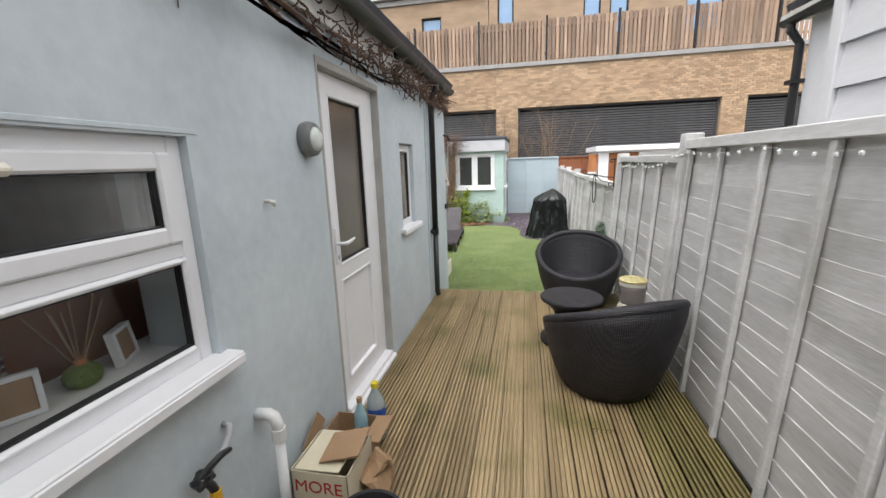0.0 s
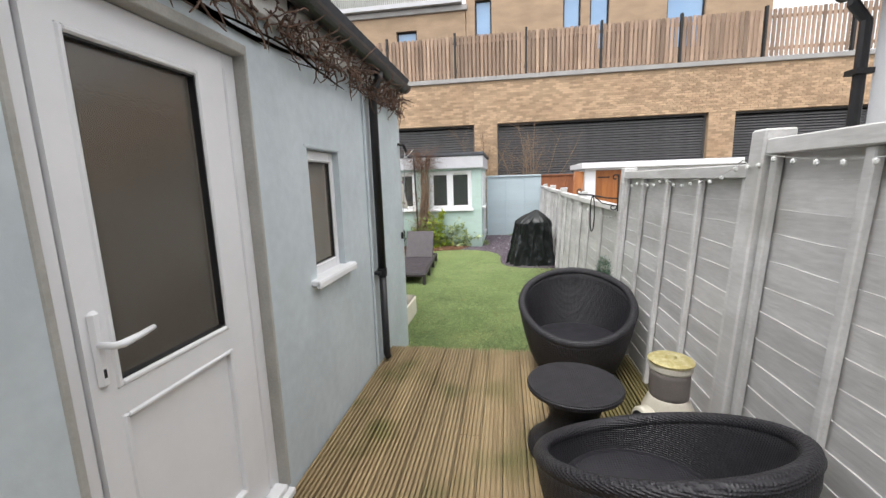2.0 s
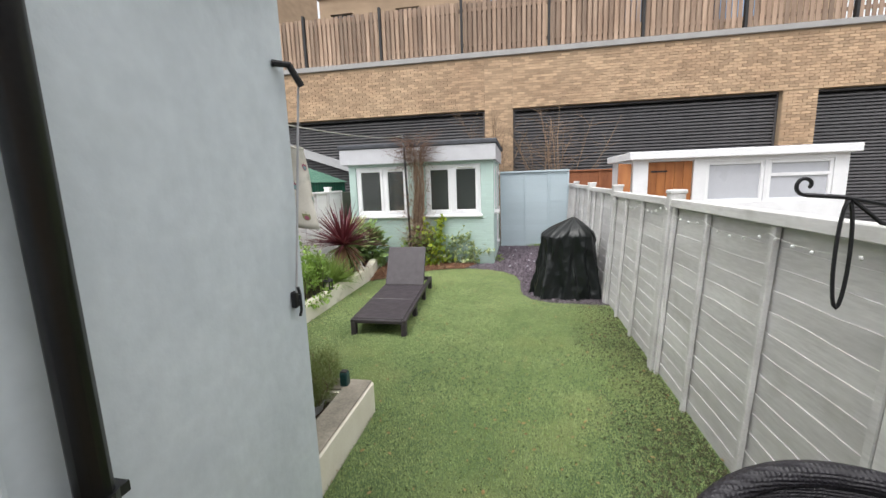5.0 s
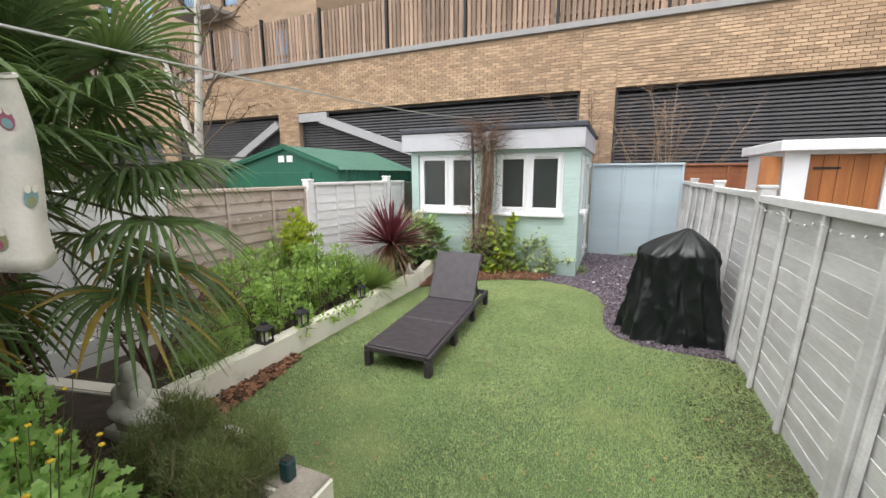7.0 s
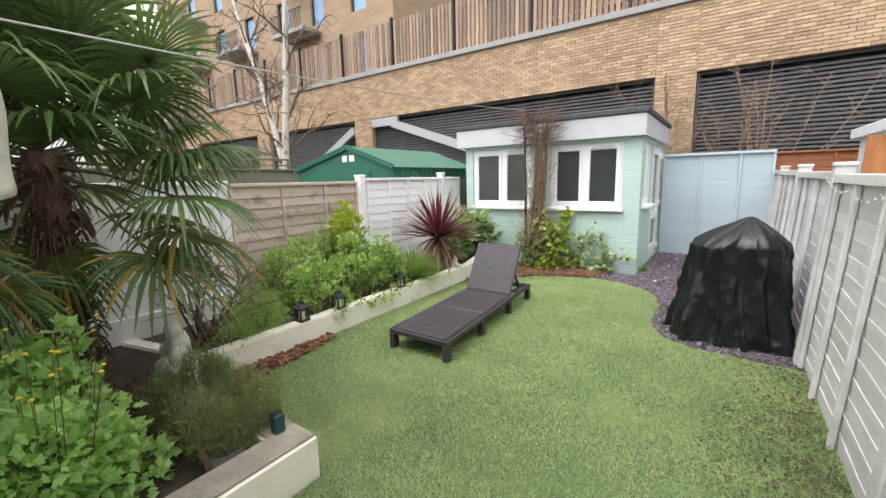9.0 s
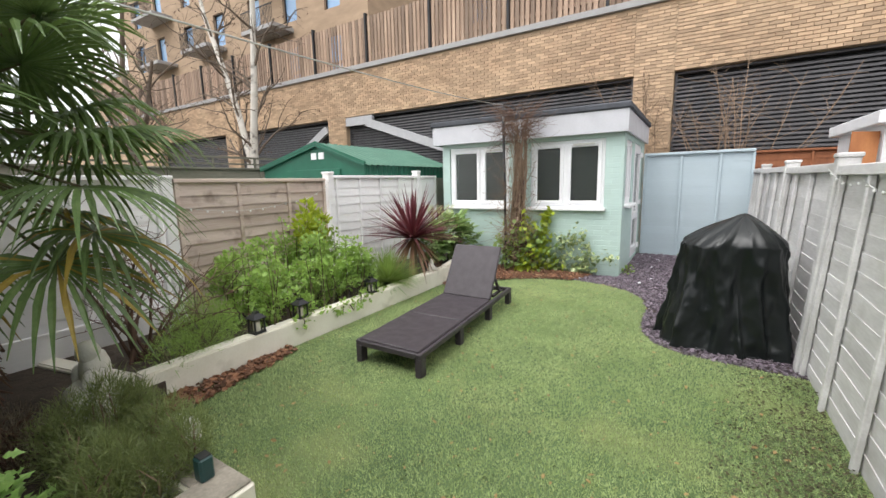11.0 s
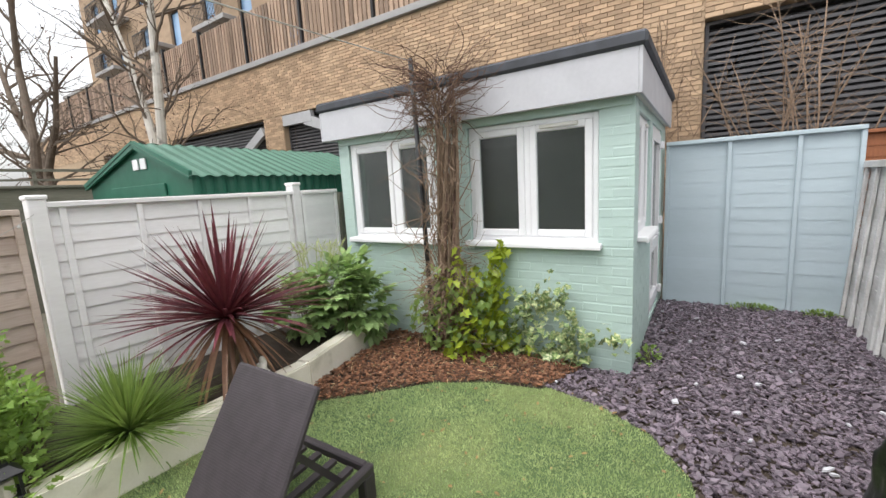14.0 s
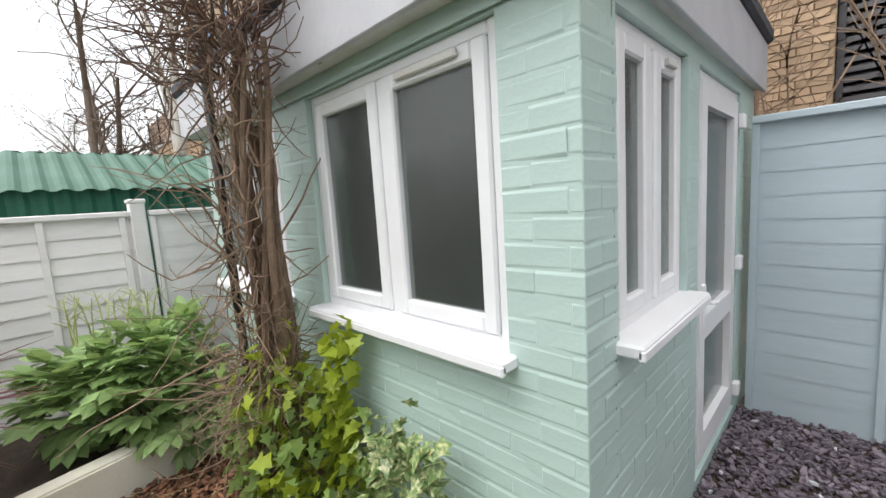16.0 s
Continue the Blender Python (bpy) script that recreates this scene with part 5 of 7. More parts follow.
def blob_points(blobs, n):
    """Points in lumpy clumps, most of them near the skin, with outward directions."""
    vol = np.array([b[3] * b[4] * b[5] for b in blobs])
    pick = rng.choice(len(blobs), n, p=vol / vol.sum())
    b = np.array(blobs)[pick]
    d = rng.normal(0, 1, (n, 3))
    d /= np.linalg.norm(d, axis=1, keepdims=True)
    r = rng.uniform(0.25, 1.0, n) ** 0.5 * rng.uniform(0.82, 1.12, n)
    p = b[:, :3] + d * r[:, None] * b[:, 3:6]
    return p, d


def shrub(name, place, label, blobs, n, size, shape, material, stems=14, up=0.5, stem_mat=None, roll=0.8, spread=0.6):
    b = thing(name, place, label, "plant")
    p, d = blob_points(blobs, n)
    keep = p[:, 2] > place[2] + 0.01
    p, d = p[keep], d[keep]
    d = d + rng.normal(0, spread, d.shape)
    d[:, 2] += up
    leaves("foliage", p, d, rng.uniform(0.6, 1.25, len(p)) * size, shape, material, b, roll)
    bm = bmesh.new()
    r = random.Random(len(p))
    for k in range(stems):
        bx, by, bz, rx, ry, rz = blobs[k % len(blobs)]
        tip = Vector((bx + r.uniform(-0.7, 0.7) * rx, by + r.uniform(-0.7, 0.7) * ry, bz + r.uniform(0.1, 0.8) * rz))
        foot = Vector((bx + r.uniform(-0.25, 0.25) * rx, by + r.uniform(-0.25, 0.25) * ry, place[2]))
        mid = foot.lerp(tip, 0.5) + Vector((r.uniform(-0.05, 0.05), r.uniform(-0.05, 0.05), 0.04))
        tube(bm, [foot, mid, tip], [0.006, 0.005, 0.002], 5)
    tagged(part("stem_growth", bm, stem_mat or STEM, b), kind="stuff")
    return b


STEM = mat("green_brown_stem", (0.12, 0.12, 0.05), (0.10, 0.07, 0.04), rough=0.7)
TWIG = mat("dry_brown_twig", (0.30, 0.21, 0.145), (0.18, 0.12, 0.08), rough=0.85, scale=15, fine=90, bump=0.4, random=0.25, island=True)
TWIG_DARK = mat("dark_red_brown_twig", (0.17, 0.10, 0.07), (0.10, 0.058, 0.042), rough=0.85, scale=15, fine=90, bump=0.4, random=0.3, island=True)
GREEN1 = leaf_mat("fresh_green_leaf", (0.33, 0.46, 0.13), (0.13, 0.24, 0.05), glow=0.35)
HERB = leaf_mat("bright_herb_leaf", (0.46, 0.64, 0.25), (0.25, 0.43, 0.13), glow=0.45)
GREEN2 = leaf_mat("mid_green_leaf", (0.24, 0.33, 0.095), (0.14, 0.225, 0.055), glow=0.35)
GREEN3 = leaf_mat("grey_green_needle", (0.25, 0.29, 0.125), (0.12, 0.16, 0.06), glow=0.4)
HEATHER = leaf_mat("purple_brown_heather", (0.24, 0.19, 0.15), (0.13, 0.12, 0.075), glow=0.3)
GREEN4 = leaf_mat("dark_glossy_leaf", (0.33, 0.44, 0.20), (0.19, 0.31, 0.11), rough=0.35, glow=0.3)
LIME = leaf_mat("lime_leaf", (0.36, 0.42, 0.04), (0.22, 0.30, 0.03), glow=0.3)
PALM = leaf_mat("palm_leaf", (0.155, 0.225, 0.08), (0.065, 0.12, 0.036), rough=0.35, glow=0.25)
PALMDRY = leaf_mat("yellowed_palm_leaf", (0.36, 0.27, 0.05), (0.25, 0.17, 0.04), glow=0.25)
RED = leaf_mat("burgundy_sword_leaf", (0.17, 0.04, 0.055), (0.10, 0.03, 0.038), rough=0.4, glow=0.15)
REDDRY = leaf_mat("dry_tan_sword_leaf", (0.28, 0.15, 0.09), (0.2, 0.1, 0.06), glow=0.1)
VARIEG = mat("cream_edged_ivy", (0.68, 0.66, 0.36), (0.12, 0.20, 0.06), rough=0.4, scale=45, fine=60, mix=0.8, bump=0.05, random=0.2, island=True)
YELLOWF = mat("yellow_petals", (0.75, 0.55, 0.03), (0.7, 0.45, 0.02), rough=0.6)
CREAMF = leaf_mat("cream_flower_stalk", (0.55, 0.57, 0.30), (0.45, 0.5, 0.22), glow=0.2)

shrub("leafy_shrub", (-3.15, 9.1, -0.13), "bushy fresh green herb shrub over the low wall",
      [(-3.3 + 0.40 * math.sin(2.3 * k), 9.02 + 0.70 * math.sin(1.37 * k + 0.4), -0.02 + 0.72 * ((k * 0.618) % 1.0) * (1 - 0.45 * abs(math.sin(1.37 * k + 0.4))), 0.13, 0.14, 0.09 + 0.05 * (k % 3)) for k in range(44)]
      + [(-3.25 + 0.42 * math.sin(3.7 * k), 9.05 + 0.72 * math.sin(2.17 * k), 0.30 + 0.5 * ((k * 0.382) % 1.0) * (1 - 0.4 * abs(math.sin(2.17 * k))), 0.05, 0.055, 0.13) for k in range(36)]
      + [(-2.72 + 0.05 * math.sin(5 * k), 8.55 + 0.16 * k, -0.06 + 0.05 * math.sin(3 * k), 0.07, 0.08, 0.07) for k in range(8)],
      8200, 0.052, LEAF_LOBED, GREEN1, 110)
shrub("lime_shrub", (-3.55, 9.45, -0.13), "lime-yellow shrub against the brown fence", [(-3.58, 9.45, 0.86, 0.10, 0.11, 0.2), (-3.5, 9.3, 0.72, 0.13, 0.12, 0.18), (-3.6, 9.62, 0.70, 0.12, 0.13, 0.2), (-3.62, 9.5, 0.55, 0.15, 0.2, 0.15)], 620, 0.075, LEAF_OVAL, LIME, 9, 0.8)
shrub("low_herb", (-2.95, 7.75, -0.13), "low fine-leaved green herb at the corner of the wall", [(-2.95, 7.78, 0.04, 0.24, 0.34, 0.2), (-2.85, 7.5, 0.0, 0.16, 0.2, 0.16), (-3.25, 7.9, 0.08, 0.28, 0.28, 0.22)], 5200, 0.06, LEAF_NEEDLE, GREEN1, 20, 0.9, spread=0.9)
shrub("rosemary", (-1.78, 6.62, -0.13), "dense grey-green rosemary bush in the planter", [(-1.74 + 0.29 * math.sin(2.1 * k), 6.80 + 0.16 * math.cos(3.3 * k), -0.01 + 0.17 * ((k * 0.618) % 1.0), 0.12, 0.11, 0.09 + 0.06 * (k % 3)) for k in range(24)], 22000, 0.05, LEAF_NEEDLE, GREEN3, 60, 1.0, TWIG, spread=1.0)
shrub("heather", (-2.3, 6.58, -0.13), "brownish heather bush beside the statue", [(-2.36, 6.52, -0.02, 0.2, 0.18, 0.13), (-2.52, 6.56, 0.0, 0.18, 0.18, 0.15)], 3000, 0.04, LEAF_NEEDLE, HEATHER, 40, 0.9, TWIG_DARK, spread=0.8)
herb = shrub("flowering_herb", (-1.85, 6.1, -0.13), "lush green lobed-leaf herb with small yellow flowers",
             [(-1.75, 6.2, 0.12, 0.26, 0.26, 0.26), (-2.0, 6.2, 0.35, 0.28, 0.2, 0.26), (-1.62, 6.05, 0.2, 0.22, 0.2, 0.3), (-2.2, 6.1, 0.3, 0.24, 0.2, 0.3), (-1.7, 6.38, -0.02, 0.22, 0.18, 0.14), (-1.95, 6.28, 0.6, 0.10, 0.08, 0.1)], 3000, 0.062, LEAF_LOBED, HERB, 34, 0.6, roll=0.8, spread=0.9)
fl = np.array([(-1.9 + 0.5 * math.sin(7.1 * k), 6.22 + 0.16 * math.cos(5.3 * k), 0.62 + 0.10 * math.sin(3.7 * k)) for k in range(22)])
bm = bmesh.new()
for p in fl:
    bmesh.ops.create_icosphere(bm, subdivisions=1, radius=0.011, matrix=Matrix.Translation(p) @ Matrix.Diagonal((1, 1, 0.6, 1)))
tagged(part("flower_cluster", bm, YELLOWF, herb, "small yellow flower heads"), kind="stuff")
bm = bmesh.new()
for p in fl:
    tube(bm, [(p[0] * 0.7 - 1.85 * 0.3, p[1] * 0.7 + 6.1 * 0.3, 0.15), (p[0], p[1], p[2])], [0.003, 0.0015], 4)
tagged(part("flower_spray", bm, STEM, herb), kind="stuff")
shrub("fatsia", (-3.15, 12.1, -0.13), "broad-leaved glossy fatsia against the summer house", [(-3.2, 12.15, 0.32, 0.3, 0.36, 0.36), (-3.0, 11.95, 0.22, 0.22, 0.3, 0.24), (-3.35, 11.75, 0.25, 0.28, 0.3, 0.3)], 60, 0.1, LEAF_OVAL, GREEN4, 14, 0.5)

# fatsia hands: seven long fingers from one point, on stalks
fat = thing("fatsia_shrub", (-3.2, 12.1, -0.13), "glossy green fatsia with large palmate leaves and pale flower stalks", "plant")
p, d = blob_points([(-3.2, 12.1, 0.38, 0.34, 0.42, 0.34), (-3.35, 11.75, 0.22, 0.3, 0.3, 0.3), (-2.95, 12.2, 0.2, 0.22, 0.3, 0.3)], 170)
pos, dirs, size = [], [], []
for c, o in zip(p, d):
    o = Vector(o) + Vector((0.1, -0.3, 0.5))
    o.normalize()
    side = o.cross(Vector((0, 0, 1))).normalized()
    down = Vector((0, 0, -0.5))
    for k in range(8):
        a = radians(-120 + 34.3 * k)
        pos.append(c)
        dirs.append(o * math.cos(a) + side * math.sin(a) + down * 0.55)
        size.append(0.175 * (1.0 - 0.28 * abs(k - 3.5) / 3.5))
leaves("foliage", np.array(pos), np.array(dirs), np.array(size), LEAF_OVAL, GREEN4, fat, 0.12)
bm = bmesh.new()
for k in range(16):
    a = 2.4 * k
    foot = Vector((-3.3 + 0.1 * math.cos(a), 11.95 + 0.2 * math.sin(a), 0.55))
    top = foot + Vector((0.14 * math.cos(a * 1.7), 0.2 * math.sin(a * 1.3), 0.28))
    tube(bm, [foot, foot.lerp(top, 0.5) + Vector((0, 0, 0.05)), top], [0.005, 0.004, 0.003], 5)
    for j in range(5):
        q = foot.lerp(top, 0.4 + 0.12 * j)
        tube(bm, [q, q + Vector((0.06 * math.cos(a + j), 0.07 * math.sin(a + 2 * j), 0.05))], [0.003, 0.002], 4)
tagged(part("flower_spray", bm, CREAMF, fat, "pale cream flower stalks"), kind="stuff")

def sword_plant(name, centre, label, n, length, width, material, low_mat, lift=0.0):
    pl_ = thing(name, centre, label, "plant")
    r = random.Random(n)
    for low in (False, True):
        verts, faces = [], []
        count = n // 5 if low else n
        for k in range(count):
            az = 2.399963 * k + r.uniform(-0.2, 0.2)
            el = radians(r.uniform(-50, -10)) if low else radians(90 - 82 * math.sqrt((k + 0.5) / count) + r.uniform(-6, 6))
            L = length * r.uniform(0.75, 1.08) * (0.7 if low else 1)
            c = Vector(centre) + Vector((0, 0, lift))
            h = Vector((math.cos(az), math.sin(az), 0))
            s = Vector((-math.sin(az), math.cos(az), 0))
            droop = r.uniform(0.05, 0.2) if not low else 0.35
            base = len(verts)
            S = 5
            for i in range(S + 1):
                t = i / S
                q = c + h * (math.cos(el) * L * t) + Vector((0, 0, math.sin(el) * L * t - droop * L * t * t * (0.3 + math.cos(el))))
                w = width * (0.55 + 1.2 * t - 1.7 * t * t) if t < 1 else 0.001
                verts += [q - s * w / 2, q + Vector((0, 0, -w * 0.2)), q + s * w / 2]
            for i in range(S):
                o = base + 3 * i
                faces += [(o, o + 1, o + 4, o + 3), (o + 1, o + 2, o + 5, o + 4)]
        tagged(raw("dry_leaves" if low else "sword_leaves", verts, faces, low_mat if low else material, pl_), kind="stuff")
    if lift:
        part("stem", tube(bmesh.new(), [centre, Vector(centre) + Vector((0.01, 0.01, lift))], [0.05, 0.045], 8), TWIG, pl_)
    return pl_
sword_plant("cordyline", (-3.08, 10.86, -0.13), "burgundy cordyline with long sword-shaped leaves", 190, 0.86, 0.042, RED, REDDRY, 0.55)
sword_plant("grass_clump", (-3.0, 10.15, -0.13), "fine green grass clump behind the low wall", 620, 0.56, 0.014, GREEN2, GREEN2, 0.06)

# palm
palm = thing("fan_palm", (-2.75, 6.47, -0.13), "fan palm with a shaggy trunk and dense drooping fronds", "palm tree")
bm = tube(bmesh.new(), [(-2.75, 6.47, -0.13), (-2.76, 6.47, 0.3), (-2.74, 6.48, 0.8), (-2.75, 6.47, 1.5)], [0.07, 0.075, 0.085, 0.08], 12)
rp = random.Random(8)
for k in range(420):
    a, z = rp.uniform(0, 6.283), rp.uniform(0.15, 1.45)
    q = Vector((-2.75 + 0.09 * math.cos(a), 6.47 + 0.09 * math.sin(a), z))
    tube(bm, [q, q + Vector((0.06 * math.cos(a), 0.06 * math.sin(a), 0.07 + rp.uniform(-0.1, 0.02))), q + Vector((0.10 * math.cos(a), 0.10 * math.sin(a), 0.02 + rp.uniform(-0.15, 0.02)))], [0.012, 0.008, 0.003], 4)
part("trunk", bm, TWIG_DARK, palm, "shaggy dark brown trunk")
def frond(az, el, stalk, blade, dry):
    """One fan: a stalk and some forty narrow folded fingers that droop at their tips."""
    h, s = Vector((math.cos(az), math.sin(az), 0)), Vector((-math.sin(az), math.cos(az), 0))
    d = (h * math.cos(el) + Vector((0, 0, math.sin(el)))).normalized()
    u = s.cross(d)
    c0 = Vector((-2.75, 6.47, 1.46 + 0.12 * math.sin(el)))
    hub = c0 + d * stalk + Vector((0, 0, -0.06 * stalk))
    verts, faces = [], []
    NF = 34
    tips = [[], []]
    for k in range(NF):
        a = radians(-142 + 284 * k / (NF - 1))
        out = d * math.cos(a) + s * math.sin(a)
        acr = s * math.cos(a) - d * math.sin(a)
        L = blade * (1 - 0.28 * (abs(a) / 2.5) ** 2) * rp.uniform(0.9, 1.06)
        base = len(verts)
        S = 5
        hang = rp.uniform(0.55, 1.05) * (1.0 if el < 0.6 else 0.6)
        old = el < -0.3 and k % 5 == 2
        bank = tips if old else (verts, faces)
        base = len(bank[0])
        for i in range(S + 1):
            t = i / S
            w = blade * (0.012 + 0.075 * t) if t < 0.55 else blade * 0.0533 * (1 - t) / 0.45 + 0.003
            q = hub + out * (L * t * (1 - 0.25 * hang * max(t - 0.45, 0))) - u * (0.10 * blade * math.cos(a) * t) + Vector((0, 0, -hang * L * max(t - 0.4, 0) ** 1.5))
            bank[0].extend((q - acr * w / 2, q - u * w * 0.35, q + acr * w / 2))
        for i in range(S):
            o = base + 3 * i
            bank[1].extend(((o, o + 1, o + 4, o + 3), (o + 1, o + 2, o + 5, o + 4)))
    f = raw("frond", verts, faces, PALMDRY if dry else PALM, palm)
    if tips[0]:
        tagged(raw("yellowed_edge", tips[0], tips[1], PALMDRY, f), "yellowed leaf fingers", kind="stuff")
    part("stalk", tube(bmesh.new(), [c0, c0.lerp(hub, 0.5) + Vector((0, 0, 0.03)), hub], [0.012, 0.009, 0.007], 5), STEM, f)
for k in range(36):
    az = 2.399963 * k + 0.4
    t = k / 35
    el = radians(80 - 92 * t)
    if el < 0.2 and math.cos(az + 0.2) > 0.8:
        continue
    frond(az, el, rp.uniform(0.5, 0.75), rp.uniform(0.54, 0.68), False)
for az, el, stalk, blade in ((-36, -41, 0.78, 0.42), (-40, 45, 0.8, 0.64), (10, 52, 0.8, 0.66), (-75, 38, 0.8, 0.62), (35, 36, 0.85, 0.62), (-14, -74, 0.45, 0.42), (34, -12, 0.80, 0.55), (30, -36, 0.8, 0.58), (-66, -58, 0.74, 0.5), (-20, 22, 0.75, 0.6), (55, 5, 0.78, 0.58), (48, -28, 0.78, 0.58), (-56, -32, 0.74, 0.58), (110, -25, 0.7, 0.55), (200, -30, 0.7, 0.5)):
    frond(radians(az), radians(el), stalk, blade, False)

# ivy and creepers at the summer house
ivy = thing("ivy", (-1.5, 12.6, -0.26), "yellow-green and cream-edged ivy climbing the mint wall", "plant")
def wall_leaves(name, rows, n, size, material):
    pts, ds = [], []
    for (x0, z0), (x1, z1), w in rows:
        m_ = max(1, int(n * math.hypot(x1 - x0, z1 - z0) * w / sum(math.hypot(b[0] - a[0], b[1] - a[1]) * c for a, b, c in rows)))
        t = rng.uniform(0, 1, m_)
        pts.append(np.stack([x0 + (x1 - x0) * t + rng.normal(0, w, m_), SY0 - 0.07 - np.abs(rng.normal(0, 0.05, m_)) - np.where(x0 + (x1 - x0) * t < -1.78, rng.uniform(0, 0.34, m_), 0), np.maximum(z0 + (z1 - z0) * t + rng.normal(0, w, m_), -0.25)], 1))
        ds.append(np.stack([rng.normal(0, 0.6, m_), rng.uniform(-0.9, -0.2, m_), rng.normal(-0.4, 0.5, m_)], 1))
    p_ = np.concatenate(pts)
    leaves(name, p_, np.concatenate(ds), rng.uniform(0.6, 1.3, len(p_)) * size, LEAF_IVY, material, ivy, 0.7)
wall_leaves("cream_foliage", [((-1.55, -0.2), (-1.35, 0.25), 0.09), ((-1.45, 0.25), (-1.1, 0.4), 0.07), ((-1.15, 0.35), (-1.0, 0.1), 0.05), ((-1.2, -0.05), (-0.62, 0.05), 0.05), ((-1.6, -0.22), (-0.95, -0.22), 0.06), ((-1.1, -0.15), (-0.95, 0.0), 0.08)], 430, 0.072, VARIEG)
wall_leaves("lime_foliage", [((-1.95, -0.1), (-1.7, 0.25), 0.10), ((-1.72, 0.1), (-1.68, 0.68), 0.05), ((-1.7, 0.6), (-1.6, 0.72), 0.05), ((-2.1, 0.3), (-1.85, 0.5), 0.1), ((-1.95, -0.2), (-1.5, -0.1), 0.08)], 560, 0.08, LIME)
wall_leaves("green_foliage", [((-2.3, -0.1), (-1.8, 0.3), 0.14), ((-2.0, 0.0), (-1.6, 0.0), 0.10), ((-2.35, 0.1), (-1.95, 0.45), 0.12)], 650, 0.075, GREEN2)

def twig_walk(bm, p, d, L, r0, r1, steps, wander, rr, n=5, pull=(0, 0, 0)):
    pts, q, d = [Vector(p)], Vector(p), Vector(d).normalized()
    for _ in range(steps):
        d = (d + Vector((rr.gauss(0, wander), rr.gauss(0, wander), rr.gauss(0, wander))) + Vector(pull)).normalized()
        q = q + d * (L / steps)
        pts.append(q.copy())
    tube(bm, pts, [r0 + (r1 - r0) * k / steps for k in range(steps + 1)], n)
    return pts, d

rv_ = random.Random(3)
vine = thing("dead_climber", (-2.12, 12.45, -0.26), "thick bundle of bare brown climber stems up the summer house", "climber")
for k in range(15):
    a, w_ = k * 0.83, 0.05 + 0.055 * ((k * 0.618) % 1.0)
    turn, sway = 0.7 + 0.9 * ((k * 0.37) % 1.0), rv_.uniform(0, 6.283)
    n_ = 15 + k % 5
    pts = [(-2.12 + w_ * math.cos(a + z * turn) + 0.03 * z + 0.022 * math.sin(3.1 * z + sway), 12.47 + 0.9 * w_ * math.sin(a + z * turn) + 0.018 * math.cos(4.3 * z + sway), z) for z in [-0.27 + 0.13 * i for i in range(n_)]]
    r_ = 0.034 if k < 3 else 0.012 + 0.012 * ((k * 0.71) % 1.0)
    part("stem", tube(bmesh.new(), pts, [r_ * (1 - 0.4 * i / n_) for i in range(n_)], 7), TWIG if k % 3 else TWIG_DARK, vine)
bm = bmesh.new()
for k in range(300):
    z = rv_.uniform(-0.15, 2.05)
    p = (-2.11 + rv_.gauss(0, 0.075), 12.44 + rv_.uniform(-0.13, 0.08), z)
    twig_walk(bm, p, (rv_.gauss(0, 0.55), rv_.uniform(-0.6, 0.2), rv_.choice((-1, 1, 1))), rv_.uniform(0.2, 0.75), rv_.uniform(0.003, 0.007), 0.0015, 7, 0.32, rv_, 4)
tagged(part("side_growth", bm, TWIG, vine), kind="stuff")
bm = bmesh.new()
for k in range(170):
    a = rv_.uniform(0, 6.283)
    p = (-2.1 + 0.1 * math.cos(a), 12.42 + 0.1 * math.sin(a), rv_.uniform(1.85, 2.3))
    pts, d = twig_walk(bm, p, (1.5 * math.cos(a), 0.8 * math.sin(a) - 0.3, rv_.uniform(-0.4, 0.8)), rv_.uniform(0.25, 0.7), 0.005, 0.0015, 7, 0.3, rv_, 4)
    if k % 3 == 0:
        twig_walk(bm, pts[3], (rv_.gauss(0, 1), rv_.gauss(0, 1), rv_.gauss(0, 1)), 0.25, 0.003, 0.001, 4, 0.3, rv_, 3)
tagged(part("twig_head", bm, TWIG_DARK, vine), kind="stuff")
bm = bmesh.new()
for k in range(200):
    a = rv_.uniform(0, 6.283)
    p = (-2.1 + 0.16 * math.cos(a), 12.42 + 0.14 * math.sin(a), rv_.uniform(0.2, 0.65))
    twig_walk(bm, p, (math.cos(a), math.sin(a) - 0.4, rv_.uniform(-1.2, 0.3)), rv_.uniform(0.15, 0.4), 0.003, 0.001, 5, 0.35, rv_, 3)
tagged(part("dry_tangle", bm, TWIG, vine), kind="stuff")
p, d = blob_points([(-2.1, 12.40, 0.35, 0.2, 0.14, 0.22), (-2.05, 12.38, 0.08, 0.28, 0.16, 0.2)], 420)
leaves("dry_foliage", p, d + rng.normal(0, 0.5, d.shape), rng.uniform(0.03, 0.065, len(p)), LEAF_IVY, TWIG_DARK, vine)
tagged(link("line_pole", tube(bmesh.new(), [(-2.27, 12.38, -0.28), (-2.30, 12.37, 1.2), (-2.33, 12.36, 2.42)], 0.022, 10), BLACKP, True), "black clothes line pole beside the climber", "pole")

wisteria = thing("eaves_vine", (-0.93, 4.0, 2.2), "tangled bare vine stems along the eaves of the house", "climber")
bm = bmesh.new()
for k in range(7):
    y0 = rv_.uniform(0.2, 1.6)
    bm = bmesh.new()
    twig_walk(bm, (-0.95, y0, 2.36 - 0.02 * k), (0, 1, 0), 5.5 - y0, 0.013, 0.008, 40, 0.09, rv_, 6, pull=(0, 0.12, 0))
    for v in bm.verts:
        v.co.x = min(max(v.co.x, -0.985), -0.88)
        v.co.z = min(max(v.co.z, 2.18), 2.42)
    part("stem", bm, TWIG_DARK, wisteria)
bm = bmesh.new()
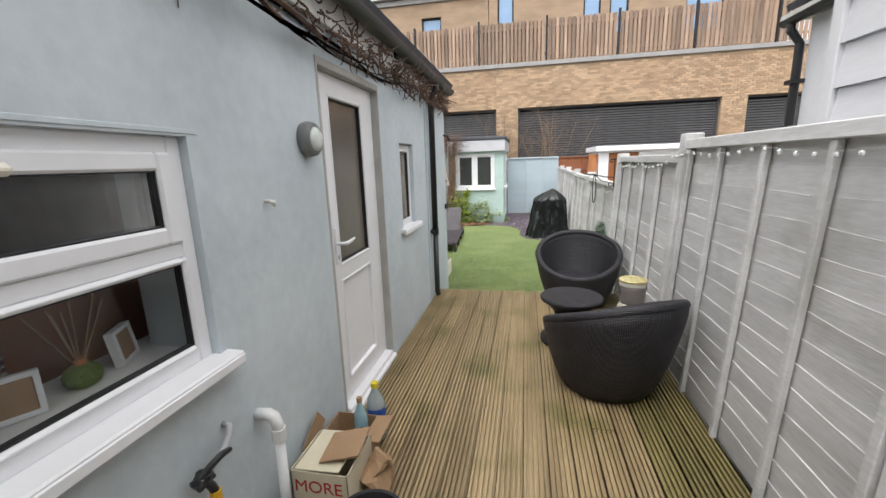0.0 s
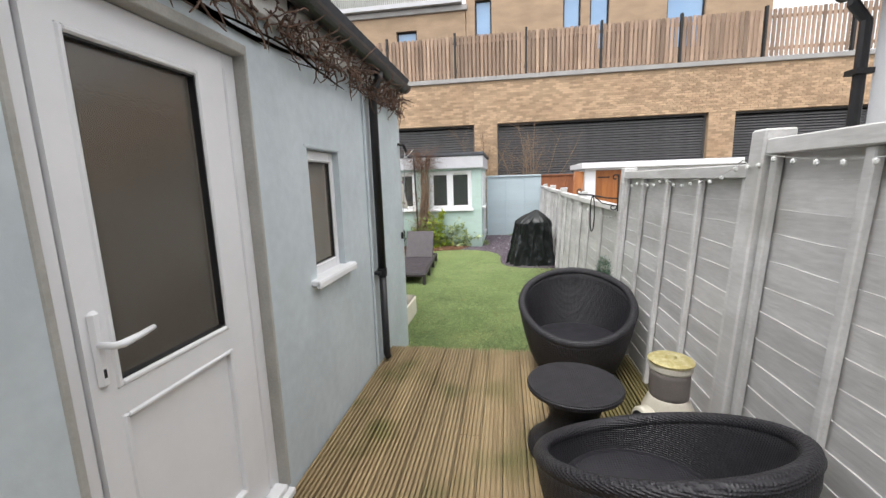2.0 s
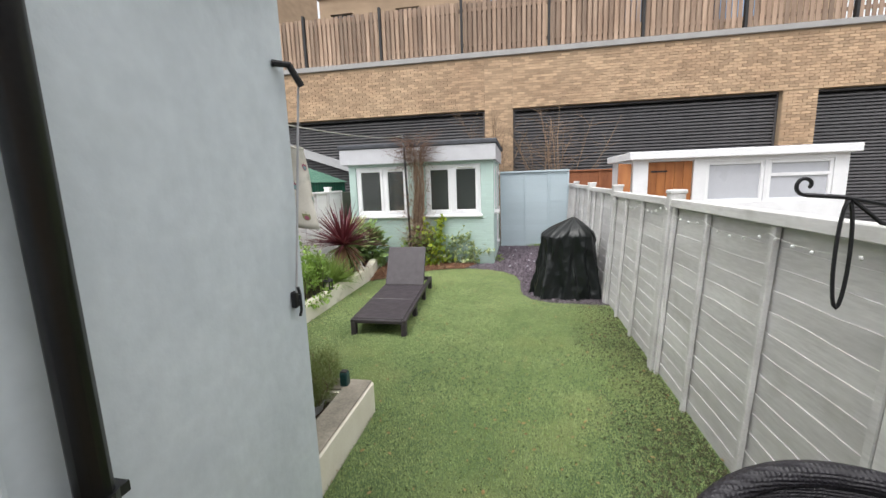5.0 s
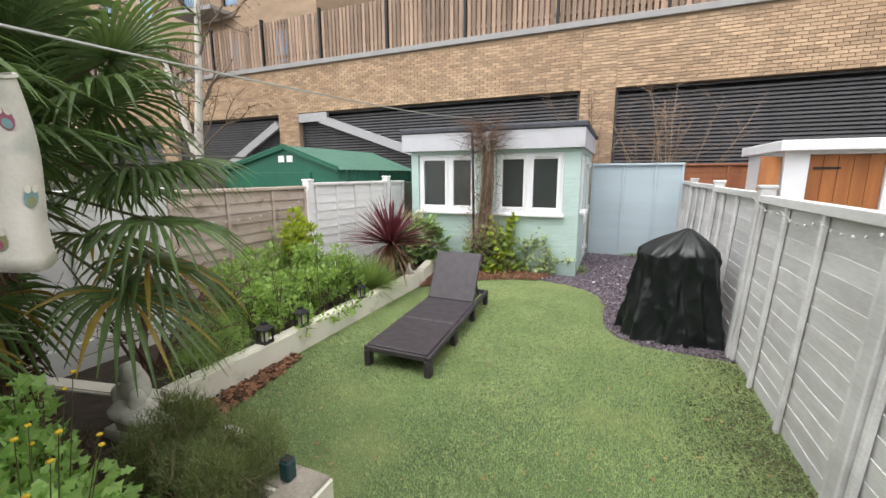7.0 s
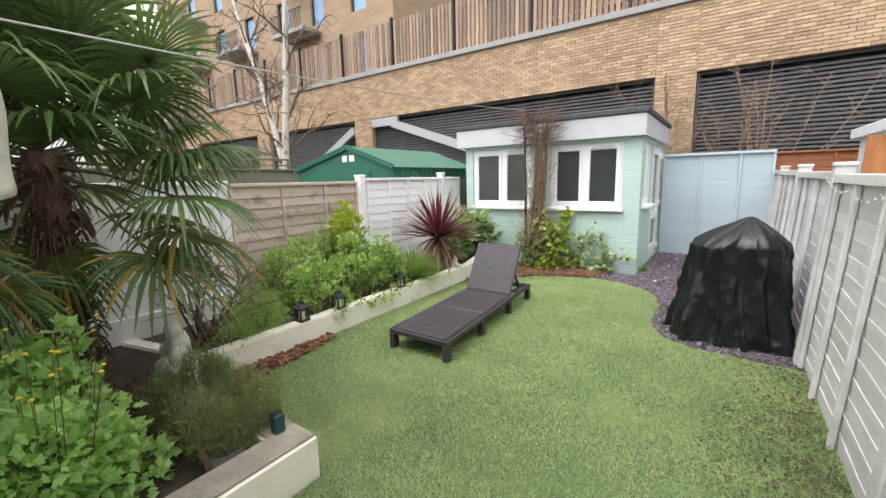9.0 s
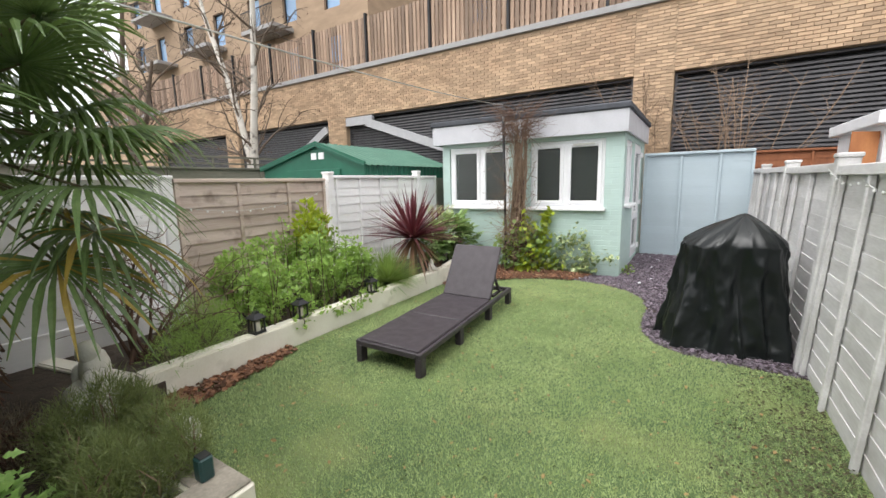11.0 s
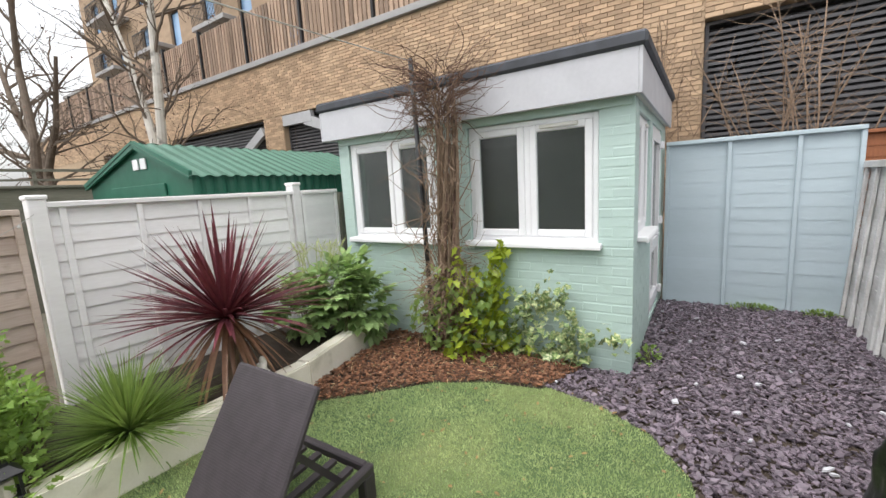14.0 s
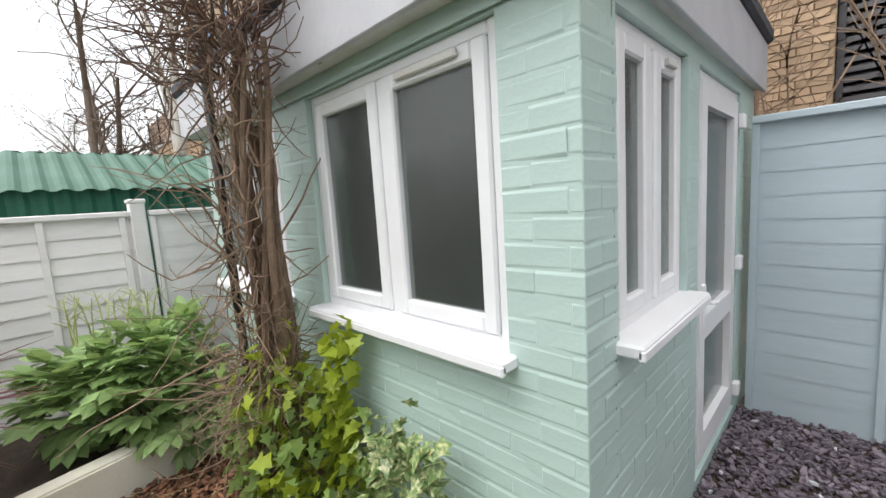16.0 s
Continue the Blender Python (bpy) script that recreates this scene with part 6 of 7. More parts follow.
for k in range(420):
    y = 1.9 + 3.85 * rv_.random() ** 0.7
    p = (rv_.uniform(-0.975, -0.9), y, rv_.uniform(2.22, 2.38))
    twig_walk(bm, p, (rv_.uniform(-0.2, 0.3), rv_.gauss(0, 1.2), rv_.uniform(-0.6, 0.4)), rv_.uniform(0.08, 0.22), 0.0065, 0.0025, 6, 0.35, rv_, 4)
for v in bm.verts:
    v.co.x = max(v.co.x, -0.99)
tagged(part("twig_growth", bm, TWIG_DARK, wisteria), kind="stuff")
bm = bmesh.new()
twig_walk(bm, (-0.985, 1.55, 2.45), (0, 0.25, -1), 0.42, 0.006, 0.003, 8, 0.15, rv_, 5)
twig_walk(bm, (-0.985, 1.62, 2.42), (0, 1, -0.2), 0.6, 0.01, 0.006, 8, 0.15, rv_, 5)
for v in bm.verts:
    v.co.x = min(max(v.co.x, -0.993), -0.96)
part("stray_stem", bm, TWIG_DARK, wisteria)

# trees
BIRCH = mat("white_birch_bark", (0.66, 0.63, 0.58), (0.5, 0.46, 0.4), rough=0.8, scale=4, fine=40, bump=0.3, stain=((0.06, 0.05, 0.045), 3.5, 0.56, 0.9))
BARK = mat("grey_brown_bark", (0.17, 0.13, 0.10), (0.11, 0.085, 0.065), rough=0.9, scale=8, fine=60, bump=0.5)
def bare_tree(name, label, trunks, material, seed, twigs, twig_len, depth=3, fork=4):
    t = thing(name, trunks[0][0][0], label, "tree")
    rr = random.Random(seed)
    bmt, bml = bmesh.new(), bmesh.new()
    ends = []
    for pts, r0, r1 in trunks:
        tube(bmt, pts, [r0 + (r1 - r0) * i / (len(pts) - 1) for i in range(len(pts))], 10)
        for i in range(1, len(pts)):
            for j in range(fork):
                a, b = Vector(pts[i - 1]), Vector(pts[i])
                k = rr.random()
                if a.lerp(b, k).z > 1.8:
                    ends.append((a.lerp(b, k), (b - a).normalized() * 0.7 + Vector((rr.gauss(0, 0.8), rr.gauss(0, 0.8), 0.3)), twig_len, r1 * 0.75))
    for lev in range(depth):
        nxt = []
        for p, d, L, r in ends:
            ps, dd = twig_walk(bml, p, d, L * rr.uniform(0.7, 1.2), r, r * 0.45, 6, 0.17, rr, 5 if lev < 1 else 3, pull=(0, 0, 0.03 if lev < 2 else -0.1))
            for j in range(twigs):
                q = ps[rr.randint(2, 6)]
                nxt.append((q, dd + Vector((rr.gauss(0, 0.75), rr.gauss(0, 0.75), rr.gauss(0.1, 0.55))), L * 0.58, max(r * 0.42, 0.004)))
        ends = nxt
    part("trunk", bmt, material, t)
    tagged(part("crown", bml, BARK, t, "bare winter branches and twigs"), kind="stuff")
    pos_ = np.array([tuple(e[0]) for e in ends])
    pos_ = pos_[rng.permutation(len(pos_))[:max(40, len(pos_) // 6)]]
    dd_ = rng.normal(0, 1, pos_.shape) + np.array([0, 0, -1.0])
    leaves("dry_leaves", pos_, dd_, rng.uniform(0.05, 0.10, len(pos_)), LEAF_OVAL, TWIG_DARK, t)
    return t
bare_tree("birch_tree", "slender white-barked birch with bare twigs", [([(-12.2, 14.5, -0.3), (-12.15, 14.5, 1.5), (-12.05, 14.5, 2.6), (-11.75, 14.5, 4.4), (-11.5, 14.5, 6.4), (-11.3, 14.5, 8.6)], 0.16, 0.06)], BIRCH, 2, 4, 1.5)
bare_tree("birch_tree", "leaning white-barked birch with bare twigs", [([(-12.45, 14.55, -0.3), (-12.4, 14.55, 2.2), (-12.9, 14.6, 3.7), (-13.5, 14.6, 5.2), (-14.3, 14.6, 7.0), (-14.7, 14.6, 8.6)], 0.13, 0.05)], BIRCH, 4, 4, 1.5)
bare_tree("bare_tree", "spreading bare winter tree beyond the fence", [([(-19.5, 14.0, -0.3), (-19.6, 14.0, 2.0), (-19.8, 14.0, 3.0), (-21.3, 13.9, 4.6), (-22.6, 13.9, 7.2)], 0.22, 0.07), ([(-19.7, 14.0, 2.4), (-18.2, 14.1, 4.0), (-17.4, 14.2, 6.0)], 0.12, 0.05), ([(-19.8, 14, 2.9), (-22.5, 13.4, 3.6), (-26, 13, 5.0)], 0.12, 0.04)], BARK, 7, 4, 2.3)
bare_tree("bare_tree", "spreading bare winter tree beyond the fence", [([(-17.6, 13.2, -0.3), (-17.5, 13.2, 2.0), (-17.3, 13.3, 3.4), (-17.9, 13.4, 5.6), (-17.2, 13.4, 7.8)], 0.17, 0.06)], BARK, 11, 4, 1.9)
for x, y, n_, h_, sd in ((0.9, 16.3, 15, 3.6, 1), (-0.62, 16.55, 9, 3.7, 2)):
    bsh = thing("bare_shrub", (x, y, -0.3), "bare brown shrub in front of the brick wall", "shrub")
    bm = bmesh.new()
    rr = random.Random(sd)
    for k in range(n_):
        pts, d = twig_walk(bm, (x + rr.gauss(0, 0.15), y, -0.3), (rr.gauss(0, 0.16), rr.gauss(0, 0.05), 1), h_ * rr.uniform(0.8, 1.12), 0.016, 0.006, 14, 0.06, rr, 5)
        for j in range(9):
            p2, d2 = twig_walk(bm, pts[rr.randint(5, 13)], (rr.gauss(0, 0.8), rr.gauss(0, 0.3), 0.7), rr.uniform(0.4, 0.9), 0.006, 0.003, 6, 0.15, rr, 4)
            twig_walk(bm, p2[3], (rr.gauss(0, 0.8), rr.gauss(0, 0.3), 0.5), 0.35, 0.004, 0.002, 4, 0.2, rr, 3)
    for v in bm.verts:
        v.co.y = min(v.co.y, 16.82)
    tagged(part("stem_growth", bm, TWIG, bsh), kind="stuff")
bsh = thing("bare_bush", (-3.3, 7.55, -0.13), "dark leafless bush against the white fence", "shrub")
bm = bmesh.new()
rr = random.Random(21)
for k in range(12):
    pts, d = twig_walk(bm, (-3.3 + rr.gauss(0, 0.05), 7.45 + rr.gauss(0, 0.05), -0.13), (rr.gauss(0, 0.35), rr.gauss(0.25, 0.4), 1), rr.uniform(0.7, 1.15), 0.014, 0.005, 10, 0.12, rr, 5)
    for j in range(9):
        p2, d2 = twig_walk(bm, pts[rr.randint(3, 10)], (rr.gauss(0, 0.8), rr.gauss(0, 0.8), 0.6), rr.uniform(0.25, 0.5), 0.005, 0.002, 5, 0.2, rr, 4)
        twig_walk(bm, p2[3], (rr.gauss(0, 0.8), rr.gauss(0, 0.8), 0.4), 0.2, 0.003, 0.0015, 4, 0.2, rr, 3)
for v in bm.verts:
    v.co.x = max(v.co.x, -3.88)
tagged(part("branch_growth", bm, TWIG_DARK, bsh), kind="stuff")
# weeds at the foot of the screen and walls
for x0, x1, y, n_ in ((0.15, 0.6, 14.9, 380), (0.8, 1.1, 14.85, 260)):
    shrub("moss_clump", ((x0 + x1) / 2, y, -0.285), "low green moss at the foot of the screen", [((x0 + x1) / 2, y, -0.26, (x1 - x0) / 2, 0.06, 0.05)], n_, 0.03, LEAF_OVAL, GREEN2, 2)
shrub("weed_clump", (-0.46, 12.95, -0.28), "small green weed at the corner of the summer house", [(-0.46, 12.95, -0.22, 0.08, 0.1, 0.08)], 60, 0.05, LEAF_OVAL, GREEN1, 4)

# ---- lanterns, statues, lights ----
CANDLE = mat("ivory_candle", (0.7, 0.66, 0.55), rough=0.6)
def lantern(x, y, z):
    l_ = thing("lantern", (x, y, z), "small black metal candle lantern on the low wall", "lantern", "lanterns on the low wall")
    s = 0.055
    part("base", boxes((x - s, x + s, y - s, y + s, z, z + 0.018), bevel=0.003), BLACKP, l_)
    for a in (-1, 1):
        for b in (-1, 1):
            part("corner_bar", boxes((x + a * 0.045 - 0.006, x + a * 0.045 + 0.006, y + b * 0.045 - 0.006, y + b * 0.045 + 0.006, z + 0.018, z + 0.13)), BLACKP, l_)
    part("candle", lathe(bmesh.new(), [(0.028, 0.018), (0.03, 0.02), (0.03, 0.095), (0.026, 0.1)], (x, y, z), 14), CANDLE, l_)
    bm = bmesh.new()
    vs = [bm.verts.new((x + a * r, y + b * r, z + h)) for r, h in ((0.062, 0.13), (0.062, 0.137), (0.022, 0.175), (0.022, 0.19)) for a, b in ((-1, -1), (1, -1), (1, 1), (-1, 1))]
    for i in range(3):
        for k in range(4):
            bm.faces.new((vs[i * 4 + k], vs[i * 4 + (k + 1) % 4], vs[i * 4 + 4 + (k + 1) % 4], vs[i * 4 + 4 + k]))
    bm.faces.new(vs[:4]); bm.faces.new(vs[12:])
    part("roof", bm, BLACKP, l_)
    part("ring_handle", tube(bmesh.new(), [(x + 0.02 * math.cos(a), y, z + 0.205 + 0.02 * math.sin(a)) for a in [6.283 * k / 12 for k in range(13)]], 0.003, 5), BLACKP, l_)
for y in (8.14, 8.6, 9.6):
    lantern(-2.79, y, -0.041)

STONE = mat("pale_cast_stone", (0.80, 0.78, 0.73), (0.64, 0.61, 0.55), rough=0.9, scale=10, fine=60, bump=0.5)
def figure(name, x, y, z, s, label):
    """A worn seated garden figure as one plain mesh."""
    bm = bmesh.new()
    for dx, dy, dz, rx, ry, rz in ((0, 0, 0.10, 0.17, 0.14, 0.10), (0.02, -0.06, 0.2, 0.15, 0.13, 0.08), (0, 0, 0.33, 0.10, 0.09, 0.15), (0.02, -0.03, 0.47, 0.065, 0.07, 0.08), (0.2, -0.05, 0.07, 0.16, 0.12, 0.08), (0.14, -0.1, 0.18, 0.14, 0.08, 0.05), (0.1, -0.06, 0.28, 0.05, 0.06, 0.09), (-0.1, -0.05, 0.28, 0.05, 0.06, 0.09)):
        bmesh.ops.create_icosphere(bm, subdivisions=3, radius=1, matrix=Matrix.Translation((x + dx * s, y + dy * s, z + dz * s)) @ Matrix.Diagonal((rx * s, ry * s, rz * s, 1)))
    box(bm, x - 0.17 * s, x + 0.17 * s, y - 0.16 * s, y + 0.14 * s, z - 0.02, z + 0.06 * s, 0.01)
    for v in bm.verts:
        v.co += Vector((noise.noise(v.co * 18), noise.noise(v.co * 18 + Vector((5, 0, 0))), noise.noise(v.co * 18 + Vector((0, 5, 0))))) * 0.012 * s
    return tagged(link(name, bm, STONE, True), label, "statue")
figure("garden_statue", -2.60, 6.98, -0.12, 0.85, "weathered pale stone seated garden statue")
figure("garden_statue", -2.83, 10.95, -0.035, 0.30, "small pale stone figure on the low wall")
tagged(link("rubble_stone", boxes((-2.2, -2.02, 7.06, 7.26, -0.3, -0.12), bevel=0.03), STONE), "pale stone block beside the statue", "stone")

DKGREEN = mat("dark_teal_plastic", (0.015, 0.06, 0.06), (0.012, 0.045, 0.045), rough=0.3)
sl_ = thing("solar_light", (-1.345, 6.92, -0.02), "small dark teal solar light on the planter corner", "lamp")
part("body", boxes((-1.375, -1.315, 6.90, 6.96, -0.022, 0.085), bevel=0.008), DKGREEN, sl_)
part("panel", boxes((-1.37, -1.32, 6.905, 6.955, 0.085, 0.092), bevel=0.002), BLACKP, sl_)
fp = thing("flower_pot", (-1.6, 6.68, -0.13), "pale grey plastic plant pot sunk in the planter", "pot")
part("pot", lathe(bmesh.new(), [(0.09, -0.0), (0.115, 0.1), (0.12, 0.105), (0.112, 0.105), (0.1, 0.07)], (-1.55, 6.74, -0.17), 20), STRUT, fp)

tagged(shrub("potted_conifer", (0.95, 5.3, 0.36), "small dark green conifer beside the fence", [(0.95, 5.3, 0.74, 0.06, 0.06, 0.11), (0.95, 5.3, 0.62, 0.08, 0.08, 0.12)], 2600, 0.035, LEAF_NEEDLE, leaf_mat("blue_green_needle", (0.03, 0.11, 0.06), (0.02, 0.08, 0.04)), 6, 0.9))
pc = thing("plant_pot", (0.98, 5.3, -0.28), "tall grey pot behind the armchair", "pot")
part("pot", lathe(bmesh.new(), [(0.08, 0.0), (0.1, 0.66), (0.11, 0.68), (0.11, 0.70), (0.095, 0.70), (0.09, 0.66)], (0.95, 5.3, -0.28), 20), GREYBAND, pc)

# scroll bracket on the fence post
FIX = Matrix.Translation((0.065, 0.07, 0.01))
sb = thing("scroll_bracket", (1.05, 5.68, 1.45), "black wrought iron scroll bracket with a hanging loop", "bracket")
bm = bmesh.new()
def spiral(cx, cz, r0, r1, a0, a1, y0=0):
    return [(cx + (r0 + (r1 - r0) * k / 18) * math.cos(a0 + (a1 - a0) * k / 18), 5.66 + y0, cz + (r0 + (r1 - r0) * k / 18) * math.sin(a0 + (a1 - a0) * k / 18)) for k in range(19)]
tube(bm, [(1.09, 5.66, 1.55), (1.09, 5.66, 1.2)], 0.007, 6)
tube(bm, [(1.09, 5.66, 1.32), (0.98, 5.66, 1.33), (0.85, 5.66, 1.36), (0.74, 5.66, 1.37)], 0.007, 6)
tube(bm, spiral(0.74, 1.40, 0.03, 0.012, -1.57, -7.0), 0.006, 5)
tube(bm, spiral(1.06, 1.52, 0.03, 0.012, 0, 5.5), 0.006, 5)
tube(bm, spiral(1.05, 1.24, 0.035, 0.012, 0.5, -5.5), 0.006, 5)
tube(bm, [(0.86, 5.66, 1.36), (0.95, 5.66, 1.28), (1.09, 5.66, 1.25)], 0.006, 5)
part("scroll", put(bm, FIX), DARKSTEEL, sb)
part("loop", put(tube(bmesh.new(), [(0.86 + 0.02 * math.sin(a), 5.66, 1.18 + 0.17 * math.cos(a)) for a in [6.283 * k / 20 for k in range(21)]], 0.006, 5), FIX), DARKSTEEL, sb)

# fairy lights
WIRE = mat("clear_white_wire", (0.6, 0.6, 0.57), rough=0.4, bump=0)
BULB = mat("frosted_white_bulb", (0.82, 0.82, 0.80), rough=0.25, bump=0)
def fairy(label, pts, n, drop, size):
    f = thing("string_lights", pts[0], label, "lights")
    bm, bmb = bmesh.new(), bmesh.new()
    for a, b in zip(pts, pts[1:]):
        a, b = Vector(a), Vector(b)
        line = [a.lerp(b, k / 12) + Vector((0, 0, -drop * 4 * (k / 12) * (1 - k / 12))) for k in range(13)]
        tube(bm, line, 0.0022, 4)
        m_ = max(2, int((b - a).length * n))
        for k in range(m_):
            t = (k + 0.5) / m_
            q = a.lerp(b, t) + Vector((0, 0, -drop * 4 * t * (1 - t) - size * 1.2))
            bmesh.ops.create_icosphere(bmb, subdivisions=1, radius=size, matrix=Matrix.Translation(q) @ Matrix.Diagonal((1, 1, 1.2, 1)))
    part("cable", bm, WIRE, f)
    tagged(part("bulb_string", bmb, BULB, f, "small white bulbs"), kind="stuff")
fairy("string of small white bulbs along the grey fence", [(1.185, 0.76, 1.6), (1.185, 1.70, 1.6), (1.185, 2.63, 1.61), (1.185, 3.58, 1.615), (1.165, 3.70, 1.60), (1.18, 4.20, 1.51), (1.18, 4.68, 1.525), (1.18, 5.19, 1.50), (1.17, 5.70, 1.505)], 9, 0.035, 0.011)
fairy("string of small white bulbs along the lower fence", [(1.165, 5.80, 1.19), (1.165, 6.56, 1.15), (1.165, 7.3, 1.14), (1.135, 7.985, 1.20), (1.165, 8.77, 1.16), (1.165, 9.4, 1.165), (1.14, 10.04, 1.24)], 8, 0.05, 0.009)
fairy("string of small white bulbs across the brown fence", [(-3.92, 7.2, 1.05), (-3.92, 8.2, 1.02), (-3.92, 9.47, 1.02), (-3.91, 10.12, 1.26)], 7, 0.07, 0.011)

# clothes line, peg bag, cord and cleat
tagged(link("clothes_line", tube(bmesh.new(), [Vector((-1.112, HEND + 0.004, 1.735)).lerp(Vector((-2.33, 12.36, 2.4)), k / 14) + Vector((0, 0, -0.22 * (k / 14) * (1 - k / 14))) for k in range(15)], 0.004, 5), WIRE), "pale clothes line from the house to the pole", "line")
BAGM = mat("cream_printed_cotton", (0.66, 0.63, 0.56), (0.56, 0.53, 0.46), rough=0.9, scale=12, fine=150, bump=0.2, stain=((0.30, 0.33, 0.28), 9, 0.60, 0.7))
PRINT = [mat("dusky_pink_print", (0.36, 0.12, 0.17), rough=0.9), mat("teal_print", (0.22, 0.36, 0.37), rough=0.9), mat("olive_print", (0.28, 0.29, 0.14), rough=0.9)]
bag = thing("peg_bag", (-1.14, 6.03, 1.2), "cream cotton peg bag with coloured printed patches on the line", "bag")
bm = bmesh.new()
BX, BY = -1.125, 6.03
def bag_at(u, t, off=0.0):
    w = 0.128 + 0.036 * t
    a = u * math.pi * 2
    r = 1 + 0.05 * math.sin(3 * a + 2 * t) + 0.02 * math.sin(7 * a - 5 * t) + off
    return Vector((BX - 0.012 + 0.03 * t * t + w * 0.8 * r * math.cos(a), BY + w * 0.45 * r * math.sin(a) + 0.012 * math.sin(5 * t), 1.64 - 0.35 * t - 0.03 * t * math.cos(a) - 0.012 * (1 - t) * math.cos(2 * a)))
g_ = [[bm.verts.new(bag_at(k / 32, i / 14)) for k in range(32)] for i in range(15)]
for a, b in zip(g_, g_[1:]):
    for k in range(32):
        bm.faces.new((a[k], a[(k + 1) % 32], b[(k + 1) % 32], b[k]))
bm.faces.new(g_[-1])
part("pouch", bm, BAGM, bag, smooth=True)
part("rim", tube(bmesh.new(), [bag_at(k / 32, 0.01) for k in range(33)], 0.005, 5, caps=False), BAGM, bag)
def print_patch(u, t, du, dt, off, material):
    bm = bmesh.new()
    bm.faces.new([bm.verts.new(bag_at(u + du * math.cos(a), t + dt * math.sin(a), off)) for a in [6.283 * k / 12 for k in range(12)]])
    return part("printed_patch", bm, material, bag)
for i, (u, t) in enumerate(((0.55, 0.2), (0.75, 0.26), (0.65, 0.50), (0.86, 0.48), (0.60, 0.80), (0.76, 0.76), (0.98, 0.22), (0.02, 0.62), (0.91, 0.84), (0.46, 0.45))):
    print_patch(u, t, 0.030, 0.055, 0.02, PRINT[i % 3])
    print_patch(u, t + 0.02, 0.018, 0.028, 0.026, PRINT[(i + 1) % 3])
    for e in (-0.014, 0.014):
        print_patch(u + e, t - 0.045, 0.013, 0.022, 0.03, CANDLE)
part("hanger", tube(bmesh.new(), [(BX - 0.1, BY, 1.63), (BX - 0.02, BY, 1.70), (BX + 0.06, BY, 1.63)], 0.006, 6), STRUT, bag)
part("hook", tube(bmesh.new(), [(BX - 0.02, BY, 1.69), (BX - 0.02, BY, 1.72), (BX - 0.012, BY + 0.005, 1.745), (BX - 0.012, BY + 0.01, 1.755)], 0.005, 5), STRUT, bag)
cd = thing("washing_line_rope", (-0.985, 5.6, 0.9), "grey cord hanging down the wall to a cleat", "cord")
part("cord", tube(bmesh.new(), [(-0.95, 5.90, 1.86), (-0.965, 5.85, 1.45), (-0.978, 5.79, 1.02)], 0.005, 5), STRUT, cd)
bm = boxes((-1.0, -0.975, 5.775, 5.805, 0.955, 1.025), bevel=0.005)
tube(bm, [(-0.97, 5.79, 0.92), (-0.962, 5.79, 0.945), (-0.962, 5.79, 1.015), (-0.97, 5.79, 1.045)], 0.006, 6)
part("cleat", bm, DARKSTEEL, cd)
part("pulley", tube(bmesh.new(), [(-0.995, 5.80, 1.93), (-0.95, 5.84, 1.93), (-0.93, 5.89, 1.86)], 0.014, 8), DARKSTEEL, cd)

# ---- fittings on the house wall ----
GREYP = mat("grey_lamp_rim", (0.20, 0.20, 0.20), (0.15, 0.15, 0.15), rough=0.5)
OPAL = mat("opal_lamp_glass", (0.66, 0.70, 0.66), (0.6, 0.64, 0.6), rough=0.25, bump=0)
bl = thing("bulkhead_lamp", (-0.97, 2.26, 1.71), "round bulkhead wall lamp with a grey rim, unlit", "lamp")
def disc(profile, y, z, n=28):
    bm = lathe(bmesh.new(), profile, (0, 0, 0), n)
    bm.transform(Matrix.Translation((HX, y, z)) @ pose(0, 0, 0, 0, 90, 0))
    return bm
part("rim", disc([(0.082, 0.0), (0.086, 0.02), (0.08, 0.05), (0.066, 0.062), (0.058, 0.058)], 2.26, 1.71), GREYP, bl, smooth=True)
part("diffuser", disc([(0.062, 0.05), (0.056, 0.066), (0.035, 0.076), (0.005, 0.079)], 2.26, 1.71), OPAL, bl, smooth=True)
tagged(link("wall_hook", tube(bmesh.new(), [(-1.0, 1.88, 1.44), (-0.975, 1.88, 1.44), (-0.965, 1.89, 1.435), (-0.968, 1.90, 1.42)], 0.009, 8), OLDWHITE), "small white painted wall hook", "hook")
wp = thing("waste_pipe", (-0.93, 1.68, 0), "white plastic waste pipe with an elbow", "pipe")
part("elbow", tube(bmesh.new(), [(-1.0, 1.655, 0.585), (-0.95, 1.655, 0.59), (-0.925, 1.655, 0.58), (-0.912, 1.655, 0.55), (-0.91, 1.655, 0.5)], 0.025, 12), WHITEP, wp, smooth=True)
part("socket", tube(bmesh.new(), [(-0.91, 1.655, 0.53), (-0.91, 1.655, 0.475)], 0.029, 12), WHITEP, wp)
part("pipe", tube(bmesh.new(), [(-0.91, 1.655, 0.49), (-0.91, 1.64, 0.0)], 0.021, 12), WHITEP, wp, smooth=True)
HOSEY = mat("yellow_plastic", (0.75, 0.42, 0.02), rough=0.4)
tp = thing("garden_tap", (-0.95, 1.26, 0.58), "outdoor tap wrapped in black tape with a grey supply pipe", "tap")
part("supply_pipe", tube(bmesh.new(), [(-1.0, 1.475, 0.665), (-0.97, 1.47, 0.665), (-0.957, 1.45, 0.645), (-0.955, 1.42, 0.618), (-0.955, 1.37, 0.598), (-0.955, 1.33, 0.59)], 0.011, 8), STRUT, tp, smooth=True)
bm = bmesh.new()
bmesh.ops.create_icosphere(bm, subdivisions=3, radius=0.03, matrix=Matrix.Translation((-0.95, 1.31, 0.585)) @ Matrix.Diagonal((0.9, 1.5, 0.85, 1)))
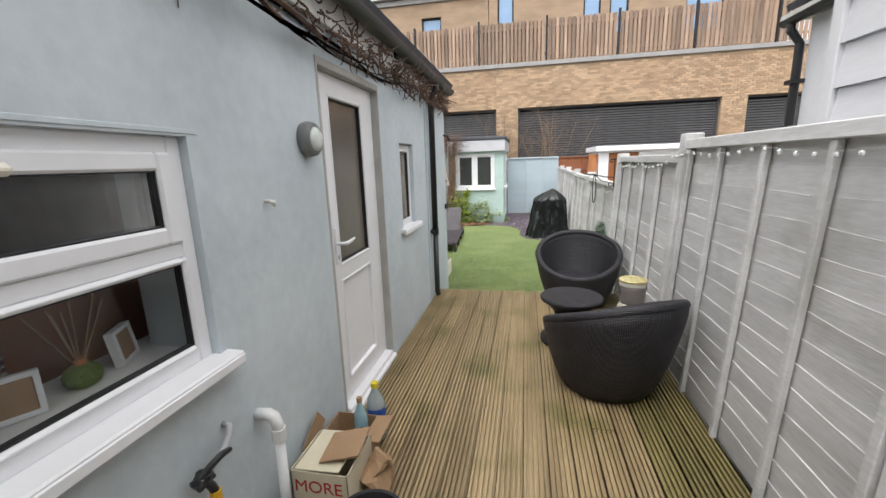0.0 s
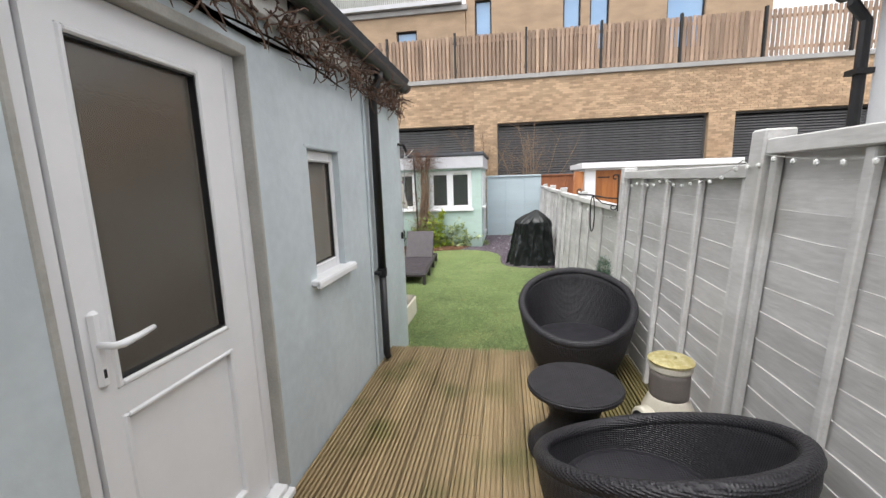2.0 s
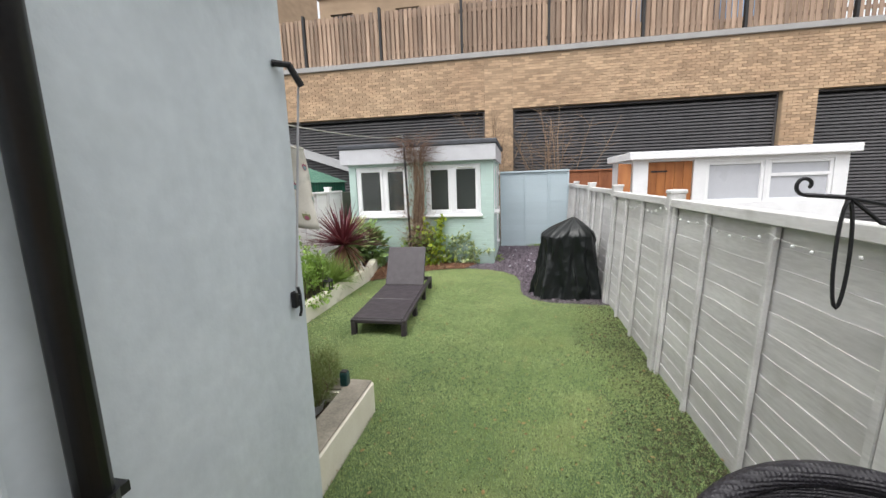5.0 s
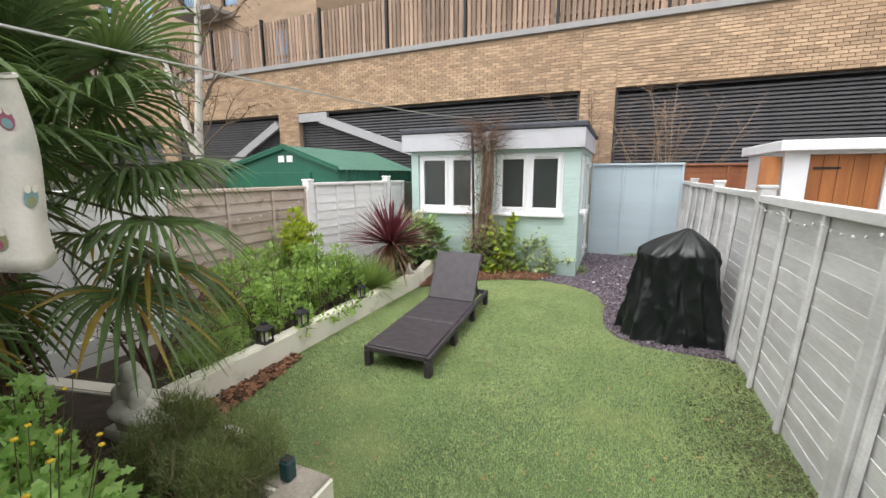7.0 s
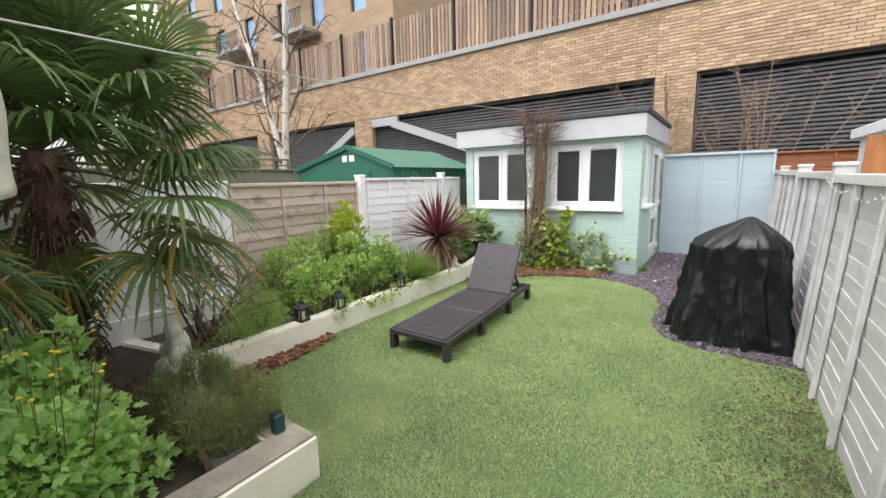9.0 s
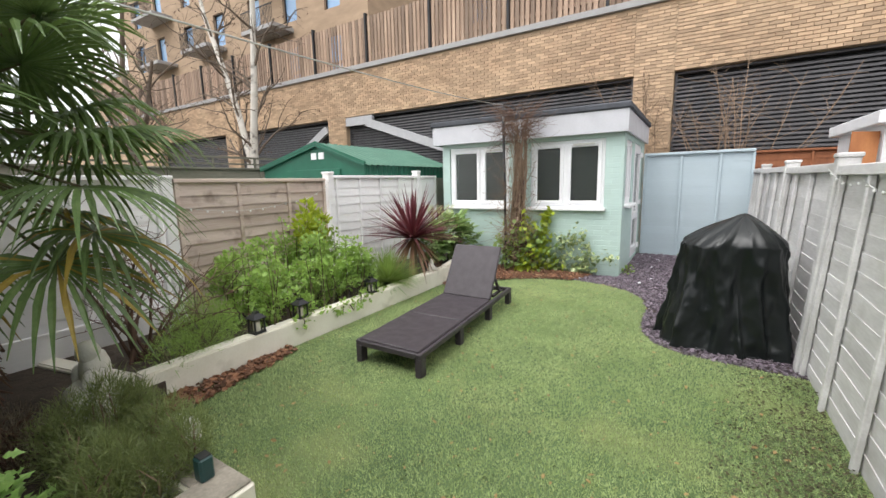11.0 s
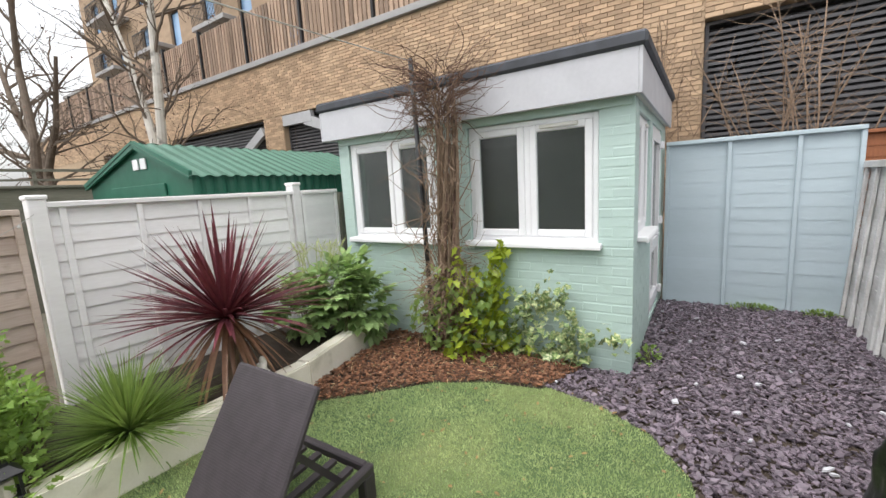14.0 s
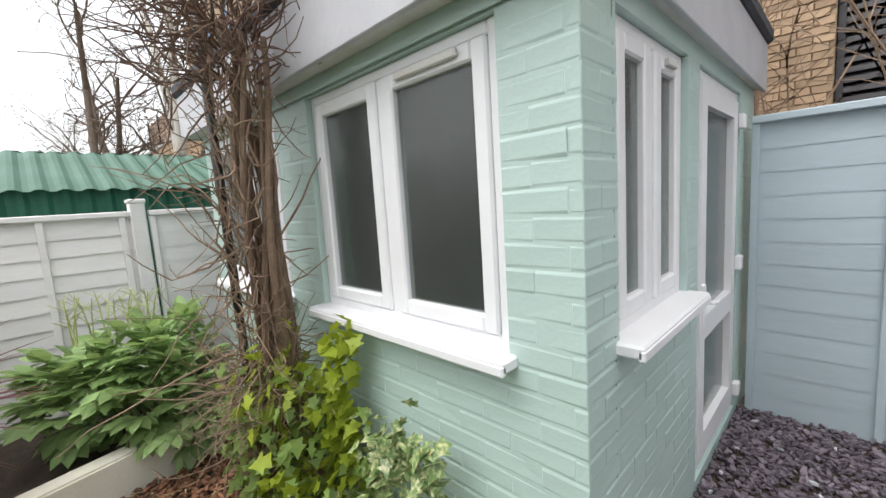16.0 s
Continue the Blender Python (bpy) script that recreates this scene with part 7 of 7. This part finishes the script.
for v in bm.verts:
    v.co += Vector((noise.noise(v.co * 40), noise.noise(v.co * 40 + Vector((3, 0, 0))), noise.noise(v.co * 40 + Vector((0, 3, 0))))) * 0.014
part("body", bm, BLACKP, tp)
part("handle", tube(bmesh.new(), [(-0.945, 1.29, 0.60), (-0.93, 1.33, 0.625), (-0.92, 1.37, 0.635), (-0.915, 1.40, 0.63)], [0.012, 0.011, 0.012, 0.009], 8), BLACKP, tp)
part("spout", tube(bmesh.new(), [(-0.95, 1.31, 0.575), (-0.935, 1.32, 0.55), (-0.93, 1.325, 0.525)], 0.015, 10), BLACKP, tp)
part("hose_connector", tube(bmesh.new(), [(-0.93, 1.325, 0.53), (-0.928, 1.326, 0.46)], 0.018, 10), HOSEY, tp)

# ---- boxes and bottles by the door ----
CARD = mat("brown_cardboard", (0.36, 0.23, 0.13), (0.29, 0.18, 0.10), rough=0.85, scale=8, fine=90, bump=0.15)
CARDW = mat("cream_printed_card", (0.66, 0.60, 0.45), (0.58, 0.52, 0.38), rough=0.7, scale=8, bump=0.1)
REDINK = mat("red_print", (0.45, 0.03, 0.03), rough=0.7)
GREENINK = mat("green_print", (0.05, 0.12, 0.05), rough=0.7)
def writing(text, m, size, material, parent):
    c = bpy.data.curves.new("lettering", "FONT")
    c.body, c.size, c.extrude, c.align_x = text, size, 0.0008, "CENTER"
    o = new("lettering", c)
    dg = bpy.context.evaluated_depsgraph_get()
    me = bpy.data.meshes.new_from_object(o.evaluated_get(dg))
    bpy.data.objects.remove(o)
    me.materials.clear()
    me.materials.append(material)
    me.transform(m)
    return under(new("lettering", me), parent)
cb = thing("cardboard_box", (-0.82, 1.83, 0), "cream printed cardboard box with open flaps", "box")
B0, B1, C0, C1 = -0.93, -0.66, 1.72, 2.0
part("box_body", boxes((B0, B1, C0, C0 + 0.006, 0.002, 0.27), (B0, B1, C1 - 0.006, C1, 0.002, 0.27), (B0, B0 + 0.006, C0, C1, 0.002, 0.27), (B1 - 0.006, B1, C0, C1, 0.002, 0.27), (B0, B1, C0, C1, 0.002, 0.01)), CARDW, cb)
bm = bmesh.new()
beam(bm, (B0 + 0.02, 1.86, 0.275), (B1 - 0.04, 1.86, 0.282), 0.27, 0.005)
part("flap", bm, CARDW, cb)
bm = bmesh.new()
beam(bm, (-0.82, 1.86, 0.29), (-0.64, 1.88, 0.33), 0.2, 0.008)
part("torn_flap", bm, CARD, cb, "brown torn cardboard flap")
part("label_patch", boxes((-0.83, -0.72, C0 - 0.002, C0 - 0.0005, 0.03, 0.13)), GREENINK, cb)
writing("MORE", Matrix.Translation((-0.80, C0 - 0.001, 0.17)) @ pose(0, 0, 0, 90, 0, 0), 0.085, REDINK, cb)
cb2 = thing("cardboard_box", (-0.85, 2.13, 0), "open brown cardboard box holding bottles", "box")
part("box_body", boxes((-0.96, -0.72, 2.02, 2.026, 0.002, 0.2), (-0.96, -0.72, 2.25, 2.256, 0.002, 0.2), (-0.96, -0.954, 2.02, 2.256, 0.002, 0.2), (-0.726, -0.72, 2.02, 2.256, 0.002, 0.2), (-0.96, -0.72, 2.02, 2.256, 0.002, 0.008)), CARD, cb2)
bm = bmesh.new()
beam(bm, (-0.96, 2.02, 0.2), (-0.97, 1.97, 0.28), 0.2, 0.005, up=(1, 0, 0))
part("flap", bm, CARD, cb2)
bm = bmesh.new()
beam(bm, (-0.72, 2.14, 0.2), (-0.63, 2.14, 0.21), 0.22, 0.005)
part("flap", bm, CARD, cb2)
cb3 = thing("paper_bag", (-0.6, 1.95, 0), "crumpled brown paper bag", "bag")
bm = bmesh.new()
bmesh.ops.create_icosphere(bm, subdivisions=3, radius=1, matrix=Matrix.Translation((-0.6, 1.93, 0.1)) @ Matrix.Diagonal((0.075, 0.09, 0.12, 1)))
for v in bm.verts:
    v.co += Vector((noise.noise(v.co * 16), noise.noise(v.co * 16 + Vector((3, 0, 0))), noise.noise(v.co * 16 + Vector((0, 3, 0))))) * 0.05
    v.co.z = max(v.co.z, 0.002)
part("bag", bm, CARD, cb3)
CLEARB = mat("translucent_pale_bottle", (0.55, 0.62, 0.60), (0.5, 0.57, 0.55), rough=0.15, bump=0, trans=0.4)
BLUEL = mat("blue_label", (0.02, 0.10, 0.42), (0.02, 0.08, 0.35), rough=0.4)
YCAP = mat("yellow_cap", (0.75, 0.6, 0.03), rough=0.4)
TEALB = mat("pale_teal_bottle", (0.28, 0.45, 0.50), (0.25, 0.4, 0.45), rough=0.3)
def bottle(x, y, z, r, h, body, cap, label_mat, label):
    b = thing("bottle", (x, y, z), label, "bottle")
    part("body", lathe(bmesh.new(), [(r * 0.85, 0.0), (r, 0.01), (r, h * 0.62), (r * 0.9, h * 0.72), (r * 0.35, h * 0.88), (r * 0.33, h * 0.92)], (x, y, z), 20), body, b, smooth=True)
    part("cap", lathe(bmesh.new(), [(r * 0.42, h * 0.91), (r * 0.42, h * 0.99), (r * 0.36, h)], (x, y, z), 16), cap, b)
    part("label", lathe(bmesh.new(), [(r * 1.02, h * 0.2), (r * 1.02, h * 0.58)], (x, y, z), 20), label_mat, b)
    return b
bt = bottle(-0.76, 2.33, 0.0, 0.052, 0.36, CLEARB, YCAP, BLUEL, "clear plastic bottle with a yellow cap and blue label")
part("label_flash", boxes((-0.79, -0.735, 2.277, 2.2795, 0.11, 0.14)), YCAP, bt)
bottle(-0.80, 2.2, 0.01, 0.036, 0.33, TEALB, CARD, TEALB, "pale teal bottle with a brown stopper")
bottle(-0.76, 2.12, 0.01, 0.034, 0.2, BLACKP, BLACKP, BLACKP, "short black bottle in the box")
bk = thing("black_bucket", (-0.5, 1.55, 0), "black plastic bucket on the deck", "bucket")
part("bucket", lathe(bmesh.new(), [(0.10, 0.002), (0.135, 0.23), (0.145, 0.235), (0.145, 0.25), (0.13, 0.25), (0.12, 0.22), (0.095, 0.02)], (-0.5, 1.56, 0), 28), BLACKP, bk)

# ---- kitchen window ledge, seen through the glass ----
tagged(link("inner_ledge", boxes((-1.40, -1.10, -0.5, 1.6, 0.89, 0.94), bevel=0.005), UPVC), "white inside window ledge", "ledge", kind="structure")
tagged(link("kitchen_units", boxes((-1.95, -1.6, -0.4, 1.85, 0.0, 1.22), bevel=0.01), WOODRED), "red-brown kitchen unit behind the window", "cabinet")
for x, y, a in ((-1.27, 1.40, 118), (-1.24, 1.06, 62)):
    fr = thing("picture_frame", (x, y, 0.9), "white box picture frame on the ledge, seen from behind", "frame")
    m = Matrix.Translation((x, y, 0.942)) @ pose(0, 0, 0, -8, 0, a) @ Matrix.Scale(0.72, 4)
    part("frame", put(boxes((-0.085, 0.085, -0.02, 0.02, 0, 0.02), (-0.085, 0.085, -0.02, 0.02, 0.15, 0.17), (-0.085, -0.065, -0.02, 0.02, 0.02, 0.15), (0.065, 0.085, -0.02, 0.02, 0.02, 0.15), bevel=0.002), m), UPVC, fr)
    part("backing", put(boxes((-0.065, 0.065, -0.012, -0.006, 0.02, 0.15)), m), CARD, fr)
rd = thing("reed_diffuser", (-1.25, 1.24, 0.9), "green ball reed diffuser with thin reeds", "diffuser")
bm = bmesh.new()
bmesh.ops.create_icosphere(bm, subdivisions=4, radius=0.05, matrix=Matrix.Translation((-1.25, 1.24, 0.975)) @ Matrix.Diagonal((1, 1, 0.75, 1)))
for v in bm.verts:
    v.co += Vector((noise.noise(v.co * 90), noise.noise(v.co * 90 + Vector((3, 0, 0))), 0)) * 0.008
part("ball", bm, GREEN2, rd)
part("collar", lathe(bmesh.new(), [(0.016, 0.03), (0.016, 0.055)], (-1.25, 1.24, 0.975), 12), TIMBER_DOOR, rd)
for k in range(7):
    part("reed", tube(bmesh.new(), [(-1.25, 1.24, 0.99), (-1.25 + 0.05 * math.cos(k * 2.1), 1.24 + 0.1 * math.sin(k * 1.1 - 2.6), 1.20)], 0.0022, 4), CARD, rd)
st = thing("spray_tap", (-1.45, 1.16, 0.9), "coiled chrome kitchen spray tap behind the window", "tap")
CHROME = mat("chrome", (0.7, 0.7, 0.72), rough=0.15, metal=1.0, bump=0)
part("coil", tube(bmesh.new(), [(-1.45 + 0.016 * math.cos(a), 1.16 + 0.016 * math.sin(a), 0.94 + 0.0035 * a) for a in [0.5 * k for k in range(150)]], 0.005, 5), CHROME, st)

# ---- litter on the lawn: fallen leaves ----
lx, ly = scatter(2200, LAWN)
lp = np.stack([lx, ly, np.full(len(lx), -0.248)], 1)
ld = np.stack([rng.normal(0, 1, len(lx)), rng.normal(0, 1, len(lx)), rng.normal(0, 0.15, len(lx))], 1)
tagged(leaves("fallen_leaves", lp, ld, 0.008 + 0.034 * rng.uniform(0, 1, len(lx)) ** 3, LEAF_OVAL, leaf_mat("dry_tan_leaf", (0.38, 0.24, 0.12), (0.25, 0.17, 0.07)), None, 0.3), "scattered dry tan leaves on the lawn", "leaves", kind="stuff")
tagged(chips("white_chips", SLATE_BED, 60, -0.265, 0.05, 0.012, FASCIA), "few white pebbles among the slate", "gravel", kind="stuff")

WORN = [(0.62, 5.3), (1.13, 5.3), (1.13, 9.82), (0.3, 9.78), (0.55, 9.2), (0.5, 8.4), (0.45, 7.4)]
DEBRIS = mat("dark_leaf_litter", (0.085, 0.075, 0.035), (0.05, 0.05, 0.022), rough=0.95, scale=20, random=0.4, island=True)
lx, ly = scatter(15000, WORN)
keep_ = rng.uniform(0.45, 1.12, len(lx)) < lx + 0.12 * np.sin(3.1 * ly)
lx, ly = lx[keep_], ly[keep_]
lp = np.stack([lx, ly, rng.uniform(-0.262, -0.248, len(lx))], 1)
ld = np.stack([rng.normal(0, 1, len(lx)), rng.normal(0, 1, len(lx)), rng.normal(0, 0.2, len(lx))], 1)
tagged(leaves("leaf_litter", lp, ld, rng.uniform(0.008, 0.026, len(lx)), LEAF_OVAL, DEBRIS, None, 0.5), "dark crumbled leaf litter on the turf by the fence", "leaf litter", kind="stuff")

MOSS = mat("dark_moss", (0.10, 0.13, 0.04), (0.06, 0.085, 0.025), rough=0.95, scale=20, random=0.4, island=True)
lx, ly = scatter(34000, [(-1.1, 5.25), (1.13, 5.25), (1.13, 9.3), (0.2, 8.6), (-1.1, 7.6)])
keep_ = rng.uniform(0, 1, len(lx)) < np.clip((8.4 - ly) / 4.0, 0, 1) * 0.5 + np.clip(lx - 0.5, 0, 1) * 0.6 + 0.15 * np.sin(2.3 * lx + 1.7 * ly) * np.sin(3.9 * ly)
lx, ly = lx[keep_], ly[keep_]
lp = np.stack([lx, ly, rng.uniform(-0.264, -0.252, len(lx))], 1)
ld = np.stack([rng.normal(0, 1, len(lx)), rng.normal(0, 1, len(lx)), rng.normal(0.1, 0.3, len(lx))], 1)
tagged(leaves("turf_moss", lp, ld, rng.uniform(0.008, 0.02, len(lx)), LEAF_OVAL, MOSS, None, 0.6), "dark green moss flecks in the turf near the deck and fence", "moss", kind="stuff")

STRAW = mat("dry_straw", (0.46, 0.34, 0.19), (0.32, 0.21, 0.11), rough=0.9, scale=30, random=0.4, island=True)
lx, ly = scatter(900, MULCH_BED)
lp = np.stack([lx, ly, rng.uniform(-0.252, -0.232, len(lx))], 1)
ld = np.stack([rng.normal(0, 1, len(lx)), rng.normal(0, 1, len(lx)), rng.normal(0, 0.12, len(lx))], 1)
tagged(leaves("straw_litter", lp, ld, rng.uniform(0.04, 0.13, len(lx)), LEAF_NEEDLE, STRAW, None, 0.5), "thin dry straw strands over the bark mulch", "straw", kind="stuff")

# ---- bricks, last ----
brick_face(hut, MF, SX0, SX1, -0.27, 1.81, [WL, WR], MINT, L=0.228, H=0.074, g=0.004, proud=0.0022, seed=2, soft=0.010, jolt=0.0008, gv=0.0)
brick_face(hut, MS, SY0 + 0.004, SY1, -0.27, 1.81, [SWIN, SDOOR], MINT, L=0.228, H=0.074, g=0.004, proud=0.0022, seed=3, soft=0.010, jolt=0.0008, gv=0.0)
MG = side_my(GY)
near = brick_face(garage, MG, -1.035, -0.215, -0.2, 4.98, [(-5, -1.04, -1, 3.53), (-0.21, 9, -1, 3.53)], BRICK, L=0.22, H=0.068, g=0.006, proud=0.012, seed=5, limit=300, soft=0.003)

def far_bricks(u0, u1, z0, z1, seed):
    """The rest of the brickwork, real bricks joined into one mesh."""
    r = random.Random(seed)
    out = []
    L, H, g = 0.22, 0.068, 0.006
    z, row = z0, 0
    while z + H <= z1:
        u = u0 - (L + g) / 2 * (row % 2)
        while u < u1:
            a, b = max(u, u0), min(u + L, u1)
            if b - a > 0.03:
                out.append((a, b, z, z + H, r.uniform(-0.012, -0.006)))
            u += L + g
        z += H + g
        row += 1
    return out
allb = []
allb += far_bricks(-34, -1.04, 3.535, 4.99, 1) + far_bricks(-0.205, 19, 3.535, 4.99, 2)
for a, b in ((-17.61, -16.71), (-11.12, -10.24), (6.81, 7.61)):
    allb += far_bricks(a, b, -0.2, 3.53, 3)
A = np.array(allb)
F_ = A[:, 4] - 0.004
x0, x1, z0, z1 = A[:, 0], A[:, 1], A[:, 2], A[:, 3]
yb, yf, e = np.full(len(A), GY + 0.014), GY - 0.012 - F_ * 0 + (A[:, 4] + 0.012), 0.003
v = np.stack([np.stack(q, 1) for q in ((x0, yb, z0), (x1, yb, z0), (x1, yb, z1), (x0, yb, z1), (x0 + e, yf, z0 + e), (x1 - e, yf, z0 + e), (x1 - e, yf, z1 - e), (x0 + e, yf, z1 - e))], 1).reshape(-1, 3)
fc = (np.arange(len(A))[:, None, None] * 8 + np.array([(0, 1, 5, 4), (1, 2, 6, 5), (2, 3, 7, 6), (3, 0, 4, 7), (4, 5, 6, 7)])[None]).reshape(-1, 4)
tagged(raw("brickwork", v, fc, BRICKI, garage), kind="stuff")
